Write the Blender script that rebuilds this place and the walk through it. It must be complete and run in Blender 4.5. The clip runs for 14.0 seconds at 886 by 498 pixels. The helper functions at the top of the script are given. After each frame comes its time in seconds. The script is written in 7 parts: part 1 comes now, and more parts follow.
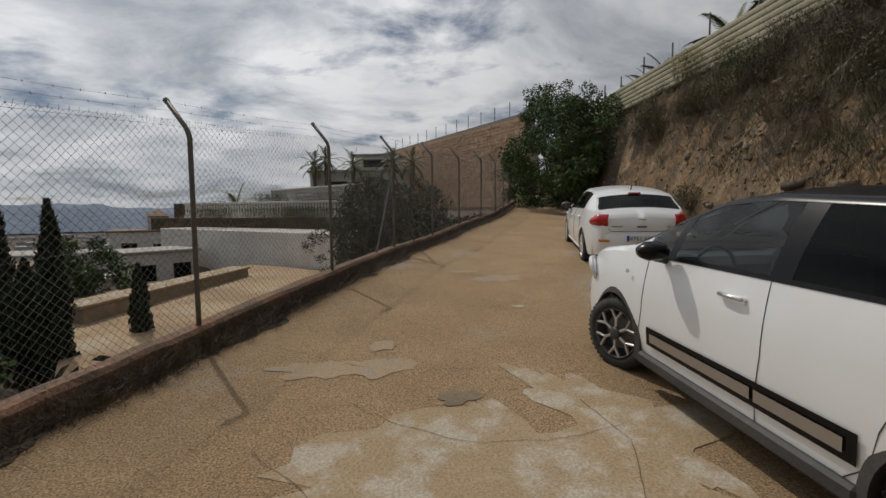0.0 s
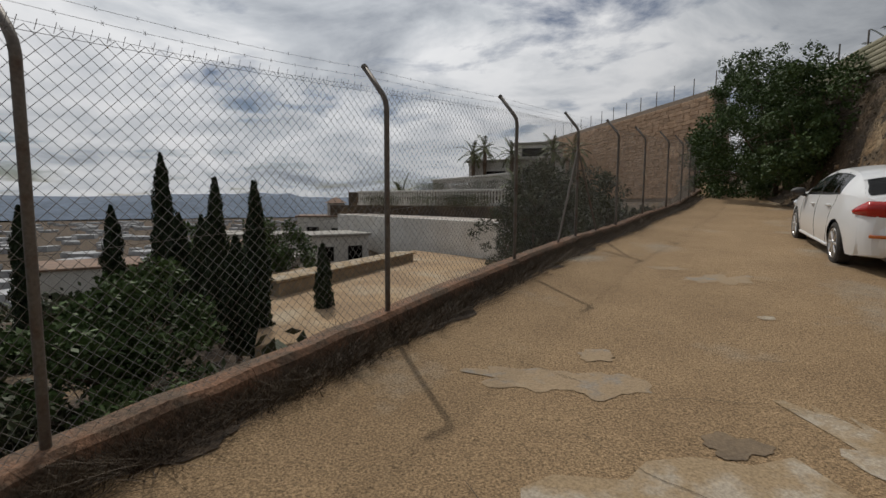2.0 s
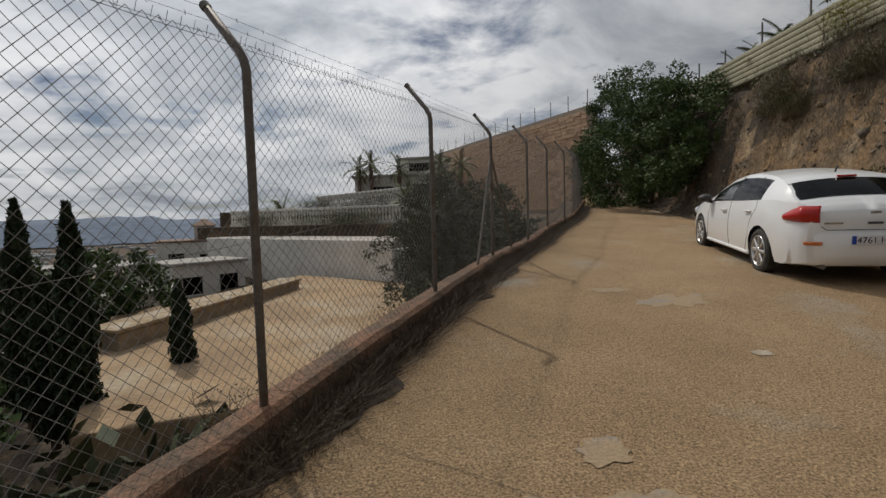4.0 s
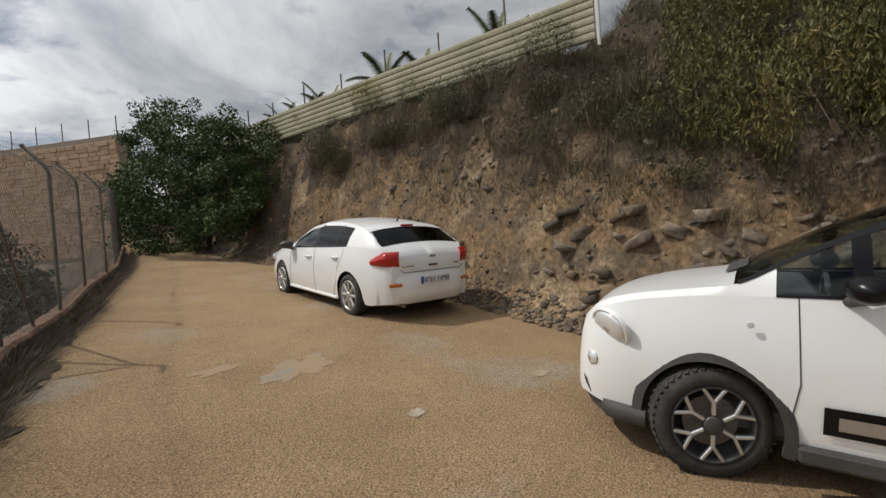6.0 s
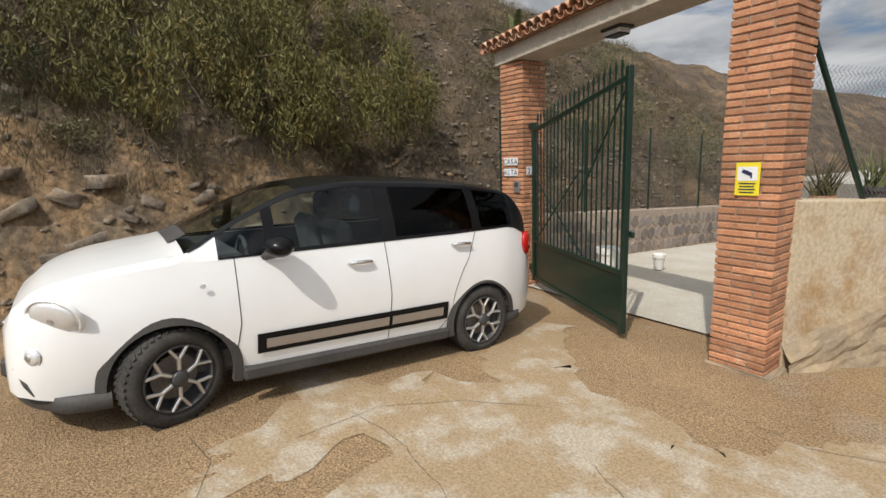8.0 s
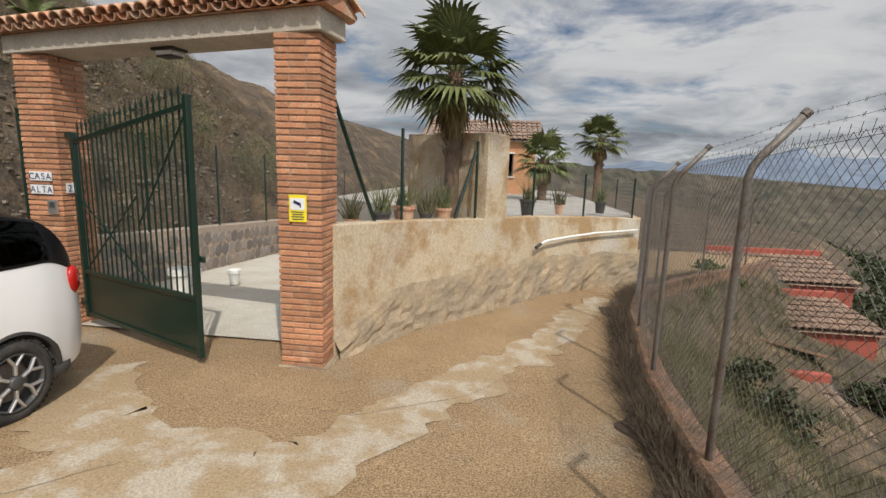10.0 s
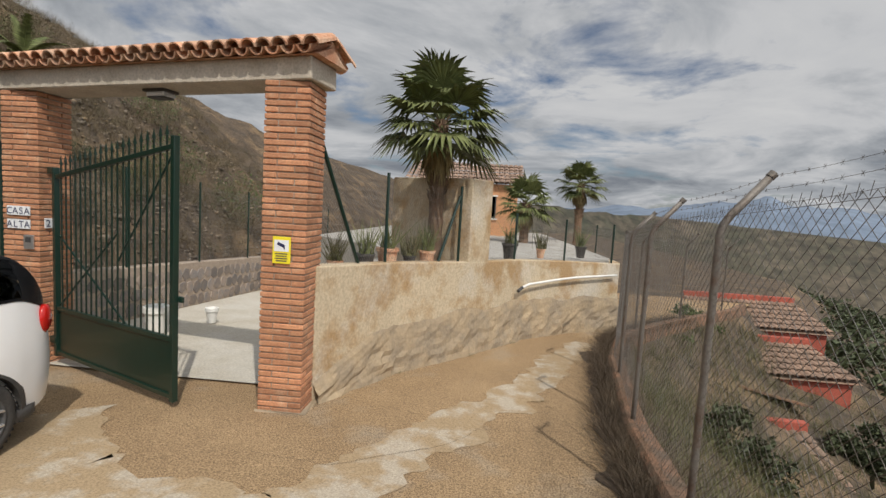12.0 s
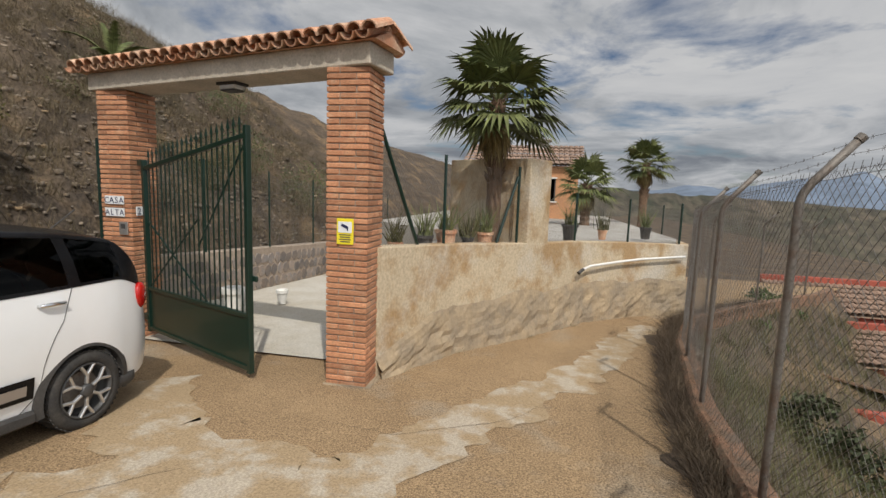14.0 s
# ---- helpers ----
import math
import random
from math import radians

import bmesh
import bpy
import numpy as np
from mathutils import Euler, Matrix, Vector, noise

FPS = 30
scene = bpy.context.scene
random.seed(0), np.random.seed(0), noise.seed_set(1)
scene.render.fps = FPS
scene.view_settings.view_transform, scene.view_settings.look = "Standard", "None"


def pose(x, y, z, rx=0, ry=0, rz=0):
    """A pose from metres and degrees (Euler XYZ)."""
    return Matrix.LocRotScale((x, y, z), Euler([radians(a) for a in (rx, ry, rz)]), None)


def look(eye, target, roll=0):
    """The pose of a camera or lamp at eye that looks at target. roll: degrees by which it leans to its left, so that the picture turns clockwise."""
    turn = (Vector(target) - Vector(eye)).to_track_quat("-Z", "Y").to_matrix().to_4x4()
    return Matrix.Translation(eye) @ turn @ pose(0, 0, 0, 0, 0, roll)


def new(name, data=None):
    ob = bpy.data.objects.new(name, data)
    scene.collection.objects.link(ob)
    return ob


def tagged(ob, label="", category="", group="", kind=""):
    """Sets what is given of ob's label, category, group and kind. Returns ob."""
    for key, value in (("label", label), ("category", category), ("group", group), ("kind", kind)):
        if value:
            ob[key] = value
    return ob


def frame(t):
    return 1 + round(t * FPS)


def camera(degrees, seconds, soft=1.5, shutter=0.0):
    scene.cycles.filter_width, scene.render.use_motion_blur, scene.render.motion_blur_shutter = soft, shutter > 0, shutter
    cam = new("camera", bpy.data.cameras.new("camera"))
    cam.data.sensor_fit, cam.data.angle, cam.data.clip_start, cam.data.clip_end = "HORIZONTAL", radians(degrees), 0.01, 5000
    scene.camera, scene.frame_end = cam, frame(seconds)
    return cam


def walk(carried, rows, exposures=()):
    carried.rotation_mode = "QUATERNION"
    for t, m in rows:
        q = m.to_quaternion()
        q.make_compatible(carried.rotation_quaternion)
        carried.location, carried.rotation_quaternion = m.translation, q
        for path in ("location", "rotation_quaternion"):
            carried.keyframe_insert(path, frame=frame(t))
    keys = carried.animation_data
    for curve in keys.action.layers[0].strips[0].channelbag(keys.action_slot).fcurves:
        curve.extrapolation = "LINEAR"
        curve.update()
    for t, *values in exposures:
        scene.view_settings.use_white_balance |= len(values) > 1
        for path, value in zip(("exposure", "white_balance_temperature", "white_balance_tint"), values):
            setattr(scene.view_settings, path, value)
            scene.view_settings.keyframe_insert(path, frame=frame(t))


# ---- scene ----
cam = camera(86.0, 14.0)
PATH = [
    (0, (-0.618, 0.239, 1.418), (-0.303, 2.208, 1.262), -0.5),
    (0.5, (-0.772, 0.338, 1.42), (-0.58, 2.321, 1.248), -0.1),
    (1, (-0.886, 0.676, 1.371), (-0.919, 2.666, 1.172), 0.1),
    (1.5, (-0.983, 0.842, 1.368), (-1.218, 2.816, 1.156), 0.3),
    (2, (-1.141, 1.076, 1.292), (-1.447, 3.043, 1.102), 0.3),
    (2.2, (-1.245, 1.277, 1.258), (-1.567, 3.242, 1.069), 0.5),
    (4.3, (-1.565, 2.846, 1.362), (-1.157, 4.801, 1.245), -2.2),
    (4.5, (-1.607, 3.016, 1.413), (-1.005, 4.92, 1.304), -2.6),
    (5, (-1.527, 3.355, 1.416), (-0.455, 5.042, 1.333), -3.2),
    (5.5, (-1.468, 3.697, 1.436), (-0.067, 5.124, 1.401), -3.5),
    (6, (-1.51, 3.878, 1.495), (0.153, 4.989, 1.449), -3.8),
    (6.5, (-1.403, 3.929, 1.455), (0.514, 4.492, 1.366), -4.3),
    (7, (-1.409, 4.003, 1.477), (0.586, 3.981, 1.337), -4.2),
    (7.5, (-1.637, 4.251, 1.548), (0.249, 3.625, 1.32), -3.6),
    (8, (-1.831, 4.359, 1.667), (-0.215, 3.242, 1.293), -2.3),
    (8.5, (-1.907, 4.58, 1.727), (-0.627, 3.101, 1.31), -1.0),
    (9, (-2.013, 4.663, 1.819), (-1.09, 2.947, 1.366), 0.1),
    (9.2, (-2.013, 4.636, 1.83), (-1.26, 2.839, 1.379), 0.4),
    (11.3, (-2.044, 4.532, 1.911), (-2.097, 2.541, 1.728), 3.3),
    (11.5, (-2.021, 4.537, 1.905), (-2.036, 2.545, 1.731), 3.5),
    (12, (-2.015, 4.593, 1.933), (-1.852, 2.608, 1.753), 3.4),
    (12.5, (-1.985, 4.591, 1.875), (-1.69, 2.622, 1.689), 2.7),
    (13, (-1.998, 4.603, 1.878), (-1.636, 2.648, 1.66), 2.3),
    (13.5, (-2.004, 4.617, 1.869), (-1.614, 2.67, 1.633), 2.1),
    (14, (-2.026, 4.645, 1.872), (-1.625, 2.701, 1.622), 2.0),
]
walk(cam, [(t, look(*p)) for t, *p in PATH],
     [(0, -1.24), (2.2, -1.25), (4.3, -1.18), (5, -1.12), (6, -0.80), (7, -0.45), (8.5, -0.33), (14, -0.50)])

# ---- light ----
SUN_WAY = Vector((0.9, -1.72, -2.43)).normalized()
world = bpy.data.worlds.new("sky")
scene.world = world
world.use_nodes = True
wn, wl = world.node_tree.nodes, world.node_tree.links
wn.clear()
out = wn.new("ShaderNodeOutputWorld")
bg = wn.new("ShaderNodeBackground")
sky = wn.new("ShaderNodeTexSky")
sky.sky_type, sky.sun_disc = "NISHITA", False
sky.sun_elevation = math.asin(-SUN_WAY.z)
sky.sun_rotation = math.atan2(-SUN_WAY.x, -SUN_WAY.y)
tc = wn.new("ShaderNodeTexCoord")
sep = wn.new("ShaderNodeSeparateXYZ")
wl.new(tc.outputs["Generated"], sep.inputs[0])


def wmath(op, a, b, c=None):
    n = wn.new("ShaderNodeMath")
    n.operation = op
    for i, v in enumerate((a, b, c)):
        if v is None:
            continue
        if isinstance(v, (int, float)):
            n.inputs[i].default_value = v
        else:
            wl.new(v, n.inputs[i])
    return n.outputs[0]


den = wmath("ADD", wmath("MAXIMUM", sep.outputs[2], 0.0), 0.16)
flat = wn.new("ShaderNodeCombineXYZ")
wl.new(wmath("DIVIDE", sep.outputs[0], den), flat.inputs[0])
wl.new(wmath("DIVIDE", sep.outputs[1], den), flat.inputs[1])


def wnoise(scale, detail, rough, w=0.0, dist=0.0):
    n = wn.new("ShaderNodeTexNoise")
    n.noise_dimensions = "3D"
    mp = wn.new("ShaderNodeMapping")
    mp.inputs["Location"].default_value = (w, w * 0.7, w * 1.3)
    wl.new(flat.outputs[0], mp.inputs[0])
    wl.new(mp.outputs[0], n.inputs["Vector"])
    n.inputs["Scale"].default_value, n.inputs["Detail"].default_value, n.inputs["Roughness"].default_value = scale, detail, rough
    n.inputs["Distortion"].default_value = dist
    return n.outputs["Fac"]


def wramp(src, stops):
    r = wn.new("ShaderNodeValToRGB")
    while len(r.color_ramp.elements) < len(stops):
        r.color_ramp.elements.new(0.5)
    for e, (p, c) in zip(r.color_ramp.elements, stops):
        e.position, e.color = p, (*c, 1) if len(c) == 3 else c
    wl.new(src, r.inputs[0])
    return r.outputs[0]


cover = wramp(wnoise(1.6, 9, 0.58, 3.1, 0.3), [(0.31, (0, 0, 0)), (0.46, (1, 1, 1))])
body = wramp(wnoise(1.15, 10, 0.6, 7.7, 0.4), [(0.30, (0.33, 0.36, 0.41)), (0.45, (0.60, 0.63, 0.67)), (0.58, (0.88, 0.89, 0.91)), (0.75, (1.0, 1.0, 1.0))])
skyscale = wn.new("ShaderNodeMix")
skyscale.data_type, skyscale.blend_type = "RGBA", "MULTIPLY"
skyscale.inputs[0].default_value = 1
wl.new(sky.outputs[0], skyscale.inputs[6])
skyscale.inputs[7].default_value = (0.075, 0.08, 0.09, 1)
mix = wn.new("ShaderNodeMix")
mix.data_type = "RGBA"
wl.new(cover, mix.inputs[0])
wl.new(skyscale.outputs[2], mix.inputs[6])
toward = wn.new("ShaderNodeVectorMath")
toward.operation = "DOT_PRODUCT"
wl.new(tc.outputs["Generated"], toward.inputs[0])
toward.inputs[1].default_value = -SUN_WAY
glow = wmath("ADD", wmath("MULTIPLY", wmath("POWER", wmath("MAXIMUM", toward.outputs["Value"], 0.0), 2.0), 2.3), 0.95)
lit = wn.new("ShaderNodeVectorMath")
lit.operation = "SCALE"
wl.new(body, lit.inputs[0])
wl.new(glow, lit.inputs["Scale"])
wl.new(lit.outputs[0], mix.inputs[7])
wl.new(mix.outputs[2], bg.inputs["Color"])
bg.inputs["Strength"].default_value = 0.86
wl.new(bg.outputs[0], out.inputs[0])

sun = new("sun", bpy.data.lights.new("sun", "SUN"))
sun.data.energy, sun.data.angle, sun.data.color = 4.3, radians(0.8), (1.0, 0.94, 0.85)
sun.rotation_euler = SUN_WAY.to_track_quat("-Z", "Y").to_euler()

# ---- materials ----


def mat(name, base, other=None, rough=0.7, scale=6.0, fine=60.0, mixat=(0.4, 0.6), bump=0.3, bscale=None, metal=0.0, spot=None, spotat=(0.6, 0.7), spotscale=1.0,
        obvar=0.0, coat=0.0, spec=0.5, island=0.0, dist=0.0, tone=(0.78, 1.18)):
    """A principled material: base and other mixed by large noise, fine grain, a third tone in spots, and bump."""
    m = bpy.data.materials.new(name)
    m.use_nodes = True
    n, l = m.node_tree.nodes, m.node_tree.links
    b = n["Principled BSDF"]
    b.inputs["Roughness"].default_value, b.inputs["Metallic"].default_value = rough, metal
    b.inputs["Coat Weight"].default_value = coat
    b.inputs["Coat Roughness"].default_value = 0.05
    b.inputs["Specular IOR Level"].default_value = spec
    geo = n.new("ShaderNodeNewGeometry")

    def noise_of(s, d=5, r=0.6, di=0.0):
        t = n.new("ShaderNodeTexNoise")
        t.inputs["Scale"].default_value, t.inputs["Detail"].default_value, t.inputs["Roughness"].default_value = s, d, r
        t.inputs["Distortion"].default_value = di
        l.new(geo.outputs["Position"], t.inputs["Vector"])
        return t.outputs["Fac"]

    def ramp(src, lo, hi):
        r = n.new("ShaderNodeMapRange")
        r.inputs[1].default_value, r.inputs[2].default_value = lo, hi
        l.new(src, r.inputs[0])
        return r.outputs[0]

    def blend(f, a, c, kind="MIX"):
        x = n.new("ShaderNodeMix")
        x.data_type, x.blend_type = "RGBA", kind
        for i, v in ((0, f), (6, a), (7, c)):
            if isinstance(v, (tuple, list)):
                x.inputs[i].default_value = (*v, 1)
            elif isinstance(v, float):
                x.inputs[i].default_value = v
            else:
                l.new(v, x.inputs[i])
        return x.outputs[2]
    col = blend(ramp(noise_of(scale, 6, 0.65, dist), *mixat), tuple(base), tuple(other or [c * 0.82 for c in base]))
    if spot:
        col = blend(ramp(noise_of(spotscale, 6, 0.6), *spotat), col, tuple(spot))
    grain = n.new("ShaderNodeMapRange")
    grain.inputs[1].default_value, grain.inputs[2].default_value, grain.inputs[3].default_value, grain.inputs[4].default_value = 0.3, 0.7, *tone
    l.new(noise_of(fine, 3, 0.6), grain.inputs[0])
    last = grain.outputs[0]
    if obvar or island:
        src = n.new("ShaderNodeObjectInfo").outputs["Random"] if obvar else geo.outputs["Random Per Island"]
        v = n.new("ShaderNodeMapRange")
        v.inputs[3].default_value, v.inputs[4].default_value = 1 - (obvar or island), 1 + (obvar or island)
        l.new(src, v.inputs[0])
        mu = n.new("ShaderNodeMath")
        mu.operation = "MULTIPLY"
        l.new(v.outputs[0], mu.inputs[0]), l.new(last, mu.inputs[1])
        last = mu.outputs[0]
    vm = n.new("ShaderNodeVectorMath")
    vm.operation = "SCALE"
    l.new(col, vm.inputs[0]), l.new(last, vm.inputs["Scale"])
    l.new(vm.outputs[0], b.inputs["Base Color"])
    if bump:
        bp = n.new("ShaderNodeBump")
        bp.inputs["Strength"].default_value, bp.inputs["Distance"].default_value = bump, 0.02
        l.new(noise_of(bscale or fine * 0.6, 5, 0.65), bp.inputs["Height"])
        l.new(bp.outputs[0], b.inputs["Normal"])
    return m


def plain(name, base, rough=0.5, metal=0.0, coat=0.0, emit=0.0):
    m = mat(name, base, [c * 0.93 for c in base], rough=rough, metal=metal, coat=coat, bump=0.0, scale=3, fine=25, tone=(0.96, 1.03))
    return m


def glass_mat(name, tint, see, ior=1.45):
    m = bpy.data.materials.new(name)
    m.use_nodes = True
    n, l = m.node_tree.nodes, m.node_tree.links
    n.clear()
    o = n.new("ShaderNodeOutputMaterial")
    tr, gl, mx, fr = n.new("ShaderNodeBsdfTransparent"), n.new("ShaderNodeBsdfGlossy"), n.new("ShaderNodeMixShader"), n.new("ShaderNodeFresnel")
    tr.inputs[0].default_value = (*[c * see for c in tint], 1)
    gl.inputs["Roughness"].default_value = 0.02
    fr.inputs[0].default_value = ior
    l.new(fr.outputs[0], mx.inputs[0]), l.new(tr.outputs[0], mx.inputs[1]), l.new(gl.outputs[0], mx.inputs[2]), l.new(mx.outputs[0], o.inputs[0])
    return m


def leaf_mat(name, a, b, c=None):
    m = mat(name, a, b, rough=0.6, scale=1.3, fine=9, mixat=(0.35, 0.65), bump=0, island=0.35, spot=c, spotat=(0.55, 0.7), spotscale=0.7, spec=0.25)
    return m


ROAD = mat("road_concrete", (0.365, 0.252, 0.142), (0.295, 0.20, 0.112), rough=0.92, scale=0.9, fine=75, mixat=(0.35, 0.65), bump=1.0, bscale=60, tone=(0.35, 1.65), spot=(0.36, 0.31, 0.24), spotat=(0.56, 0.72), spotscale=0.55, spec=0.25)
GULLY = mat("pale_concrete", (0.42, 0.36, 0.28), (0.36, 0.275, 0.175), rough=0.9, scale=2.6, fine=60, bump=0.5, tone=(0.7, 1.25), spot=(0.34, 0.25, 0.15), spotat=(0.42, 0.54), spotscale=2.6, spec=0.25)
GREYPATCH = mat("grey_cement_patch", (0.255, 0.238, 0.212), (0.29, 0.23, 0.165), rough=0.92, scale=5, fine=50, bump=0.5, spot=(0.33, 0.24, 0.145), spotat=(0.36, 0.5), spotscale=4.5)
DAMP = mat("damp_stain", (0.15, 0.11, 0.07), (0.21, 0.15, 0.09), rough=0.85, scale=4, fine=50, bump=0.5)
CRACKM = plain("crack_dark", (0.10, 0.075, 0.05), 0.95)
DIRT = mat("hill_dirt", (0.115, 0.087, 0.062), (0.07, 0.056, 0.044), rough=0.95, scale=1.1, fine=16, bump=1.0, bscale=9, spot=(0.20, 0.14, 0.085), spotat=(0.52, 0.68), spotscale=0.6, spec=0.15, tone=(0.5, 1.45))
BANK = mat("bank_earth", (0.25, 0.165, 0.092), (0.13, 0.10, 0.07), rough=0.95, scale=1.6, fine=14, bump=1.0, bscale=8, spot=(0.36, 0.27, 0.17), spotat=(0.55, 0.7), spotscale=1.1, spec=0.15, dist=0.6, tone=(0.5, 1.4))
YARD = mat("yard_earth", (0.40, 0.28, 0.165), (0.30, 0.21, 0.13), rough=0.95, scale=0.7, fine=18, bump=0.6, spot=(0.42, 0.34, 0.24), spotat=(0.5, 0.65), spotscale=0.5, spec=0.2)
ROCK = mat("grey_rock", (0.22, 0.175, 0.13), (0.13, 0.108, 0.085), rough=0.9, scale=3, fine=26, bump=0.8, bscale=14, island=0.35, spot=(0.36, 0.25, 0.14), spotat=(0.55, 0.68), spotscale=2)
LAND = mat("valley_ground", (0.075, 0.062, 0.042), (0.038, 0.04, 0.024), rough=0.95, scale=0.12, fine=0.45, bump=0.3, tone=(0.35, 1.5), spot=(0.11, 0.085, 0.06), spotat=(0.5, 0.64), spotscale=0.06)
KERB = mat("red_kerb", (0.25, 0.135, 0.08), (0.13, 0.09, 0.06), rough=0.95, scale=4, fine=40, bump=1.0, bscale=22, tone=(0.5, 1.4))
POST = mat("galvanised_post", (0.17, 0.15, 0.13), (0.12, 0.075, 0.05), rough=0.6, scale=5, fine=50, mixat=(0.5, 0.7), bump=0.1, metal=0.3)
WIRE = mat("fence_wire", (0.20, 0.195, 0.19), (0.14, 0.12, 0.10), rough=0.6, scale=3, fine=20, bump=0, metal=0.4)
WHITE = mat("white_car_paint", (0.82, 0.83, 0.83), (0.81, 0.815, 0.81), rough=0.28, coat=0.6, bump=0, scale=2, fine=5, tone=(0.99, 1.01))
BLACKP = mat("black_gloss", (0.007, 0.007, 0.008), rough=0.25, bump=0, spec=0.2, tone=(0.95, 1.05))
BLACKM = mat("black_plastic", (0.045, 0.043, 0.042), (0.06, 0.056, 0.052), rough=0.65, scale=4, fine=60, bump=0.1)
TYRE = mat("tyre_rubber", (0.03, 0.029, 0.028), (0.055, 0.05, 0.044), rough=0.85, scale=6, fine=50, bump=0.3)
SILVER = plain("silver_alloy", (0.62, 0.62, 0.62), 0.3, metal=0.8)
CHROME = plain("chrome", (0.75, 0.75, 0.75), 0.12, metal=1.0)
RIMD = plain("dark_rim", (0.06, 0.06, 0.06), 0.45)
REDL = plain("red_lamp", (0.46, 0.012, 0.008), 0.2, coat=0.2)
ORANGEL = plain("orange_lamp", (0.62, 0.16, 0.03), 0.12, coat=0.8)
LENS = plain("lamp_lens", (0.82, 0.84, 0.86), 0.10, metal=0.35, coat=0.8)
TAUPE = plain("taupe_strip", (0.30, 0.255, 0.215), 0.35)
CABIN = mat("cabin_fabric", (0.10, 0.10, 0.105), (0.075, 0.075, 0.08), rough=0.9)
SEATG = plain("grey_seat", (0.22, 0.22, 0.23), 0.9)
GLASS = glass_mat("car_glass", (0.78, 0.86, 0.85), 0.85)
TINT = glass_mat("tinted_glass", (0.5, 0.55, 0.58), 0.09, 1.25)
BRICK = mat("pillar_brick", (0.48, 0.235, 0.125), (0.42, 0.19, 0.10), rough=0.85, scale=9, fine=50, bump=0.45, obvar=0.28, spot=(0.50, 0.30, 0.185), spotat=(0.55, 0.7), spotscale=6)
MORTAR = mat("mortar", (0.40, 0.32, 0.25), rough=0.95, scale=8, fine=60, bump=0.4)
RENDERW = mat("beam_plaster", (0.50, 0.44, 0.36), (0.42, 0.365, 0.29), rough=0.9, scale=2.5, fine=40, bump=0.2)
TERRA = mat("roof_tile", (0.50, 0.235, 0.13), (0.56, 0.37, 0.25), rough=0.85, scale=5, fine=40, bump=0.35, obvar=0.25)
TERRA2 = mat("roof_tile_far", (0.30, 0.195, 0.135), (0.22, 0.15, 0.11), rough=0.9, scale=1.2, fine=12, bump=0.3, island=0.2)
WALLR = mat("stained_render", (0.50, 0.41, 0.285), (0.37, 0.245, 0.125), rough=0.92, scale=0.9, fine=30, mixat=(0.45, 0.55), bump=0.3, spot=(0.53, 0.475, 0.39), spotat=(0.50, 0.66), spotscale=1.1)
RUBBLE = mat("rubble_wall", (0.36, 0.275, 0.175), (0.27, 0.215, 0.15), rough=0.95, scale=2.5, fine=20, bump=1.0, bscale=8)
STONEP = mat("crazy_paving_stone", (0.27, 0.215, 0.175), (0.20, 0.18, 0.17), rough=0.85, scale=3, fine=30, bump=0.4, obvar=0.3)
CONC = mat("grey_concrete", (0.40, 0.38, 0.345), (0.32, 0.30, 0.265), rough=0.9, scale=1.3, fine=40, bump=0.3)
DRIVE = mat("driveway_concrete", (0.50, 0.47, 0.41), (0.42, 0.375, 0.30), rough=0.9, scale=0.8, fine=40, bump=0.2)
GREEN = plain("dark_green_paint", (0.007, 0.026, 0.018), 0.35, coat=0.2)
WHITEP = mat("white_plaster", (0.72, 0.70, 0.66), (0.64, 0.61, 0.56), rough=0.9, scale=0.8, fine=20, bump=0.1)
PARKF = mat("terrace_floor", (0.50, 0.45, 0.41), (0.44, 0.385, 0.34), rough=0.9, scale=0.5, fine=12, bump=0.1)
PINKBLOCK = mat("pink_stone_block", (0.55, 0.375, 0.25), (0.46, 0.30, 0.19), rough=0.9, scale=1.5, fine=15, bump=0.5, obvar=0.22, island=0.22)
SIDING = mat("cream_siding", (0.42, 0.385, 0.28), (0.34, 0.32, 0.22), rough=0.85, scale=0.9, fine=20, bump=0.2)
OCHREW = mat("orange_house_wall", (0.55, 0.28, 0.14), rough=0.9, scale=1, fine=20, bump=0.1)
REDW = mat("red_house_wall", (0.36, 0.085, 0.055), rough=0.9, scale=1, fine=20, bump=0.1)
TRUNK = mat("bark", (0.15, 0.105, 0.07), (0.09, 0.065, 0.045), rough=0.95, scale=8, fine=40, bump=0.9, bscale=30)
PTRUNK = mat("palm_bark", (0.20, 0.125, 0.08), (0.12, 0.08, 0.05), rough=0.95, scale=7, fine=40, bump=0.9, bscale=30)
L_PEPPER = leaf_mat("pepper_leaf", (0.14, 0.124, 0.037), (0.08, 0.078, 0.026), (0.20, 0.125, 0.025))
L_TREE = leaf_mat("tree_leaf", (0.085, 0.13, 0.04), (0.05, 0.085, 0.028))
L_CYP = leaf_mat("cypress_leaf", (0.022, 0.038, 0.018), (0.035, 0.05, 0.022))
L_PALM = leaf_mat("palm_leaf", (0.15, 0.165, 0.06), (0.085, 0.105, 0.038))
L_PALMD = leaf_mat("dry_palm_leaf", (0.26, 0.20, 0.09), (0.20, 0.15, 0.07))
L_OLIVE = leaf_mat("olive_leaf", (0.065, 0.075, 0.035), (0.04, 0.05, 0.025))
L_DRY = leaf_mat("dry_scrub", (0.15, 0.112, 0.064), (0.095, 0.076, 0.045), (0.08, 0.08, 0.036))
L_SCRUB = leaf_mat("green_scrub", (0.085, 0.095, 0.035), (0.12, 0.105, 0.05))
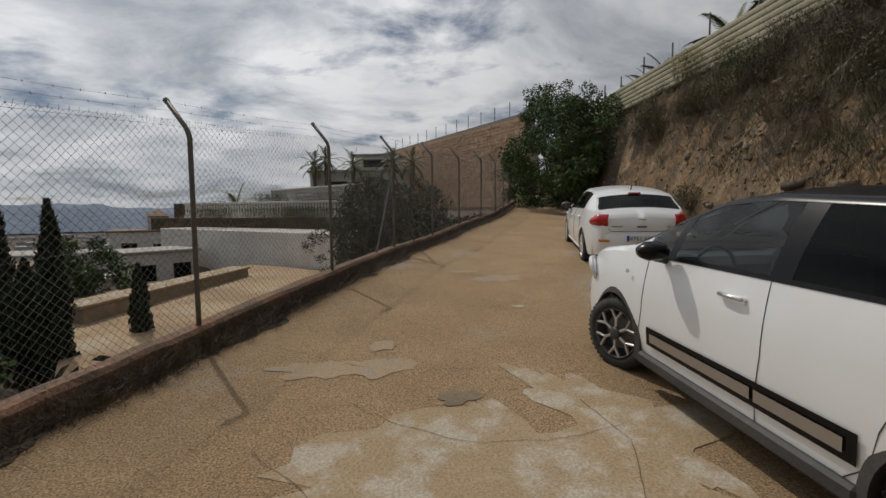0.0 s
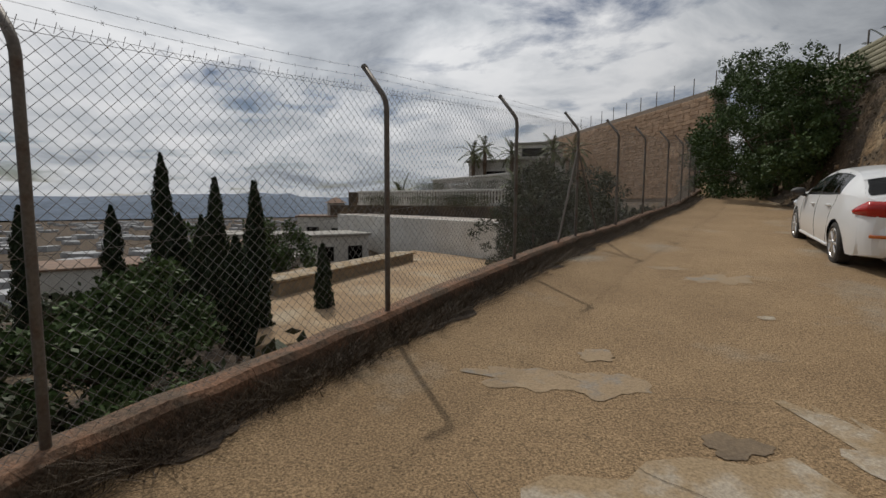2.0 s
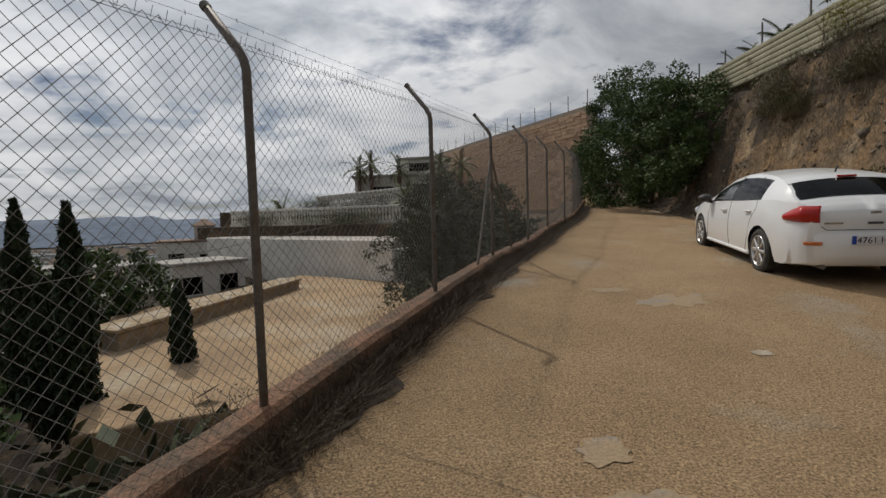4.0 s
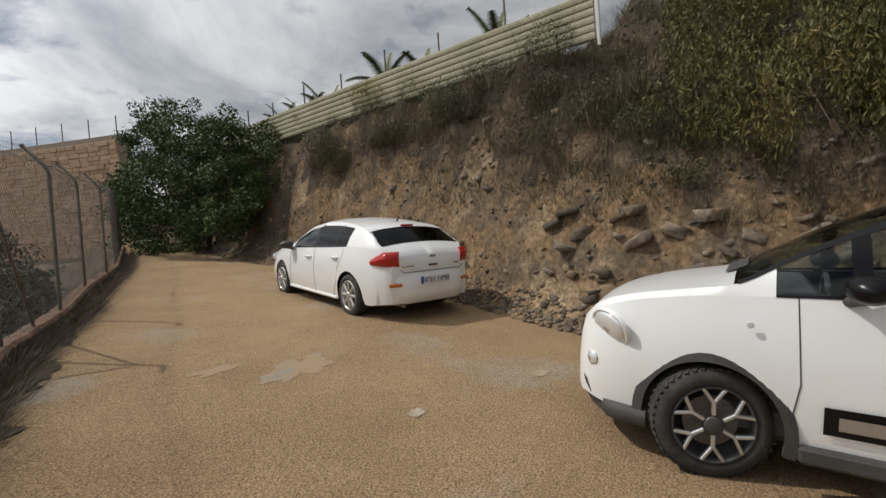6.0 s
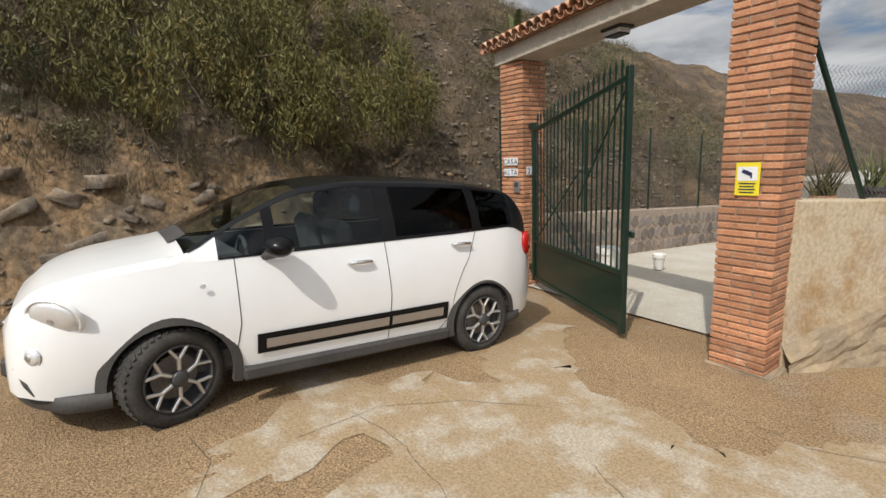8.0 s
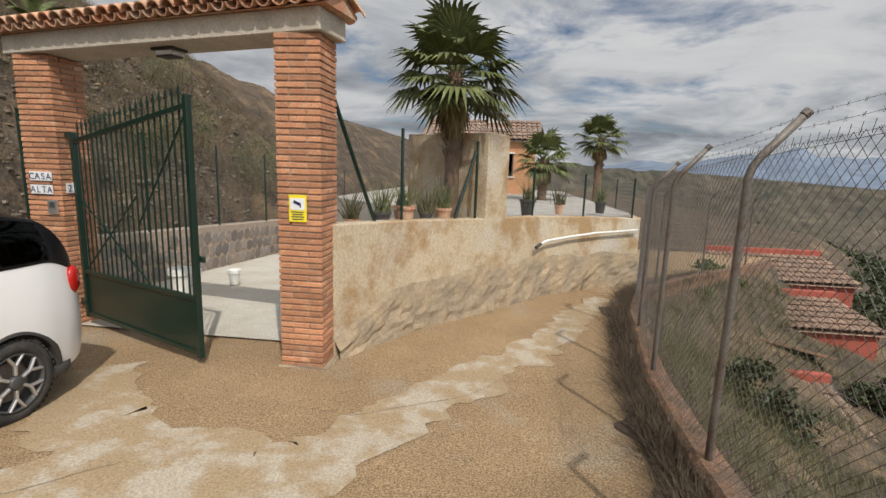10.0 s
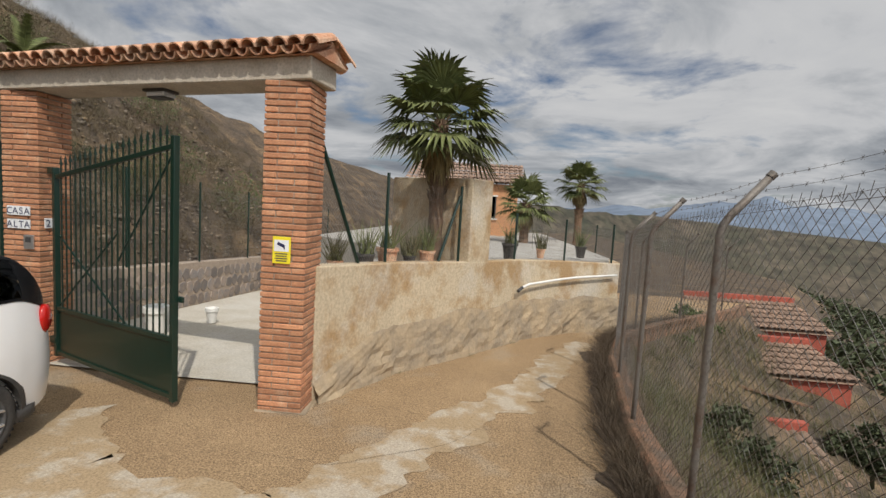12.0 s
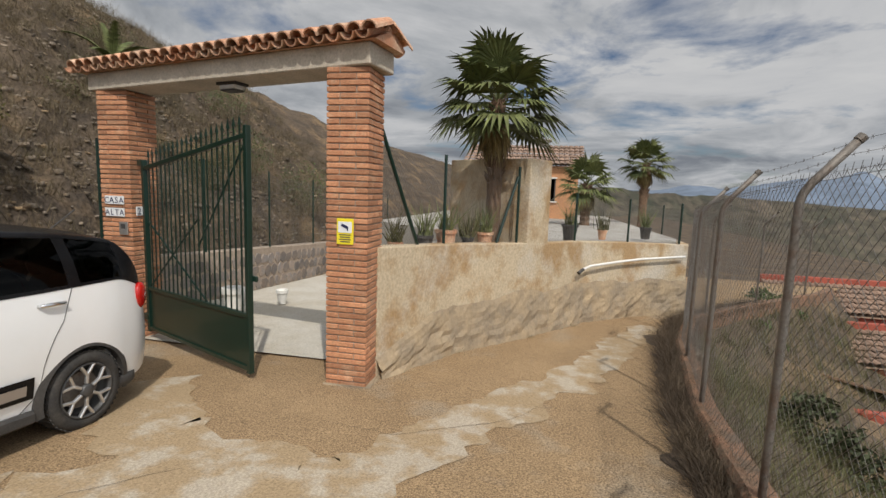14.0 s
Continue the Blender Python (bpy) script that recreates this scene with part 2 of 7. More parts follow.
L_YEL = leaf_mat("yellow_flower", (0.42, 0.36, 0.03), (0.14, 0.15, 0.03))
L_WEED = leaf_mat("dead_weed", (0.06, 0.042, 0.028), (0.10, 0.072, 0.045))
WHITEPOT = plain("white_pot", (0.75, 0.74, 0.7), 0.6)
YELS = plain("yellow_sign", (0.80, 0.66, 0.03), 0.4)
TILEW = plain("white_tile", (0.76, 0.77, 0.78), 0.25)
INK = plain("blue_black_ink", (0.02, 0.025, 0.08), 0.5)
# blue-grey of aerial haze put into the base colour; no atmosphere is modelled
MTN_HAZE = mat("hazed_mountain", (0.15, 0.19, 0.25), (0.12, 0.155, 0.21), rough=1.0, scale=0.004, fine=0.03, bump=0)
TOWN = mat("town_white", (0.45, 0.46, 0.47), rough=0.9, scale=0.1, fine=1, bump=0)
POOL = plain("pool_water", (0.10, 0.40, 0.46), 0.1)

LITTER = mat("leaf_litter", (0.10, 0.07, 0.045), (0.055, 0.04, 0.028), rough=0.95, scale=9, fine=70, bump=1.0, tone=(0.4, 1.6))

# ---- builders ----


class MB:
    """Collects vertices and faces for one mesh."""

    def __init__(self):
        self.v, self.f = [], []

    def add(self, vs, fs):
        k = len(self.v)
        self.v += [tuple(p) for p in vs]
        self.f += [tuple(i + k for i in q) for q in fs]
        return self

    def box(self, c, s, m=None, bevel=0.0):
        x, y, z = [a / 2 for a in s]
        b = min(bevel, x * 0.9, y * 0.9, z * 0.9)
        if b <= 0:
            vs = [(i * x, j * y, k * z) for k in (-1, 1) for j in (-1, 1) for i in (-1, 1)]
            fs = [(0, 2, 3, 1), (4, 5, 7, 6), (0, 1, 5, 4), (2, 6, 7, 3), (0, 4, 6, 2), (1, 3, 7, 5)]
        else:
            vs, idx = [], {}
            for i in (-1, 1):
                for j in (-1, 1):
                    for k in (-1, 1):
                        for a in range(3):
                            p = [i * (x - b), j * (y - b), k * (z - b)]
                            p[a] += (i, j, k)[a] * b
                            idx[i, j, k, a] = len(vs)
                            vs.append(tuple(p))
            fs = []
            for a in range(3):
                o = [q for q in range(3) if q != a]
                for sg in (-1, 1):
                    r = []
                    for p, q in ((-1, -1), (1, -1), (1, 1), (-1, 1)):
                        e = [0, 0, 0]
                        e[a], e[o[0]], e[o[1]] = sg, p, q
                        r.append(idx[(*e, a)])
                    fs.append(tuple(r) if (sg > 0) == (a != 1) else tuple(reversed(r)))
            for a in range(3):
                o = [q for q in range(3) if q != a]
                for p in (-1, 1):
                    for q in (-1, 1):
                        e0, e1 = [0, 0, 0], [0, 0, 0]
                        e0[a], e1[a] = -1, 1
                        e0[o[0]] = e1[o[0]] = p
                        e0[o[1]] = e1[o[1]] = q
                        fs.append((idx[(*e0, o[0])], idx[(*e1, o[0])], idx[(*e1, o[1])], idx[(*e0, o[1])]))
            for i in (-1, 1):
                for j in (-1, 1):
                    for k in (-1, 1):
                        fs.append((idx[i, j, k, 0], idx[i, j, k, 1], idx[i, j, k, 2]))
        if m is not None:
            vs = [m @ Vector(p) for p in vs]
        c = Vector(c)
        return self.add([Vector(p) + c for p in vs], fs)

    def tube(self, pts, r, n=8, cap=True):
        pts = [Vector(p) for p in pts]
        rs = r if isinstance(r, (list, tuple)) else [r] * len(pts)
        vs, fs = [], []
        for i, p in enumerate(pts):
            d = (pts[min(i + 1, len(pts) - 1)] - pts[max(i - 1, 0)]).normalized()
            a = d.cross(Vector((0, 0, 1)) if abs(d.z) < 0.9 else Vector((1, 0, 0))).normalized()
            b = d.cross(a)
            for k in range(n):
                t = 2 * math.pi * k / n
                vs.append(p + (a * math.cos(t) + b * math.sin(t)) * rs[i])
        for i in range(len(pts) - 1):
            for k in range(n):
                fs.append((i * n + k, (i + 1) * n + k, (i + 1) * n + (k + 1) % n, i * n + (k + 1) % n))
        if cap:
            fs.append(tuple(range(n)))
            fs.append(tuple((len(pts) - 1) * n + k for k in reversed(range(n))))
        return self.add(vs, fs)

    def lathe(self, prof, n=32, axis="x"):
        """prof: (along, radius) points turned round an axis."""
        vs, fs = [], []
        for a, r in prof:
            for k in range(n):
                t = 2 * math.pi * k / n
                vs.append((a, r * math.cos(t), r * math.sin(t)) if axis == "x" else (r * math.cos(t), r * math.sin(t), a))
        for i in range(len(prof) - 1):
            for k in range(n):
                fs.append((i * n + k, i * n + (k + 1) % n, (i + 1) * n + (k + 1) % n, (i + 1) * n + k))
        return self.add(vs, fs)

    def slab(self, poly, z0, z1):
        """An upright prism over a plan polygon; z0, z1 numbers or functions of x, y."""
        n = len(poly)
        g0 = z0 if callable(z0) else lambda x, y: z0
        g1 = z1 if callable(z1) else lambda x, y: z1
        vs = [(x, y, g0(x, y)) for x, y in poly] + [(x, y, g1(x, y)) for x, y in poly]
        fs = [tuple(reversed(range(n))), tuple(range(n, 2 * n))] + [(i, (i + 1) % n, n + (i + 1) % n, n + i) for i in range(n)]
        return self.add(vs, fs)


def part(name, mb, material, parent=None, label="", smooth=False, m=None):
    me = bpy.data.meshes.new(name)
    me.from_pydata(mb.v, [], mb.f)
    me.materials.append(material)
    if smooth:
        me.polygons.foreach_set("use_smooth", [True] * len(me.polygons))
    ob = new(name, me)
    if parent is not None:
        ob.parent = parent
    if m is not None:
        ob.matrix_basis = m
    if label:
        tagged(ob, label)
    return ob


def soft(ob, width=0.01, seg=2):
    b = ob.modifiers.new("bevel", "BEVEL")
    b.width, b.segments, b.limit_method = width, seg, "ANGLE"
    return ob


def thing(name, label, category, m=None, group="", kind=""):
    e = new(name)
    e.empty_display_size = 0.1
    if m is not None:
        e.matrix_basis = m
    return tagged(e, label, category, group, kind)


def arrays(name, v, f, material, parent=None, label=""):
    """A mesh from numpy vertices and equal-sized faces."""
    me = bpy.data.meshes.new(name)
    n, k = len(f), f.shape[1]
    me.vertices.add(len(v))
    me.vertices.foreach_set("co", v.astype(np.float32).ravel())
    me.loops.add(n * k)
    me.loops.foreach_set("vertex_index", f.astype(np.int32).ravel())
    me.polygons.add(n)
    me.polygons.foreach_set("loop_start", np.arange(0, n * k, k, dtype=np.int32))
    me.update(calc_edges=True)
    me.materials.append(material)
    ob = new(name, me)
    if parent is not None:
        ob.parent = parent
    if label:
        tagged(ob, label)
    return ob


RNG = np.random.default_rng(7)


def leaves(centres, size, aspect=2.2, up=0.0, droop=0.0, rng=RNG):
    """Small folded leaves at the given places: vertices and quads."""
    n = len(centres)
    d = rng.normal(size=(n, 3))
    d[:, 2] += up - droop
    d /= np.linalg.norm(d, axis=1)[:, None]
    s = rng.normal(size=(n, 3))
    s -= d * (s * d).sum(1)[:, None]
    s /= np.linalg.norm(s, axis=1)[:, None]
    L = size * rng.uniform(0.6, 1.3, (n, 1))
    w = L / aspect
    a = centres - d * L * 0.5
    c = centres + d * L * 0.5
    v = np.stack([a, centres + s * w * 0.5, c, centres - s * w * 0.5], 1).reshape(-1, 3)
    return v, np.arange(4 * n).reshape(n, 4)


def blades(bases, height, lean=0.35, width=0.012, rng=RNG):
    """Thin upright blades, three points each."""
    n = len(bases)
    h = height * rng.uniform(0.4, 1.2, (n, 1))
    d = rng.normal(size=(n, 3)) * lean
    d[:, 2] = 1
    s = rng.normal(size=(n, 3))
    s[:, 2] = 0
    s /= np.linalg.norm(s, axis=1)[:, None]
    v = np.stack([bases - s * width / 2, bases + s * width / 2, bases + d * h], 1).reshape(-1, 3)
    return v, np.arange(3 * n).reshape(n, 3)


# ---- plan ----
FOOT = [(-40, 3.6), (-14, 4.4), (-8, 4.5), (0.0, 4.5), (2, 4.15), (4, 4.05), (5.6, 4.25), (6.2, 4.45), (7, 4.75), (8, 5.2), (9, 5.6), (11, 6.3), (13, 6.7), (16.6, 7.3), (20, 8.1), (26, 9.8), (31.5, 11.2), (34, 12.2), (60, 24)]
EDGE = [(-40, -30), (-12, -10.5), (-8, -6.9), (-5.6, -5.05), (-3.4, -4.3), (-1.5, -3.92), (-0.36, -3.68), (1.4, -3.5), (3.0, -3.4), (5.35, -2.3), (7.85, -1.14), (10.3, -0.02), (12.1, 1.05), (14.5, 2.2), (18, 4.1), (26, 7.6), (33, 9.2), (60, 20)]
RISE = [(-40, -2.87), (1.5, -0.172), (4.2, 0.01), (5.5, 0.14), (8.5, 0.43), (11.1, 0.63), (16, 1.05), (22, 1.55), (34, 2.75)]


def foot(y):
    return float(np.interp(y, [a for a, _ in FOOT], [b for _, b in FOOT]))


def edge(y):
    return float(np.interp(y, [a for a, _ in EDGE], [b for _, b in EDGE]))


def zroad(y):
    k = (-0.9, -0.45, 0.0, 0.45, 0.9)
    return float(np.mean(np.interp([min(max(y, -39), 33) + a for a in k], [a for a, _ in RISE], [b for _, b in RISE])))


def nz(x, y, s, k=0.0):
    return noise.fractal(Vector((x * s, y * s, k)), 1.0, 2.0, 5)


def wall_x(y):
    return 7.75 + (y - 6.3) * 0.119 + (0.05 * (y - 18) ** 1.4 if y > 18 else 0)


def hill(x, y):
    """The height of the slope above the road's right edge."""
    d = x - foot(y)
    z = zroad(y)
    y = min(y, 34)
    bank = min(max((y - 0.5) / 2.0, 0), 1)
    n1, n2 = nz(x, y, 0.35, 3), nz(x, y, 1.6, 9)
    up = 0.2 * min(d, 0.6) + bank * (1.35 * (1 / (1 + math.exp(-(d - 0.75) * 5.5)) - 0.016))
    rest = max(d - 0.7, 0)
    if y > 6.0:
        k = min((y - 6.0) / 1.5, 1)
        w = max(wall_x(y) - foot(y) - 0.7, 0.6)
        top = 5.15 - z - 1.5
        s1 = top * min(rest / w, 1) + (min(0.05 * (rest - w), 1.5) if rest > w else 0)
        s0 = min(0.93 * rest, 12)
        s = s0 * (1 - k) + s1 * k
    else:
        cap = float(np.interp(y, [-22, -12, -9, -4, 0, 3], [10.0, 12.0, 13.5, 16, 21, 26])) + 0.8 * nz(x, y, 0.12, 7)
        s = cap * (1 - math.exp(-0.93 * rest / cap * (1 + 0.5 * rest / cap)))
    if y < 0.5:
        s += 0.9 * min(max(d - 0.4, 0), 1.0) * min((0.5 - y) / 1.5, 1)
    amp = min(max(d, 0), 1.5)
    return z + up + s + amp * (0.24 * n1 + 0.20 * n2) + min(amp, 0.7) * 0.11 * noise.ridged_multi_fractal(Vector((x * 1.7, y * 1.7, z)), 0.8, 2.1, 4, 1.0, 2.0) - 0.12 * min(amp, 0.7)


def valley(x, y):
    """The height of the ground below the fence."""
    d = edge(y) - x
    z = zroad(y)
    drop = 2.15 * (1 - math.exp(-d / 1.2)) + 0.10 * d if y > 2 else 1.2 * (1 - math.exp(-d / 1.6)) + 0.30 * d
    far = max(d - 25, 0)
    return max(z - drop - 0.16 * far, -75) + 0.12 * nz(x, y, 0.5, 5) * min(d, 2)


def ground_z(x, y):
    if x > foot(y):
        return hill(x, y)
    if x < edge(y):
        return valley(x, y)
    return zroad(y) - 0.05


def grid_mesh(xs, ys, fn, keep=None):
    mb = MB()
    idx = {}
    for j, y in enumerate(ys):
        for i, x in enumerate(xs):
            idx[i, j] = len(mb.v)
            mb.v.append((x, y, fn(x, y)))
    for j in range(len(ys) - 1):
        for i in range(len(xs) - 1):
            if keep is None or keep((xs[i] + xs[i + 1]) / 2, (ys[j] + ys[j + 1]) / 2):
                mb.f.append((idx[i, j], idx[i + 1, j], idx[i + 1, j + 1], idx[i, j + 1]))
    return mb


def spread(near0, near1, step, far0, far1, grow=1.22):
    out_, a, s = [], near1, step
    up = list(np.arange(near0, near1 + 1e-6, step))
    while a < far1:
        s *= grow
        a += s
        up.append(min(a, far1))
    a, s, dn = near0, step, []
    while a > far0:
        s *= grow
        a -= s
        dn.append(max(a, far0))
    return list(reversed(dn)) + up

# ---- large structure ----
xs = spread(-9.0, 4.0, 0.35, -3500, 4.0) + list(np.arange(4.15, 11.0, 0.15)) + spread(11.0, 24.0, 0.45, 11.0, 3500)
ys = spread(-26.0, -3.0, 0.45, -3500, -3.0) + list(np.arange(-2.84, 15.0, 0.16)) + spread(15.0, 34.0, 0.4, 15.0, 3500)
gob = part("ground", grid_mesh(xs, ys, ground_z), DIRT)
gob.data.materials.append(BANK)
for poly in gob.data.polygons:
    c = poly.center
    if 0.6 < c.y < 16 and -0.1 < c.x - foot(c.y) < 1.35 + 0.5 * nz(c.x, c.y, 0.9, 4):
        poly.material_index = 1
tagged(gob, "brown stony hillside and valley ground around the lane", "ground", kind="structure")

# the lane: rows across between the kerb and the slope's foot
mb = MB()
ry = list(np.arange(-16, 34.01, 0.25))
cols = 15
for y in ry:
    a, b = edge(y) - 0.15, foot(y) + 0.45
    for i in range(cols):
        x = a + (b - a) * i / (cols - 1)
        mb.v.append((x, y, zroad(y) + 0.012 * nz(x, y, 0.9, 2) - 0.01))
for j in range(len(ry) - 1):
    for i in range(cols - 1):
        k = j * cols + i
        mb.f.append((k, k + 1, k + cols + 1, k + cols))
tagged(part("road", mb, ROAD, smooth=True), "tan gravelly concrete lane, worn, with pale patches", "road", kind="structure")


def road_z(x, y):
    return zroad(y) + 0.012 * nz(x, y, 0.9, 2) - 0.01


def blob(name, cx, cy, rx, ry_, turn, material, label, lift=0.004, rough_=0.3, seed=1.0):
    mb = MB()
    n, rings = 44, 5
    mb.v.append((cx, cy, road_z(cx, cy) + lift))
    for r in range(1, rings + 1):
        for k in range(n):
            t = 2 * math.pi * k / n
            q = (1 + rough_ * noise.fractal(Vector((math.cos(t) * 1.7, math.sin(t) * 1.7, seed)), 1.0, 2.0, 5) * 1.6) * r / rings
            u, w = rx * math.cos(t) * q, ry_ * math.sin(t) * q
            x, y = cx + u * math.cos(turn) - w * math.sin(turn), cy + u * math.sin(turn) + w * math.cos(turn)
            mb.v.append((x, y, road_z(x, y) + lift))
    for k in range(n):
        mb.f.append((0, 1 + k, 1 + (k + 1) % n))
        for r in range(rings - 1):
            a = 1 + r * n
            mb.f.append((a + k, a + n + k, a + n + (k + 1) % n, a + (k + 1) % n))
    return tagged(part(name, mb, material, smooth=True), label, "patch", kind="structure")


def ribbon(name, pts, width, material, label, lift=0.006, wob=0.3, seed=0.0):
    """A band with ragged edges laid along points of the lane."""
    mb = MB()
    fine = []
    for (x0, y0), (x1, y1) in zip(pts, pts[1:]):
        m = max(2, int(math.hypot(x1 - x0, y1 - y0) / 0.08))
        fine += [(x0 + (x1 - x0) * i / m, y0 + (y1 - y0) * i / m) for i in range(m)]
    for i, (x, y) in enumerate(fine):
        x1, y1 = fine[min(i + 1, len(fine) - 1)]
        x0, y0 = fine[max(i - 1, 0)]
        d = math.hypot(x1 - x0, y1 - y0) or 1
        px, py = -(y1 - y0) / d, (x1 - x0) / d
        w = width(i / len(fine)) if callable(width) else width
        sh = wob * noise.fractal(Vector((x * 1.3, y * 1.3, seed + 4)), 1.0, 2.0, 4)
        for k in range(5):
            s = (k / 4 - 0.5) * 2
            q = s * w / 2 * (1 + wob * 1.2 * noise.fractal(Vector((x * 3, y * 3, seed + s * 5)), 1.0, 2.0, 4)) + sh * (min(w, 0.3) if w > 0.05 else 0.09)
            X, Y = x + px * q, y + py * q
            mb.v.append((X, Y, road_z(X, Y) + lift))
    for i in range(len(fine) - 1):
        for k in range(4):
            a = i * 5 + k
            mb.f.append((a, a + 1, a + 6, a + 5))
    return tagged(part(name, mb, material, smooth=True), label, "patch", kind="structure")


# pale spill of cement from the gate down the lane, and the older patches
ribbon("gully", [(1.9, 0.55), (1.55, 0.95), (1.01, 1.55), (0.25, 1.75), (-0.42, 1.95), (-0.85, 1.75), (-1.35, 0.84), (-1.98, -0.17), (-2.77, -1.53), (-3.3, -2.9), (-4.2, -4.9)], lambda u: 0.75 - 0.3 * u, GULLY, "pale cement gully running down the lane", wob=0.5)
blob("cement_patch", 0.2, 2.75, 1.5, 0.75, 0.15, GULLY, "large pale cement patch before the gate", seed=2.2, lift=0.005, rough_=0.45)
blob("cement_patch", 1.05, 3.35, 0.35, 0.9, 0.3, GULLY, "streaked pale cement patch beside the parked car", seed=5.2, lift=0.004, rough_=0.5)
blob("grey_patch", -1.05, 4.48, 0.42, 0.17, -0.1, GREYPATCH, "grey cement patch in the lane", seed=6.1)
blob("grey_patch", -0.53, 4.43, 0.30, 0.20, 0.3, GREYPATCH, "grey cement patch in the lane", seed=9.4)
blob("grey_patch", -0.50, 4.95, 0.16, 0.12, 0.3, GREYPATCH, "small grey cement patch in the lane", seed=3.4)
blob("grey_patch", 1.45, 7.6, 0.42, 0.24, 0.5, GREYPATCH, "grey cement patch in the lane", seed=4.4, rough_=0.55)
blob("grey_patch", 0.98, 8.2, 0.22, 0.12, 0.2, GREYPATCH, "grey cement patch in the lane", seed=7.4, rough_=0.55)
blob("pothole", 0.05, 3.77, 0.16, 0.12, 0.1, DAMP, "shallow dark pothole in the lane", seed=8.8, lift=0.006)
blob("damp_patch", 2.7, 5.67, 0.12, 0.06, 0.1, GULLY, "small pale mark on the lane", seed=1.8, lift=0.005)
blob("damp_patch", 1.3, 6.1, 0.08, 0.05, 0.1, GULLY, "small pale mark on the lane", seed=2.8, lift=0.005)
for i, pts in enumerate([[(-0.75, 3.75), (-0.54, 3.55), (-0.4, 3.4), (0.1, 3.1), (0.5, 3.05), (1.2, 3.2)], [(-0.2, 4.25), (0.4, 4.3), (1.0, 4.1), (1.4, 4.2)], [(-1.8, 5.2), (-1.2, 4.85), (-0.6, 4.4)], [(1.0, 3.6), (1.05, 3.0), (0.8, 2.4), (0.3, 1.9)],
                         [(-0.2, 0.9), (-0.9, 1.0), (-1.65, 0.5), (-2.1, 0.0), (-3.2, -0.2)], [(-1.3, 3.3), (-0.9, 2.6), (-0.2, 2.2)]]):
    ribbon("crack", pts, 0.004, CRACKM, "thin dark crack in the lane's concrete", lift=0.010, wob=0.9, seed=i * 3.0)


ribbon("leaf_litter", [(edge(q) + 0.20, q) for q in np.arange(-9.0, 22.0, 0.7)], 0.30, LITTER, "dark dead leaves and soil along the kerb", lift=0.009, wob=0.9, seed=2.0)

# kerb under the fence, in lengths
def kerb_piece(y0, y1, group="kerb lengths"):
    mb = MB()
    n = 6
    for i in range(n + 1):
        y = y0 + (y1 - y0) * i / n
        x = edge(y)
        s = (edge(y + 0.05) - edge(y - 0.05)) / 0.1
        q = 1 / math.hypot(1, s)
        h = 0.11 + 0.05 * math.exp(-((y - 6) / 4) ** 2) + 0.02 * nz(x, y, 2.0)
        for dx, dz in ((-0.17, -0.5), (-0.15, h), (0.03, h + 0.01), (0.07, h - 0.03), (0.09, -0.08)):
            mb.v.append((x + dx * q, y - dx * s * q, zroad(y) + dz + 0.012 * nz(x + dx * 9, y, 3.0)))
    for i in range(n):
        for k in range(4):
            a = i * 5 + k
            mb.f.append((a, a + 1, a + 6, a + 5))
    mb.f += [(0, 1, 2, 3, 4), tuple(reversed([n * 5 + k for k in range(5)]))]
    return tagged(part("kerb", mb, KERB), "low reddish cement kerb under the wire fence", "kerb", group, "structure")


ky = [-14.0]
while ky[-1] < 31:
    ky.append(ky[-1] + 1.5)
for a, b in zip(ky, ky[1:]):
    kerb_piece(a, b - 0.004)

# ---- wire fence ----
HT = 2.10


def fence_post(y, brace=False):
    x, z = edge(y) - 0.03, zroad(y)
    s = (edge(y + 0.2) - edge(y - 0.2)) / 0.4
    q = 1 / math.hypot(1, s)
    ox, oy = -q, s * q
    e = thing("fence_post", "galvanised steel fence post with a cranked top in the kerb", "fence post", pose(x, y, z), "posts of the wire fence")
    pts = [(0, 0, -0.4), (0, 0, 0.5), (0, 0, 1.2), (0, 0, HT - 0.06), (ox * 0.015, oy * 0.015, HT), (ox * 0.05, oy * 0.05, HT + 0.06), (ox * 0.26, oy * 0.26, HT + 0.32)]
    part("post_tube", MB().tube(pts, 0.025, 10), POST, e, smooth=True)
    part("post_cap", MB().tube([(ox * 0.25, oy * 0.25, HT + 0.31), (ox * 0.275, oy * 0.275, HT + 0.338)], 0.029, 10), POST, e, "rusty end cap")
    if brace:
        for sg, lab in ((-1, "diagonal brace of pale steel"), (1, "diagonal brace of rusty steel")):
            yy = y + sg * 0.95
            part("brace", MB().tube([(edge(yy) - 0.03 - x, yy - y, zroad(yy) - z - 0.05), (0, 0, 1.75)], 0.02, 8), POST, e, lab)
    return e


POSTS = [-11.2, -8.6, -6.2, -4.2, -2.3, -0.4, 1.4, 3.0, 5.35, 7.85, 10.3, 12.1, 14.5, 16.8, 19.2, 21.6, 23.8, 26.0, 28.0]
for y in POSTS:
    fence_post(y, brace=y in (10.3,))


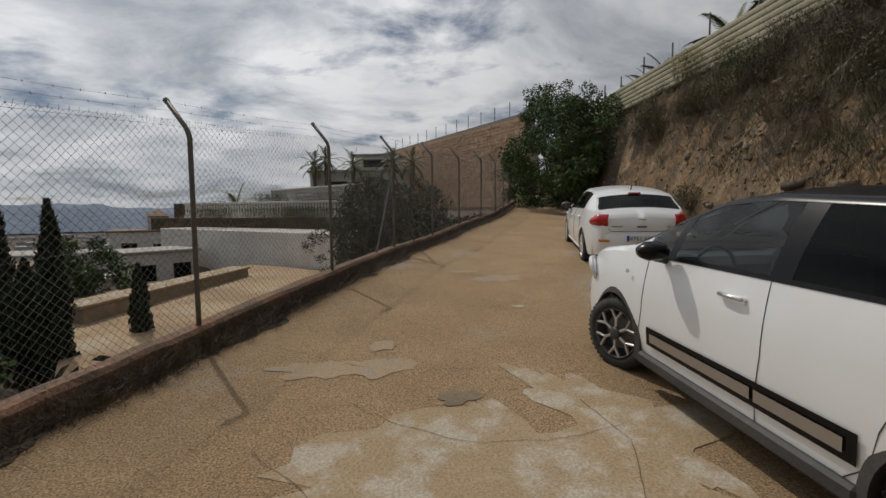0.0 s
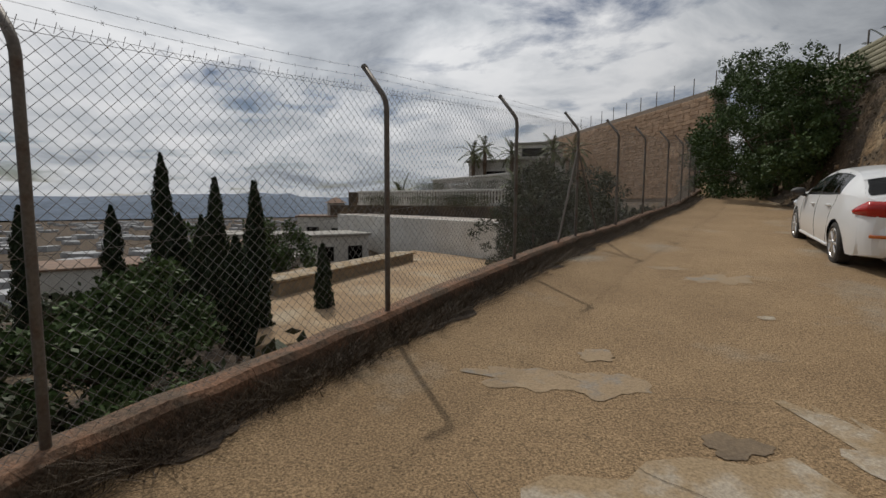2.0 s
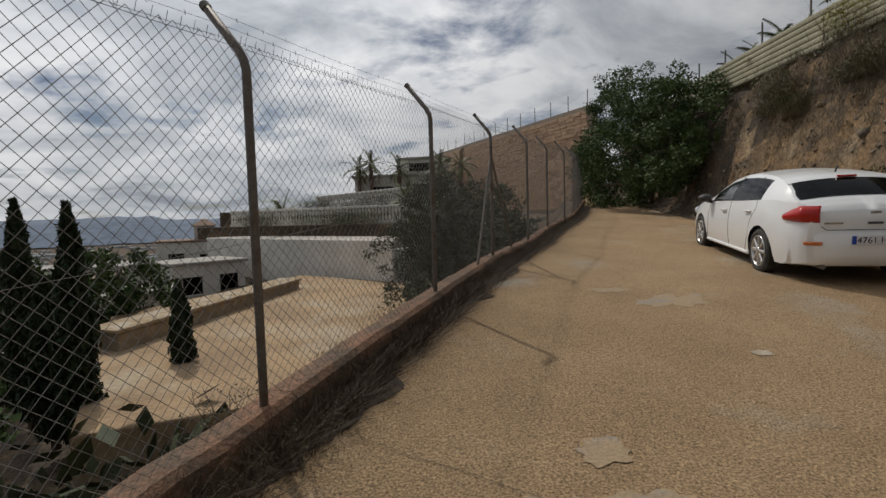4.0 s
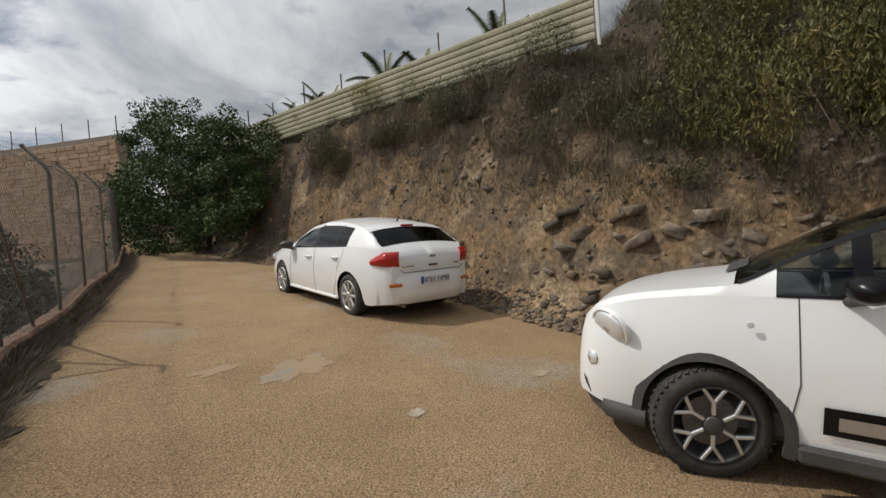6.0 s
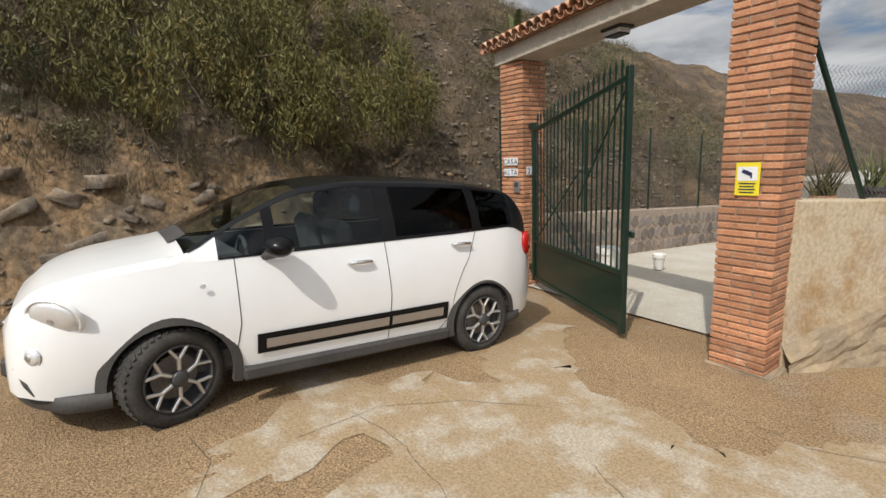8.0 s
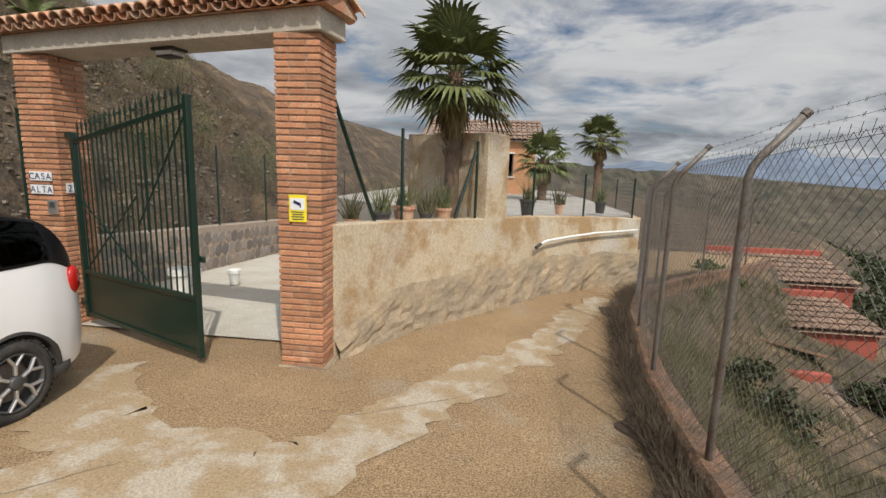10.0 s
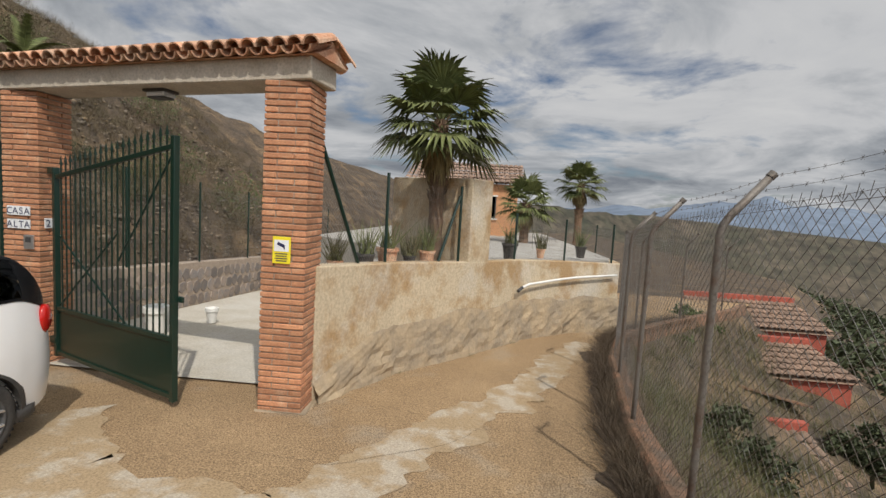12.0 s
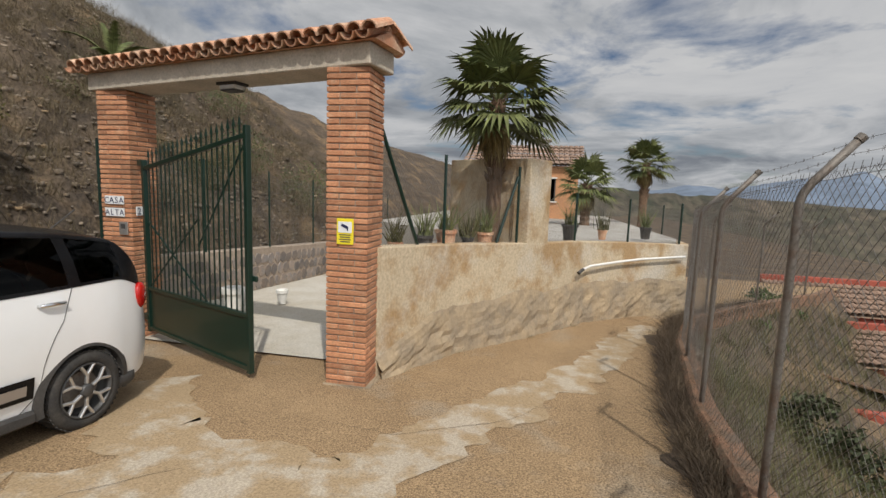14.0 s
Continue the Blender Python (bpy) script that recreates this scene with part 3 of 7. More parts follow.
def fence_panel(y0, y1, fine=1.0):
    """One bay of woven wire: zigzag wires of diamond mesh, with three line wires."""
    L = math.hypot(y1 - y0, edge(y1) - edge(y0))
    n = max(int(L / (0.075 * fine)), 4)
    rows = int((HT - 0.02) / (0.0375 * fine))
    seg, r = [], 0.0017 if fine == 1 else 0.0022

    def at(u, h):
        y = y0 + (y1 - y0) * u
        return (edge(y) - 0.03, y, zroad(y) + 0.10 + h)
    hs = (HT - 0.02) / rows
    for c in range(n + 1):
        for k in range(rows):
            a = (c + 0.5 * (k % 2)) / (n + 0.5)
            b = (c + 0.5 * ((k + 1) % 2)) / (n + 0.5)
            for w in (0, 1):
                if w:
                    a2 = (c - 0.5 * (k % 2)) / (n + 0.5)
                    b2 = (c - 0.5 * ((k + 1) % 2)) / (n + 0.5)
                    if a2 < 0 or b2 < 0:
                        continue
                    seg.append((at(a2, k * hs), at(b2, (k + 1) * hs)))
                else:
                    seg.append((at(min(a, 1), k * hs), at(min(b, 1), (k + 1) * hs)))
        seg.append((at(min(c / (n + 0.5), 1), rows * hs - 0.02), at(min((c + 0.2) / (n + 0.5), 1), rows * hs + 0.035)))
    for h in (0.02, 1.0, HT - 0.05):
        for i in range(8):
            seg.append((at(i / 8, h), at((i + 1) / 8, h)))
    wires(seg, r, "woven wire bay of the lane's fence", "fence_mesh", "bays of the wire fence")


def wires(seg, r, label, name, group, material=None, parent=None):
    A = np.array([s[0] for s in seg])
    B = np.array([s[1] for s in seg])
    d = B - A
    d /= np.linalg.norm(d, axis=1)[:, None] + 1e-9
    ref = np.where(np.abs(d[:, :1]) < 0.8, np.array([[1.0, 0, 0]]), np.array([[0, 1.0, 0]]))
    a = np.cross(d, ref)
    a /= np.linalg.norm(a, axis=1)[:, None] + 1e-9
    b = np.cross(d, a)
    v = []
    for P in (A, B):
        for k in range(3):
            t = 2 * math.pi * k / 3
            v.append(P + (a * math.cos(t) + b * math.sin(t)) * r)
    n = len(A)
    V = np.stack(v, 1).reshape(-1, 3)
    o = np.arange(n)[:, None] * 6
    F = np.concatenate([o + np.array([[0, 1, 4, 3]]), o + np.array([[1, 2, 5, 4]]), o + np.array([[2, 0, 3, 5]])])
    ob = arrays(name, V, F, material or WIRE, parent)
    if parent is None:
        tagged(ob, label, "fence", group)
    return ob


for y0, y1 in zip(POSTS, POSTS[1:]):
    fence_panel(y0, y1, 1.0 if -3 < y0 < 12 else 1.5)
seg = []
for k, (o, h) in enumerate(((0.10, 0.12), (0.18, 0.22), (0.255, 0.315))):
    for y0, y1 in zip(POSTS, POSTS[1:]):
        pts = []
        for i in range(13):
            u = i / 12
            y = y0 + (y1 - y0) * u
            s = (edge(y + 0.2) - edge(y - 0.2)) / 0.4
            q = 1 / math.hypot(1, s)
            xa = edge(y0) + (edge(y1) - edge(y0)) * u
            pts.append((xa - 0.03 - o * q, y + o * s * q, zroad(y) + HT + h - 0.02 * math.sin(math.pi * u)))
        seg += list(zip(pts, pts[1:]))
        for p in pts:
            for dz in (-1, 1):
                seg.append(((p[0], p[1] - 0.012, p[2] - 0.012 * dz), (p[0], p[1] + 0.008, p[2] + 0.012 * dz)))
wires(seg, 0.0013, "three strands of barbed wire along the fence top", "barbed_wire", "")

# ---- gate with brick pillars ----
PILLARS = [(-0.27, -0.44, 0.46, -0.36, 3.06), (3.27, -1.12, 0.47, -0.42, 2.99)]


def pillar(x, y, w, z0, z1, label):
    e = thing("brick_pillar", label, "pillar", pose(x + w / 2, y + w / 2, z0), "pillars of the gate")
    h = z1 - z0
    part("core", MB().box((0, 0, h / 2), (w - 0.03, w - 0.03, h)), MORTAR, e, "recessed mortar")
    n = int(round(h / 0.0635))
    c = h / n
    bl, bw, bh = w - 0.135 - 0.012, 0.135, c - 0.015
    me = bpy.data.meshes.new("brick")
    m0 = MB().box((0, 0, 0), (bl, bw, bh), bevel=0.005)
    me.from_pydata(m0.v, [], m0.f)
    me.materials.append(BRICK)
    for k in range(n):
        for a in range(4):
            ob = new("brick", me)
            ob.parent = e
            off = (-0.5 * w + bl / 2, -0.5 * w + bw / 2) if k % 2 == 0 else (0.5 * w - bl / 2, -0.5 * w + bw / 2)
            t = a * math.pi / 2
            j = random.uniform(-0.003, 0.003)
            p = Vector((off[0], off[1] + j, 0))
            p.rotate(Euler((0, 0, t)))
            ob.matrix_basis = Matrix.Translation((p.x, p.y, (k + 0.5) * c)) @ Matrix.Rotation(t + random.uniform(-0.006, 0.006), 4, "Z")
    return e


# ---- tall terrace wall beside the lane ----
TW = [(-0.275, -0.30), (-0.88, -1.70), (-1.80, -3.00), (-2.25, -3.75), (-2.85, -4.70), (-4.0, -5.85), (-5.2, -6.6), (-5.42, -7.4), (-5.5, -9.5)]
TZ = [1.21, 1.13, 1.06, 1.02, 0.98, 0.90, 0.84, 0.80, 0.75]


def wall_run(name, pts, tops, thick, material, label, base=-0.6, proud=0.0):
    mb = MB()
    nrm = []
    for i in range(len(pts)):
        x0, y0 = pts[max(i - 1, 0)]
        x1, y1 = pts[min(i + 1, len(pts) - 1)]
        d = math.hypot(x1 - x0, y1 - y0)
        nrm.append((-(y1 - y0) / d, (x1 - x0) / d))
    for (x, y), (nx, ny), t in zip(pts, nrm, tops):
        b = zroad(y) + base
        mb.v += [(x - nx * proud, y - ny * proud, b), (x - nx * proud, y - ny * proud, t), (x + nx * thick, y + ny * thick, t), (x + nx * thick, y + ny * thick, b)]
    for i in range(len(pts) - 1):
        a = i * 4
        for k in range(4):
            mb.f.append((a + k, a + (k + 1) % 4, a + 4 + (k + 1) % 4, a + 4 + k))
    e = (len(pts) - 1) * 4
    mb.f += [(0, 3, 2, 1), (e, e + 1, e + 2, e + 3)]
    return tagged(soft(part(name, mb, material), 0.015), label, "wall", kind="structure")


def dense(pts, tops, step=0.25):
    a, b = [], []
    for (p, q, t, u) in zip(pts, pts[1:], tops, tops[1:]):
        n = max(1, int(math.hypot(q[0] - p[0], q[1] - p[1]) / step))
        for i in range(n):
            a.append((p[0] + (q[0] - p[0]) * i / n, p[1] + (q[1] - p[1]) * i / n))
            b.append(t + (u - t) * i / n)
    return a + [pts[-1]], b + [tops[-1]]


wall_run("wall_terrace", TW, TZ, 0.25, WALLR, "water-stained ochre rendered terrace wall along the lane")
# the rubble footing bulges out under the render
mb = MB()
dp, dt = dense(TW, TZ, 0.12)
rows_ = 10
for i, (x, y) in enumerate(dp):
    x0, y0 = dp[max(i - 1, 0)]
    x1, y1 = dp[min(i + 1, len(dp) - 1)]
    d = math.hypot(x1 - x0, y1 - y0)
    nx, ny = (y1 - y0) / d, -(x1 - x0) / d
    hh = 0.62 + 0.10 * nz(x, y, 1.2, 1) + 0.22 * min(i / 25, 1)
    hh *= min(1, 0.45 + i / 14)
    for k in range(rows_ + 1):
        u = k / rows_
        o = 0.10 * (1 - u) ** 0.7 + 0.045 * noise.fractal(Vector((x * 5, y * 5, u * 4)), 0.8, 2.2, 4) * (1 - u ** 6) + 0.004
        mb.v.append((x + nx * o, y + ny * o, zroad(y) - 0.08 + u * hh))
for i in range(len(dp) - 1):
    for k in range(rows_):
        a = i * (rows_ + 1) + k
        mb.f.append((a, a + rows_ + 1, a + rows_ + 2, a + 1))
tagged(part("wall_footing", mb, RUBBLE), "rough rubble stone footing below the rendered wall", "wall", kind="structure")

# ---- cars ----


def curve(keys):
    """A smooth function through (y, value) keys."""
    k = sorted(keys)
    ya, va = [a for a, _ in k], [b for _, b in k]
    yy = np.linspace(ya[0], ya[-1], 400)
    vv = np.interp(yy, ya, va)
    w = 9
    pad = np.concatenate([np.full(w, vv[0]), vv, np.full(w, vv[-1])])
    sm = np.convolve(pad, np.ones(2 * w + 1) / (2 * w + 1), "valid")
    e = np.clip(np.minimum(np.arange(400), np.arange(400)[::-1]) / w, 0, 1)
    vv = sm * e + vv * (1 - e)
    return lambda y: float(np.interp(y, yy, vv))


def wheel(parent, x, y, r, spokes, steer, side, wide=0.2, dark=True):
    """A wheel > tyre, rim, spokes. side: -1 left, 1 right."""
    w = new("wheel")
    w.parent = parent
    w.matrix_basis = pose(x, y, r, 0, 0, steer + (180 if side > 0 else 0))
    h = wide / 2
    part("tyre", MB().lathe([(-h + 0.02, r * 0.70), (-h, r * 0.78), (-h + 0.012, r * 0.92), (-h + 0.035, r * 0.985), (-h * 0.3, r), (h * 0.3, r), (h - 0.035, r * 0.985), (h - 0.012, r * 0.92), (h, r * 0.78), (h - 0.02, r * 0.70)], 40), TYRE, w, "worn black rubber tyre", True)
    tread = MB()
    for k in range(44):
        t = 2 * math.pi * k / 44
        for s in (-1, 1):
            m = Matrix.Rotation(t, 3, "X") @ Matrix.Rotation(0.5 * s, 3, "Z")
            tread.box(Matrix.Rotation(t, 3, "X") @ Vector((s * h * 0.42, 0, r - 0.002)), (h * 0.72, 0.024, 0.008), m)
    part("tread", tread, TYRE, w)
    R = r * 0.70
    part("rim", MB().lathe([(h - 0.03, R), (-h + 0.015, R), (-h + 0.005, R * 0.985), (-h + 0.012, R * 0.93), (-h + 0.05, R * 0.90), (h - 0.05, R * 0.85), (h - 0.06, 0.03), (h - 0.05, 0.0)], 40), RIMD if dark else SILVER, w, "alloy rim", True)
    part("brake_disc", MB().lathe([(-h + 0.085, 0.0), (-h + 0.085, R * 0.66), (-h + 0.1, R * 0.66)], 28), POST, w)
    for k in range(spokes):
        t = 2 * math.pi * k / spokes
        mb = MB()
        rt = Matrix.Rotation(t, 3, "X")
        if dark:
            mb.box(rt @ Vector((-h + 0.022, 0, R * 0.42)), (0.03, R * 0.11, R * 0.36), rt, 0.006)
            for s in (-1, 1):
                m2 = rt @ Matrix.Rotation(-0.62 * s, 3, "X")
                mb.box(rt @ Vector((-h + 0.022, s * R * 0.14, R * 0.76)), (0.03, R * 0.10, R * 0.46), m2, 0.006)
        else:
            mb.box(rt @ Vector((-h + 0.022, 0, R * 0.56)), (0.03, R * 0.2, R * 0.76), rt, 0.01)
        part("spoke", mb, SILVER, w)
    part("hub_cap", MB().lathe([(-h + 0.03, R * 0.24), (-h + 0.004, R * 0.23), (-h - 0.002, R * 0.19), (-h - 0.004, 0)], 20), RIMD if dark else SILVER, w, "", True)
    return w


class Shell:
    """A car body: sections along y with sill, belt, roof edge and crown."""

    def __init__(self, top, belt, half, cowl, tail, roofw, arches, sill, crown=0.06, waist=0.965):
        self.top, self.belt, self.half = curve(top), curve(belt), curve(half)
        self.cowl, self.tail, self.roofw, self.arches, self.sill, self.crown, self.waist = cowl, tail, roofw, arches, sill, crown, waist
        self.y1, self.y0 = max(a for a, _ in top), min(a for a, _ in top)

    def bottom(self, y):
        b = self.sill
        e = min(self.y1 - y, y - self.y0)
        if e < 0.35:
            b += 0.06 * (1 - e / 0.35)
        for ya, r, zc in self.arches:
            d = abs(y - ya)
            if d < r:
                b = max(b, zc + math.sqrt(r * r - d * d))
        return b

    def point(self, y, v, out_=0.0):
        """v: 0 sill .. 1 belt .. 2 roof edge .. 3 centre. Right-hand side."""
        W, zb, zt = self.half(y), self.belt(y), self.top(y)
        g = min(max((self.cowl - y) / 0.25, 0), 1) * min(max((y - self.tail) / 0.25, 0), 1)
        zb = min(zb, zt - 0.02)
        ze = zb + (zt - zb) * (0.55 * (1 - g) + g * (1 - self.crown / max(zt - zb, 0.1))) if zt - zb > self.crown else zb + (zt - zb) * 0.6
        rw = self.roofw * g + W * 0.86 * (1 - g)
        rise = min(max((zt - zb) / 0.45, 0), 1)
        re = W * 0.90 * (1 - rise * g) + rw * rise * g if g > 0 else W * 0.86
        if v <= 1:
            b = self.bottom(y)
            z = b + (zb - b) * v
            q = (z - self.sill) / max(zb - self.sill, 0.1)
            x = W * (0.955 + 0.045 * math.sin(math.pi * min(max(q * 0.9 + 0.1, 0), 1)) - (1 - self.waist) * q ** 3 - 0.02 * (1 - q) ** 4)
            n = (1, 0, 0)
        elif v <= 2:
            u = v - 1
            xb = W * (0.955 + 0.045 * math.sin(math.pi) - (1 - self.waist))
            x = xb + (re - xb) * (u + 0.10 * math.sin(math.pi * u) * -1)
            z = zb + (ze - zb) * u
            n = (0.9, 0, 0.4)
        else:
            u = v - 2
            x = re * (1 - u)
            z = ze + (zt - ze) * (1 - (1 - u) ** 2.2)
            n = (0.2, 0, 1)
        return Vector((x + n[0] * out_, y, z + n[2] * out_))

    def patch(self, ya, yb, va, vb, side, out_=0.0, step=0.045, rows=None):
        """A piece of the skin between two stations and two levels, on one side (1, -1) or right across (0)."""
        ys_ = [ya + (yb - ya) * i / max(1, int(math.ceil(abs(yb - ya) / step))) for i in range(max(1, int(math.ceil(abs(yb - ya) / step))) + 1)]
        for yc, r, _ in self.arches:
            for q in (-r, r, -r * 0.97, r * 0.97, -r * 0.88, r * 0.88):
                if min(ya, yb) < yc + q < max(ya, yb) and va < 1:
                    ys_.append(yc + q)
        ys_ = sorted(set(ys_))
        n = rows or max(2, int(round((vb - va) * 8)))
        vs_ = [va + (vb - va) * i / n for i in range(n + 1)]
        mb = MB()
        cols_ = vs_ if side else vs_
        for y in ys_:
            if side:
                for v in vs_:
                    p = self.point(y, v, out_)
                    mb.v.append((p.x * side, p.y, p.z))
            else:
                row = [self.point(y, v, out_) for v in vs_]
                mb.v += [(-p.x, p.y, p.z) for p in row] + [(p.x, p.y, p.z) for p in reversed(row)]
        w = len(vs_) * (1 if side else 2)
        for i in range(len(ys_) - 1):
            for k in range(w - 1):
                a = i * w + k
                q = (a, a + 1, a + w + 1, a + w)
                mb.f.append(tuple(reversed(q)) if side > 0 else q)
        return mb

    def cap(self, y, bulge, n=6, low=None):
        mb = MB()
        vs_ = [i / 8 for i in range(8)] + [1, 1.5, 2, 2.3, 2.6, 3]
        half_ = [self.point(y, v) for v in vs_]
        ring = [Vector((-p.x, p.y, p.z)) for p in half_] + [Vector((p.x, p.y, p.z)) for p in reversed(half_[:-1])]
        c = Vector((0, y, sum(p.z for p in ring) / len(ring)))
        m = len(ring)
        for k in range(n):
            s = 1 - k / n
            for p in ring:
                q = c + (p - c) * s
                mb.v.append((q.x, y + bulge * (1 - s ** 3), q.z))
        mb.v.append((c.x, y + bulge, c.z))
        for k in range(n - 1):
            for i in range(m):
                mb.f.append((k * m + i, k * m + (i + 1) % m, (k + 1) * m + (i + 1) % m, (k + 1) * m + i))
        for i in range(m):
            mb.f.append(((n - 1) * m + i, (n - 1) * m + (i + 1) % m, n * m))
        return mb


def seat(parent, x, y, z):
    s = new("seat")
    s.parent = parent
    s.matrix_basis = pose(x, y, z)
    part("cushion", MB().box((0, 0, 0), (0.5, 0.52, 0.16), bevel=0.05), CABIN, s)
    part("backrest", MB().box((0, -0.32, 0.36), (0.48, 0.14, 0.64), Matrix.Rotation(-0.2, 3, "X"), 0.06), CABIN, s)
    part("headrest", MB().box((0, -0.42, 0.80), (0.26, 0.10, 0.18), None, 0.05), SEATG, s)


def ring_band(y, z, r0, r1, a0, a1, x, depth, n=26):
    """A flat arched band (wheel-arch trim) with thickness."""
    mb = MB()
    for i in range(n + 1):
        t = a0 + (a1 - a0) * i / n
        for rr, dx in ((r0, -depth), (r0, 0.012), (r1, 0.0), (r1, -depth)):
            mb.v.append((x(y + rr * math.cos(t), z + rr * math.sin(t)) + dx, y + rr * math.cos(t), z + rr * math.sin(t)))
    for i in range(n):
        for k in range(4):
            a, b = i * 4 + k, i * 4 + (k + 1) % 4
            mb.f.append((a, a + 4, b + 4, b))
    mb.f += [(0, 1, 2, 3), tuple(n * 4 + k for k in (3, 2, 1, 0))]
    return mb


def mirrored(mb):
    o = MB()
    o.v = [(-x, y, z) for x, y, z in mb.v]
    o.f = [tuple(reversed(f)) for f in mb.f]
    return o


def panel_line(sh, parent, pts, side):
    """A dark shut line along (y, v) points of the skin."""
    P = []
    for (ya, va), (yb, vb) in zip(pts, pts[1:]):
        for i in range(8):
            p = sh.point(ya + (yb - ya) * i / 8, va + (vb - va) * i / 8, 0.0005)
            P.append((p.x * side, p.y, p.z))
    p = sh.point(*pts[-1], 0.0005)
    P.append((p.x * side, p.y, p.z))
    part("shut_line", MB().tube(P, 0.0035, 4), BLACKM, parent)


def wing_mirror(parent, x, y, z, side, material):
    e = new("wing_mirror")
    e.parent = parent
    e.matrix_basis = pose(x, y, z)
    mb = MB()
    prof = [(-0.09, 0.0), (-0.085, 0.07), (-0.04, 0.105), (0.04, 0.105), (0.095, 0.065), (0.115, 0.0)]
    mb.lathe(prof, 18)
    mb.v = [((a + 0.07) * 1.1 * side, c * 0.95, b * 0.68) for a, b, c in [(v[0], v[2], v[1]) for v in mb.v]]
    part("shell", mb, material, e, "", True)
    part("foot", MB().tube([(-0.09 * side, 0.06, -0.09), (-0.02 * side, 0.03, -0.07), (0.06 * side, 0, -0.05)], 0.028, 8), BLACKM, e)
    return e


def door_handle(parent, x, y, z, side, material, tilt=0.0):
    h = part("door_handle", MB().tube([(0, 0.10, -0.004), (0.028 * side, 0.085, 0), (0.034 * side, 0, 0.004), (0.028 * side, -0.085, 0.004), (0, -0.10, 0)], [0.012, 0.016, 0.017, 0.016, 0.012], 8), material, parent, "", True)
    h.matrix_basis = pose(x, y, z)
    return h


def small_car():
    """Tall white hatchback with a black roof."""
    e = thing("car", "white compact car with black roof and dark wheels beside the lane", "car", pose(2.44, 4.2, -0.005, 4.3, 0, 0), "parked cars")
    R = 0.325
    sh = Shell(top=[(0.84, 0.74), (0.80, 0.90), (0.70, 0.99), (0.45, 1.065), (0.2, 1.11), (-0.04, 1.155), (-0.53, 1.435), (-0.88, 1.60), (-1.3, 1.668), (-2.0, 1.675), (-2.6, 1.655), (-3.0, 1.61), (-3.14, 1.57), (-3.32, 1.20), (-3.37, 1.05), (-3.41, 0.95)],
               belt=[(0.84, 0.70), (0.70, 0.91), (0.45, 1.0), (0.1, 1.06), (-0.1, 1.075), (-1.0, 1.115), (-2.3, 1.17), (-3.0, 1.21), (-3.3, 1.10), (-3.41, 0.92)],
               half=[(0.84, 0.58), (0.80, 0.69), (0.70, 0.775), (0.5, 0.84), (0.25, 0.872), (0, 0.885), (-1, 0.89), (-2.4, 0.89), (-2.9, 0.875), (-3.2, 0.82), (-3.35, 0.73), (-3.41, 0.66)],
               cowl=-0.02, tail=-3.30, roofw=0.60, arches=[(0, 0.375, R), (-2.612, 0.375, R)], sill=0.27)
    for s in (1, -1):
        part("side_panel", sh.patch(-3.41, 0.84, 0, 1, s), WHITE, e, "", True)
        panel_line(sh, e, [(-0.36, 0.02), (-0.42, 0.45), (-0.40, 1.0)], s)
        panel_line(sh, e, [(-1.58, 0.02), (-1.60, 0.5), (-1.56, 1.0)], s)
        panel_line(sh, e, [(-2.08, 0.02), (-2.2, 0.15), (-2.42, 0.55), (-2.52, 1.0)], s)
        for a, b, nm in ((-0.62, -0.30, "quarter_window"), (-1.54, -0.70, "front_window")):
            part(nm, sh.patch(a, b, 1.06, 1.93, s, 0.001), GLASS, e, "clear side glass", True)
        for a, b, nm in ((-2.50, -1.68, "rear_window"), (-3.02, -2.60, "quarter_window")):
            part(nm, sh.patch(a, b, 1.06, 1.93, s, 0.001), TINT, e, "dark tinted side glass", True)
        for a, b in ((-0.70, -0.62), (-1.68, -1.54), (-2.60, -2.50), (-3.31, -3.02)):
            part("window_pillar", sh.patch(a, b, 1, 2, s, 0.003), BLACKP, e, "gloss black pillar", True)
        part("belt_trim", sh.patch(-3.12, -0.30, 1.0, 1.06, s, 0.004, rows=1), BLACKP, e, "", True)
        part("roof_rail", sh.patch(-3.12, -0.12, 1.93, 2.06, s, 0.005, rows=2), BLACKP, e, "", True)
        part("wing_panel", sh.patch(-0.30, 0.84, 1, 2, s), WHITE, e, "", True)
        X = lambda y, z, s=s: 0.01 + sh.half(min(max(y, -3.38), 0.82)) * 0.975
        for yc in (0, -2.612):
            band = ring_band(yc, R, 0.365, 0.425, -0.22 if yc == 0 else -0.25, math.pi + 0.25, X, 0.06)
            part("arch_trim", band if s > 0 else mirrored(band), BLACKM, e, "dark grey plastic wheel-arch trim")
        sk = MB()
        for y0_, y1_ in ((-2.2, -0.42),):
            sk.box((s * 0.865, (y0_ + y1_) / 2, 0.265), (0.06, y1_ - y0_, 0.10), None, 0.02)
        part("sill_trim", sk, BLACKM, e, "dark grey plastic sill")
        strip = sh.patch(-2.18, -0.52, 0.155, 0.335, s, 0.012, rows=3)
        part("side_moulding", strip, BLACKP, e, "black door moulding", True)
        part("moulding_insert", sh.patch(-2.12, -1.60, 0.20, 0.285, s, 0.022, rows=2), TAUPE, e, "taupe strip in the black moulding", True)
        part("moulding_insert", sh.patch(-1.57, -0.58, 0.20, 0.285, s, 0.022, rows=2), TAUPE, e, "taupe strip in the black moulding", True)
        for y in (-1.33, -2.34):
            p = sh.point(y, 0.84)
            door_handle(e, p.x * s, y, p.z, s, CHROME)
        p = sh.point(-0.62, 1.0)
        wing_mirror(e, (p.x + 0.075) * s, -0.66, p.z + 0.075, s, BLACKP)
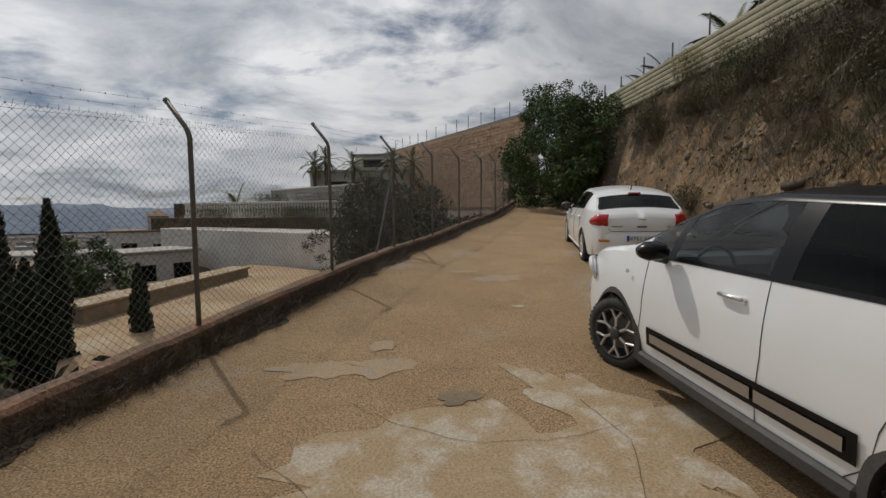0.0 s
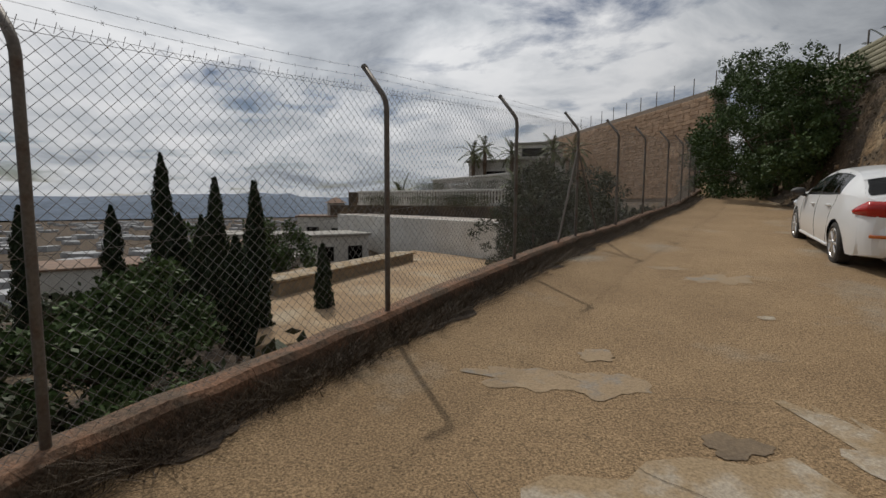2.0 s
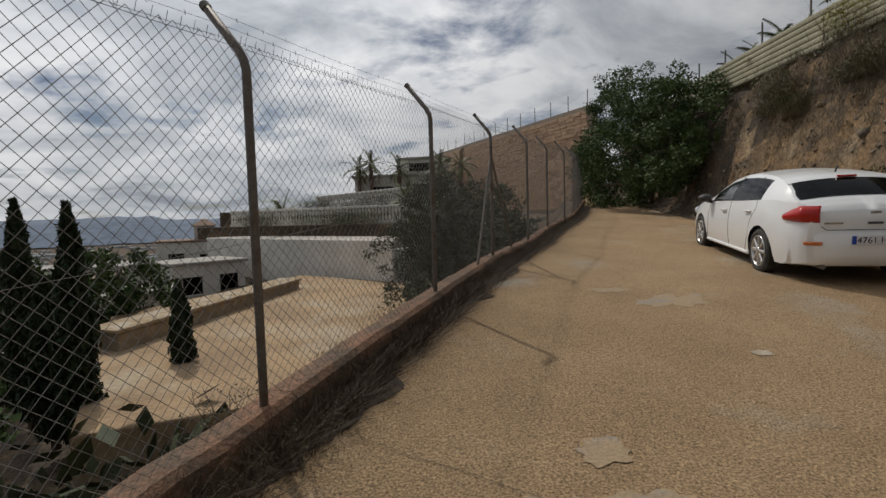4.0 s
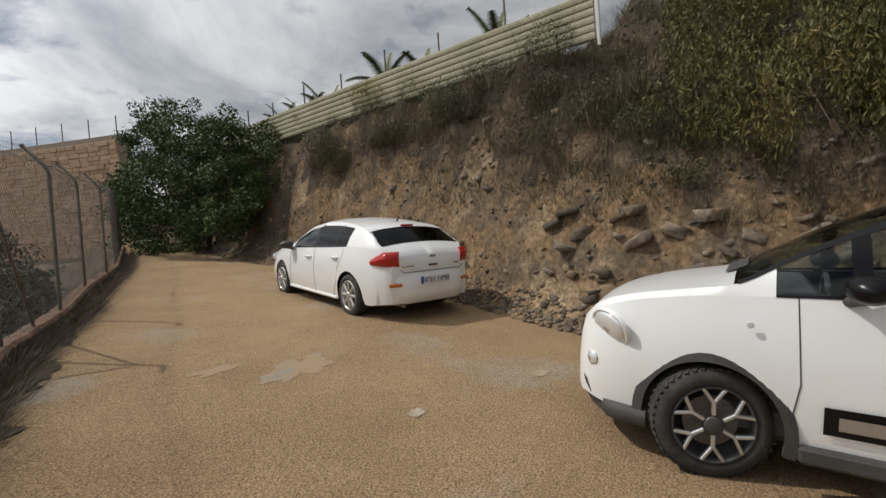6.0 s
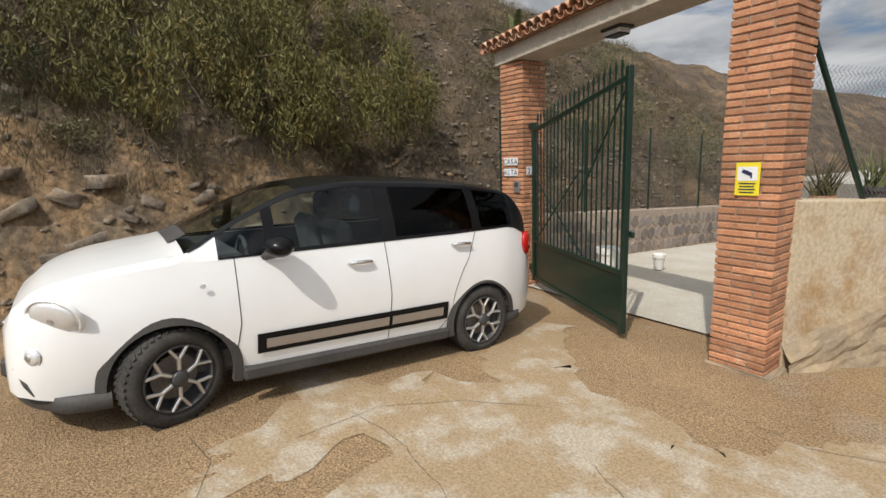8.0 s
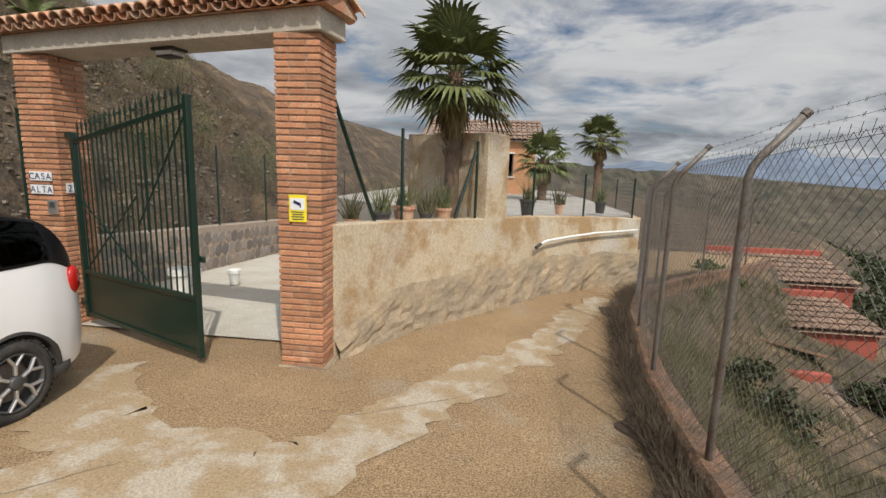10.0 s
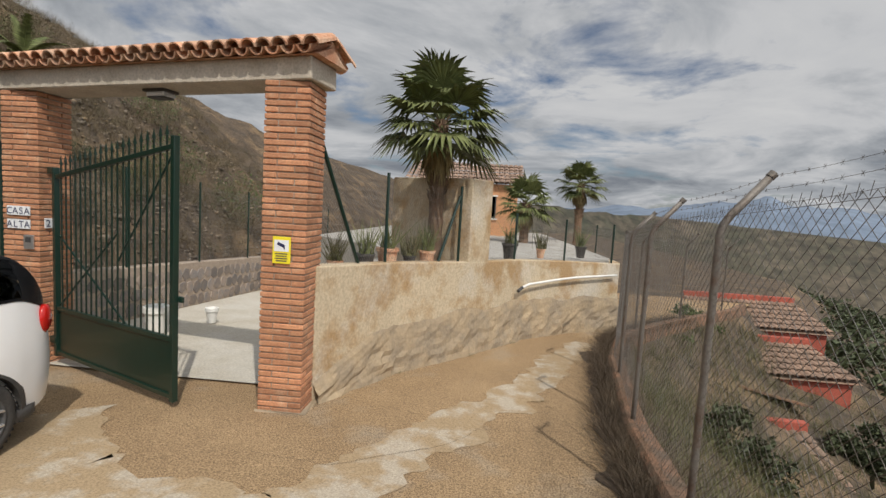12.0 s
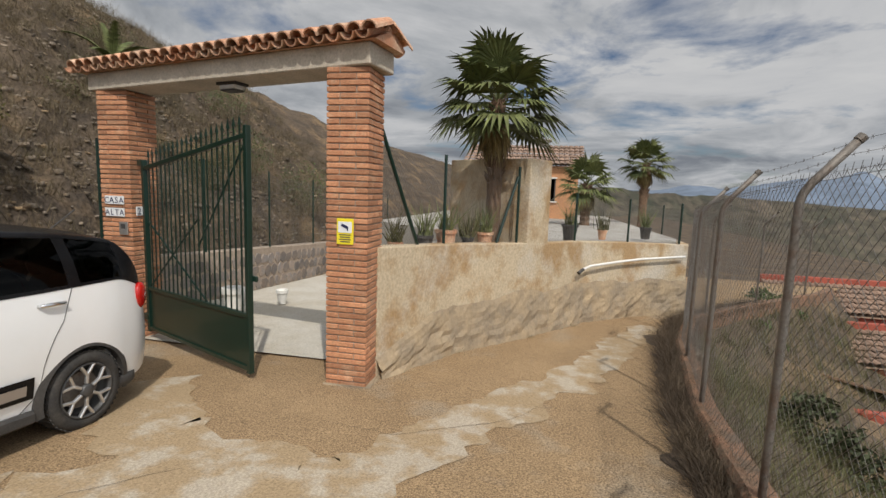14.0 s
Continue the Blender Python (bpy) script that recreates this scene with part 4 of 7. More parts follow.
        for y, z, rx, rz, nm in ((0.585, 0.80, 0.15, 0.12, "headlamp"), (0.70, 0.575, 0.062, 0.062, "fog_lamp")):
            p = sh.half(y) * 0.955
            m = Matrix.Translation((s * p, y, z)) @ Matrix.Rotation(math.radians(-s * (52 if nm == "headlamp" else 40)), 4, "Z") @ Matrix.Rotation(math.radians(-22 if nm == "headlamp" else 0), 4, "X")
            hl = MB().lathe([(-0.03, 0.0), (-0.03, 1.0), (0.004, 1.0), (0.022, 0.82), (0.030, 0.4), (0.032, 0)], 26)
            hl.v = [(v[1] * rx, v[0], v[2] * rz) for v in hl.v]
            ob = part(nm, hl, LENS, e, "clear round lamp", True, m)
            bz = MB().lathe([(-0.02, 1.0), (0.008, 1.02), (0.008, 1.12), (-0.02, 1.14)], 26)
            bz.v = [(v[1] * rx, v[0], v[2] * rz) for v in bz.v]
            part("bezel", bz, CHROME if nm == "fog_lamp" else WHITE, ob, "", True)
            part("bulb", MB().lathe([(0.034, 0.0), (0.034, 0.022), (0.02, 0.03)], 14, "x"), SILVER, ob, "", True, pose(0, 0, 0, 0, 0, 90))
        tl = MB().lathe([(-0.02, 0.0), (-0.02, 1.0), (0.01, 1.0), (0.03, 0.7), (0.036, 0)], 22)
        tl.v = [(s * (v[0]), v[1] * 0.085, v[2] * 0.125) for v in tl.v]
        part("tail_lamp", tl, REDL, e, "red tail lamp", True, pose(s * sh.half(-3.26) * 0.955, -3.255, 1.02, 0, 0, s * -22))
        part("indicator", MB().lathe([(-0.004, 0.02), (0.006, 0.018), (0.008, 0)], 12), LENS, e, "small side repeater", False, pose(s * 0.884, -0.19, 0.93, 0, 0, 0 if s > 0 else 180))
    part("bonnet", sh.patch(-0.10, 0.84, 2, 3, 0), WHITE, e, "", True)
    part("cowl", sh.patch(-0.16, -0.04, 2.5, 3, 0, 0.012), BLACKM, e, "black cowl panel", True)
    part("windscreen", sh.patch(-0.91, -0.10, 2.06, 3, 0), GLASS, e, "clear windscreen", True)
    part("roof", sh.patch(-3.13, -0.91, 2, 3, 0, 0.002), BLACKP, e, "gloss black roof", True)
    part("tailgate_glass", sh.patch(-3.33, -3.13, 2, 3, 0), TINT, e, "", True)
    part("tailgate", sh.patch(-3.41, -3.33, 1, 3, 0), WHITE, e, "", True)
    part("front_bumper", sh.cap(0.84, 0.05), WHITE, e, "", True)
    part("rear_bumper", sh.cap(-3.41, -0.05), WHITE, e, "", True)
    lip = MB()
    for i in range(25):
        a = math.pi * i / 24
        for q, z in ((1.0, 0.21), (1.025, 0.24), (1.02, 0.315), (0.97, 0.32)):
            lip.v.append((0.80 * q * math.cos(a) * (1 if abs(math.cos(a)) < 0.9 else 1.06), 0.34 + 0.55 * q * math.sin(a) ** 0.8, z))
    for i in range(24):
        for k in range(3):
            a = i * 4 + k
            lip.f.append((a, a + 1, a + 5, a + 4))
    part("bumper_skirt", lip, BLACKM, e, "black lower bumper lip", True)
    lip2 = MB()
    lip2.v = [(x, -2.612 - (y - 0.0) + 0.06, z + 0.02) for x, y, z in lip.v]
    lip2.f = [tuple(reversed(f)) for f in lip.f]
    part("bumper_skirt", lip2, BLACKM, e, "black lower bumper lip", True)
    part("underbody", MB().box((0, -1.3, 0.36), (1.5, 3.7, 0.22), None, 0.05), BLACKM, e)
    part("grille", MB().box((0, 0.872, 0.42), (0.80, 0.06, 0.13), None, 0.03), BLACKM, e, "dark lower grille")
    part("chrome_strip", MB().box((0, 0.895, 0.66), (0.34, 0.02, 0.03), None, 0.008), CHROME, e)
    for s in (1, -1):
        part("bumper_slot", MB().tube([(s * 0.655, 0.80, 0.50), (s * 0.70, 0.745, 0.40), (s * 0.72, 0.71, 0.33)], [0.008, 0.02, 0.010], 6), BLACKM, e, "dark bumper slot")
    part("dashboard", MB().box((0, -0.30, 1.0), (1.40, 0.50, 0.18), None, 0.06), CABIN, e)
    for s in (1, -1):
        part("door_liner", sh.patch(-3.0, -0.1, 0.45, 1.0, s, -0.05), CABIN, e)
    part("headliner", sh.patch(-3.1, -1.0, 2.1, 3, 0, -0.03), CABIN, e)
    part("steering_wheel", MB().tube([(-0.36 + 0.18 * math.cos(t), -0.55, 1.0 + 0.18 * math.sin(t)) for t in [i * math.pi / 9 for i in range(19)]], 0.015, 6), CABIN, e)
    for x in (-0.36, 0.36):
        seat(e, x, -1.05, 0.62)
        seat(e, x, -2.0, 0.64)
    part("aerial", MB().tube([(0.0, -2.95, 1.57), (0.02, -3.25, 1.80)], 0.006, 6), BLACKM, e)
    for s in (1, -1):
        wheel(e, s * 0.79, 0, R, 6, 20, s)
        wheel(e, s * 0.79, -2.612, R, 6, 0, s)
    return e


def hatchback():
    """White five-door hatchback."""
    e = thing("car", "white five-door hatchback with silver wheels, parked beside the slope", "car", pose(5.18, 11.3, 0.61, 4.0, 0, -17.5), "parked cars")
    R = 0.318
    sh = Shell(top=[(0.92, 0.55), (0.88, 0.68), (0.7, 0.80), (0.3, 0.90), (-0.2, 0.98), (-0.6, 1.20), (-1.0, 1.37), (-1.5, 1.45), (-2.0, 1.455), (-2.5, 1.42), (-2.85, 1.36), (-2.95, 1.33), (-3.2, 1.19), (-3.42, 1.06), (-3.50, 1.01), (-3.56, 0.93)],
               belt=[(0.92, 0.53), (0.7, 0.72), (0.3, 0.83), (-0.2, 0.92), (-1, 0.955), (-2, 1.0), (-2.7, 1.04), (-3.1, 1.04), (-3.42, 0.98), (-3.56, 0.88)],
               half=[(0.92, 0.55), (0.86, 0.68), (0.7, 0.78), (0.4, 0.86), (0, 0.885), (-1, 0.895), (-2.4, 0.895), (-2.9, 0.885), (-3.3, 0.82), (-3.5, 0.74), (-3.56, 0.68)],
               cowl=-0.10, tail=-3.42, roofw=0.58, arches=[(0, 0.36, R), (-2.685, 0.36, R)], sill=0.22)
    for s in (1, -1):
        part("side_panel", sh.patch(-3.56, 0.92, 0, 1, s), WHITE, e, "", True)
        for pts in ([(-0.42, 0.03), (-0.48, 0.5), (-0.45, 1.0)], [(-1.52, 0.03), (-1.52, 0.5), (-1.48, 1.0)], [(-2.18, 0.05), (-2.3, 0.3), (-2.5, 0.7), (-2.48, 1.0)]):
            panel_line(sh, e, pts, s)
        for a, b, nm in ((-1.42, -0.55, "front_window"), (-2.18, -1.50, "rear_window"), (-2.58, -2.23, "quarter_window")):
            part(nm, sh.patch(a, b, 1.08, 1.86, s, 0.001), GLASS if b > -1 else TINT, e, "", True)
        for a, b in ((-1.50, -1.42), (-2.23, -2.18)):
            part("window_pillar", sh.patch(a, b, 1.05, 1.9, s, 0.003), BLACKP, e, "", True)
        for a, b in ((-0.55, -0.2), (-3.45, -2.58)):
            part("window_pillar", sh.patch(a, b, 1, 2, s, 0.001), WHITE, e, "white roof pillar", True)
        part("belt_trim", sh.patch(-2.58, -0.45, 1.0, 1.08, s, 0.002, rows=1), BLACKP, e, "", True)
        part("roof_rail", sh.patch(-2.6, -0.5, 1.86, 2.0, s, 0.002, rows=1), WHITE, e, "", True)
        part("wing_panel", sh.patch(-0.2, 0.92, 1, 2, s), WHITE, e, "", True)
        part("tail_panel", sh.patch(-3.56, -3.45, 1, 2, s), WHITE, e, "", True)
        part("sill_trim", MB().box((s * 0.85, -1.34, 0.235), (0.05, 1.9, 0.06), None, 0.02), WHITE, e)
        for y in (-1.28, -2.26):
            p = sh.point(y, 0.80)
            door_handle(e, p.x * s, y, p.z, s, WHITE)
        p = sh.point(-0.5, 1.0)
        wing_mirror(e, (p.x + 0.05) * s, -0.52, p.z + 0.06, s, BLACKM if s < 0 else WHITE)
        # tail lamp wrapping the corner
        tl = MB()
        n = 12
        for i in range(n + 1):
            u = i / n
            y = -3.25 - 0.32 * math.sin(u * math.pi / 2)
            x = (sh.half(max(y, -3.555)) * 0.985 - 0.13 * max(u - 0.6, 0) / 0.4) + 0.006
            h0, h1 = 0.80 - 0.02 * u, 0.88 + 0.11 * min(u * 2, 1)
            for zz, dx in ((h0, 0), ((h0 + h1) / 2, 0.018), (h1, -0.006)):
                tl.v.append((s * (x + dx), y - 0.012 - dx * u, zz))
        for i in range(n):
            for k in range(2):
                a = i * 3 + k
                q = (a, a + 1, a + 4, a + 3)
                tl.f.append(q if s > 0 else tuple(reversed(q)))
        lamp_ = part("tail_lamp", tl, REDL, e, "red and clear tail lamp", True)
        sd = lamp_.modifiers.new("thick", "SOLIDIFY")
        sd.thickness = 0.03
        part("reflector", MB().box((s * 0.62, -3.588, 0.53), (0.19, 0.03, 0.045), Matrix.Rotation(s * 0.35, 3, "Z"), 0.01), ORANGEL, e, "red reflector strip")
        hl = MB().lathe([(-0.03, 0.0), (-0.03, 1.0), (0.01, 0.95), (0.03, 0.4), (0.032, 0)], 20)
        hl.v = [(v[1] * 0.2, v[0], v[2] * 0.09) for v in hl.v]
        part("headlamp", hl, LENS, e, "", True, Matrix.Translation((s * 0.68, 0.72, 0.70)) @ Matrix.Rotation(math.radians(-s * 45), 4, "Z"))
    part("bonnet", sh.patch(-0.2, 0.92, 2, 3, 0), WHITE, e, "", True)
    part("windscreen", sh.patch(-0.98, -0.2, 2, 3, 0), GLASS, e, "", True)
    part("roof", sh.patch(-2.9, -0.98, 2, 3, 0), WHITE, e, "", True)
    part("spoiler", sh.patch(-3.0, -2.8, 2.0, 3, 0, 0.014), WHITE, e, "", True)
    part("tailgate_frame", sh.patch(-3.45, -3.33, 2, 3, 0), WHITE, e, "", True)
    for s in (1, -1):
        part("tailgate_frame", sh.patch(-3.33, -2.9, 2, 2.1, s), WHITE, e, "", True)
    part("tailgate_frame", sh.patch(-2.99, -2.9, 2, 3, 0), WHITE, e, "", True)
    part("tailgate_glass", sh.patch(-3.36, -2.99, 2.05, 3, 0, 0.006), TINT, e, "dark heated rear window", True)
    part("tailgate", sh.patch(-3.56, -3.45, 2, 3, 0), WHITE, e, "", True)
    part("rear_panel", sh.cap(-3.56, -0.05), WHITE, e, "", True)
    part("front_bumper", sh.cap(0.92, 0.05), WHITE, e, "", True)
    bump = MB()
    for i in range(29):
        u = -1 + i / 14
        x = 0.79 * u
        y = -3.655 + 0.30 * abs(u) ** 4.5
        for dy, z in ((0.09, 0.24), (0.02, 0.27), (-0.01, 0.40), (-0.01, 0.62), (0.05, 0.70)):
            bump.v.append((x, y + dy, z))
    for i in range(28):
        for k in range(4):
            a = i * 5 + k
            bump.f.append((a, a + 5, a + 6, a + 1))
    part("rear_bumper", bump, WHITE, e, "", True)
    part("tailgate_line", MB().tube([(-0.56, -3.625, 0.74), (-0.5, -3.63, 0.695), (0.5, -3.63, 0.695), (0.56, -3.625, 0.74)], 0.005, 5), BLACKM, e)
    plate = part("number_plate", MB().box((0, 0, 0), (0.52, 0.012, 0.11), None, 0.004), TILEW, e, "white number plate", False, pose(0, -3.675, 0.575, 0, 0, 0))
    part("plate_band", MB().box((-0.235, -0.008, 0), (0.045, 0.004, 0.10)), plain("plate_blue", (0.02, 0.08, 0.45), 0.4), plate, "blue band")
    lettering(plate, "4761 HMB", 0.105, (0.022, -0.009, -0.037), INK)
    part("badge", MB().box((0, -3.622, 0.90), (0.115, 0.012, 0.035), None, 0.005), CHROME, e, "small chrome badge")
    for x, w in ((-0.42, 0.2), (0.45, 0.1)):
        part("badge", MB().box((x, -3.602, 0.775), (w, 0.008, 0.022)), CHROME, e, "small chrome lettering bar")
    part("tailgate_grip", MB().box((0, -3.627, 0.775), (0.16, 0.012, 0.028), None, 0.005), BLACKM, e)
    part("wiper", MB().tube([(0.0, -3.38, 1.035), (0.12, -3.345, 1.075), (0.30, -3.335, 1.07)], 0.011, 6), BLACKM, e)
    part("aerial", MB().tube([(0, -2.72, 1.39), (0, -2.78, 1.47)], 0.012, 8), BLACKM, e)
    part("brake_light", MB().box((0, -2.99, 1.335), (0.22, 0.03, 0.025), None, 0.006), REDL, e, "high brake light")
    part("underbody", MB().box((0, -1.3, 0.31), (1.5, 4.1, 0.2), None, 0.05), BLACKM, e)
    part("exhaust", MB().tube([(-0.5, -3.3, 0.24), (-0.5, -3.6, 0.235)], 0.03, 10), POST, e)
    part("dashboard", MB().box((0, -0.45, 0.85), (1.4, 0.4, 0.18), None, 0.06), CABIN, e)
    for s in (1, -1):
        part("door_liner", sh.patch(-2.9, -0.3, 0.45, 1.0, s, -0.05), CABIN, e)
    part("headliner", sh.patch(-2.8, -1.05, 2.1, 3, 0, -0.03), CABIN, e)
    for x in (-0.36, 0.36):
        seat(e, x, -1.1, 0.46)
        seat(e, x, -2.0, 0.50)
    for s in (1, -1):
        wheel(e, s * 0.785, 0, R, 8, 0, s, dark=False)
        wheel(e, s * 0.785, -2.685, R, 8, 0, s, dark=False)
    return e


def lettering(parent, text, size, at, material, turn=(90, 0, 0)):
    cu = bpy.data.curves.new("lettering", "FONT")
    cu.body, cu.size, cu.align_x = text, size, "CENTER"
    cu.extrude = 0.001
    cu.materials.append(material)
    tmp = new("lettering_curve", cu)
    bpy.context.view_layer.update()
    me = bpy.data.meshes.new_from_object(tmp)
    bpy.data.objects.remove(tmp)
    ob = new("lettering", me)
    ob.parent = parent
    ob.matrix_basis = pose(*at, *turn)
    return ob


small_car()
hatchback()

# ---- gate: pillars, beam, tiles, leaf ----
pillar(*PILLARS[0], "square brick gate pillar with a yellow sign")
pillar(*PILLARS[1], "square brick gate pillar with house name tiles")
tagged(soft(part("pillar_plinth", MB().box((-0.05, -0.2, -0.40), (0.60, 0.60, 0.26), Matrix.Rotation(0.06, 3, "Z"), 0.05), RUBBLE), 0.02), "rough grey concrete plinth under the brick pillar", "plinth", kind="structure")
GA, GB = Vector((-0.13, -0.21, 3.06)), Vector((3.64, -0.89, 2.99))
gd = (GB - GA).normalized()
gl = (GB - GA).length
gyaw = math.degrees(math.atan2(gd.y, gd.x))
gm = Matrix.Translation(GA) @ Matrix.Rotation(math.radians(gyaw), 4, "Z") @ Matrix.Rotation(-math.asin(gd.z), 4, "Y")
gateway = thing("gate_roof", "rendered gate beam roofed with curved terracotta tiles", "gate roof", gm)
part("beam", MB().box((gl / 2, 0, 0.11), (gl + 0.42, 0.50, 0.22), None, 0.012), RENDERW, gateway, "cream rendered beam")
part("soffit_lamp_plate", MB().box((gl / 2 + 0.05, 0.02, -0.006), (0.02, 0.02, 0.012)), RENDERW, gateway)
lamp = thing("ceiling_lamp", "dark lantern lamp with a white pane under the gate beam", "lamp", gm @ pose(gl / 2 - 0.1, 0, 0))
part("frame", MB().box((0, 0, -0.015), (0.30, 0.22, 0.03), None, 0.008).box((0, 0, -0.085), (0.22, 0.16, 0.02), None, 0.005), BLACKM, lamp)
part("diffuser", MB().box((0, 0, -0.05), (0.24, 0.17, 0.05), None, 0.01), TILEW, lamp, "milky glass pane")
bed = MB().add([(-0.30, -0.30, 0.22), (gl + 0.30, -0.30, 0.22), (gl + 0.30, 0.30, 0.22), (-0.30, 0.30, 0.22), (-0.30, 0, 0.36), (gl + 0.30, 0, 0.36)], [(0, 1, 5, 4), (2, 3, 4, 5), (0, 4, 3), (1, 2, 5), (0, 3, 2, 1)])
part("tile_bed", bed, TERRA, gateway, "mortar bed under the tiles")


def half_tile(r0, r1, L, t=0.014, n=8, up=1):
    mb = MB()
    for y, r in ((0, r0), (L, r1)):
        for i in range(n + 1):
            a = math.pi * i / n
            mb.v.append((r * math.cos(a), y, up * r * math.sin(a)))
        for i in range(n + 1):
            a = math.pi * i / n
            mb.v.append(((r - t) * math.cos(a), y, up * (r - t) * math.sin(a)))
    w = 2 * (n + 1)
    for i in range(n):
        mb.f += [(i, i + 1, w + i + 1, w + i), (n + 1 + i, w + n + 1 + i, w + n + 2 + i, n + 2 + i), (i, n + 1 + i, n + 2 + i, i + 1), (w + i, w + i + 1, w + n + 2 + i, w + n + 1 + i)]
    mb.f += [(0, w, w + n + 1, n + 1), (n, 2 * n + 1, w + 2 * n + 1, w + n)]
    return mb


def mesh_of(name, mb, material):
    me = bpy.data.meshes.new(name)
    me.from_pydata(mb.v, [], mb.f)
    me.materials.append(material)
    return me


cover_t = mesh_of("roof_tile", half_tile(0.085, 0.07, 0.40), TERRA)
pan_t = mesh_of("roof_tile", half_tile(0.075, 0.085, 0.40, up=-1), TERRA)
nt = int((gl + 0.56) / 0.165)
for i in range(nt + 1):
    x = -0.28 + i * (gl + 0.56) / nt
    for side in (1, -1):
        tilt = math.radians(22)
        for me, dx, lift in ((cover_t, 0, 0.075), (pan_t, 0.082, 0.075)):
            ob = new("roof_tile", me)
            ob.parent = gateway
            ob.matrix_basis = Matrix.Translation((x + dx, side * 0.385, 0.20 + lift)) @ Matrix.Rotation(math.pi if side > 0 else 0, 4, "Z") @ Matrix.Rotation(tilt + random.uniform(-0.03, 0.03), 4, "X")
ridge_t = mesh_of("roof_tile", half_tile(0.095, 0.08, 0.42), TERRA)
for i in range(10):
    ob = new("roof_tile", ridge_t)
    ob.parent = gateway
    ob.matrix_basis = Matrix.Translation((-0.32 + i * (gl + 0.28) / 9.2, 0, 0.375)) @ Matrix.Rotation(-math.pi / 2, 4, "Z") @ Matrix.Rotation(random.uniform(-0.02, 0.03), 4, "X")

# the open leaf
H0, H1 = Vector((3.17, -0.76, 0)), Vector((0.97, 0.19, 0))
leaf_l = (H1 - H0).length
leaf = thing("metal_gate", "dark green spiked steel gate leaf standing open", "gate", pose(H0.x, H0.y, -0.20, 0, 0, math.degrees(math.atan2(H1.y - H0.y, H1.x - H0.x))))
ZT0, ZT1 = 2.30, 2.66


def top_at(u):
    return ZT0 + (ZT1 - ZT0) * u


for x in (0.03, leaf_l - 0.03):
    part("stile", MB().box((x, 0, top_at(x / leaf_l) / 2), (0.06, 0.06, top_at(x / leaf_l)), None, 0.004), GREEN, leaf)
for nm, a, b in (("top_rail", top_at(0) - 0.10, top_at(1) - 0.10), ("middle_rail", 0.60, 0.64), ("bottom_rail", 0.05, 0.05)):
    sl = math.atan2(b - a, leaf_l)
    part(nm, MB().box((leaf_l / 2, 0, (a + b) / 2), (leaf_l - 0.1, 0.045, 0.05), Matrix.Rotation(-sl, 3, "Y"), 0.004), GREEN, leaf)
part("sheet", MB().slab([(0.05, -0.004), (leaf_l - 0.05, -0.004), (leaf_l - 0.05, 0.004), (0.05, 0.004)], 0.05, 0.62), GREEN, leaf, "steel sheet panel")
for i in range(1, 21):
    x = 0.05 + (leaf_l - 0.1) * i / 21
    t = top_at(x / leaf_l) + 0.03
    part("bar", MB().box((x, 0, (0.6 + t) / 2), (0.014, 0.014, t - 0.6)).add([(x - 0.014, -0.014, t), (x + 0.014, -0.014, t), (x + 0.014, 0.014, t), (x - 0.014, 0.014, t), (x, 0, t + 0.11)], [(0, 1, 4), (1, 2, 4), (2, 3, 4), (3, 0, 4), (3, 2, 1, 0)]), GREEN, leaf)
for a, b in (((0.06, 0, 1.5), (leaf_l * 0.62, 0, 0.64)), ((leaf_l * 0.55, 0, 1.3), (leaf_l - 0.05, 0, top_at(1) - 0.12)), ((0.06, 0.0, 0.64), (leaf_l * 0.55, 0, 1.62))):
    part("brace", MB().tube([Vector(a) + Vector((0, 0.02, 0)), Vector(b) + Vector((0, 0.02, 0))], 0.012, 6), GREEN, leaf)
part("lock", MB().box((leaf_l - 0.0, 0.04, 1.05), (0.12, 0.03, 0.06), None, 0.006), GREEN, leaf)
part("hinge", MB().box((-0.02, 0, ZT0 - 0.02), (0.14, 0.08, 0.08), None, 0.008), GREEN, leaf)
part("hinge", MB().box((-0.02, 0, 0.2), (0.14, 0.08, 0.08), None, 0.008), GREEN, leaf)

# signs on the pillars; they hang on the faces towards the lane
PLX, PLY, PLW = PILLARS[1][0], PILLARS[1][1] + PILLARS[1][2], PILLARS[1][2]


def wall_tile(name, label, cx, z, w, h, face, text="", size=0.1):
    """A small plaque on a pillar face; face 'y' looks to +y, 'x' looks to -x."""
    m = pose(cx, PLY + 0.014, z, 0, 0, 180) if face == "y" else pose(PLX - 0.014, cx, z, 0, 0, -90)
    e = thing(name, label, "sign", m)
    part("plate", MB().box((0, 0, 0), (w, 0.012, h), None, 0.003), TILEW, e)
    if text:
        lettering(e, text, size, (0, -0.008, -size * 0.34), INK)
    return e


for i, ch in enumerate("CASA"):
    wall_tile("house_name_tile", "white glazed tile with a blue letter on the brick pillar", PLX + 0.36 - i * 0.075, 1.58, 0.073, 0.11, "y", ch, 0.11)
for i, ch in enumerate("ALTA"):
    wall_tile("house_name_tile", "white glazed tile with a blue letter on the brick pillar", PLX + 0.36 - i * 0.075, 1.42, 0.073, 0.11, "y", ch, 0.11)
for i, ch in enumerate("24"):
    wall_tile("house_number_tile", "white glazed tile with a blue number on the brick pillar", PLY - 0.10 - i * 0.09, 1.44, 0.085, 0.12, "x", ch, 0.12)
ic = thing("intercom", "small grey metal intercom panel on the brick pillar", "intercom", pose(PLX + 0.12, PLY + 0.016, 1.21, 0, 0, 180))
part("plate", MB().box((0, 0, 0), (0.13, 0.02, 0.17), None, 0.004), SILVER, ic)
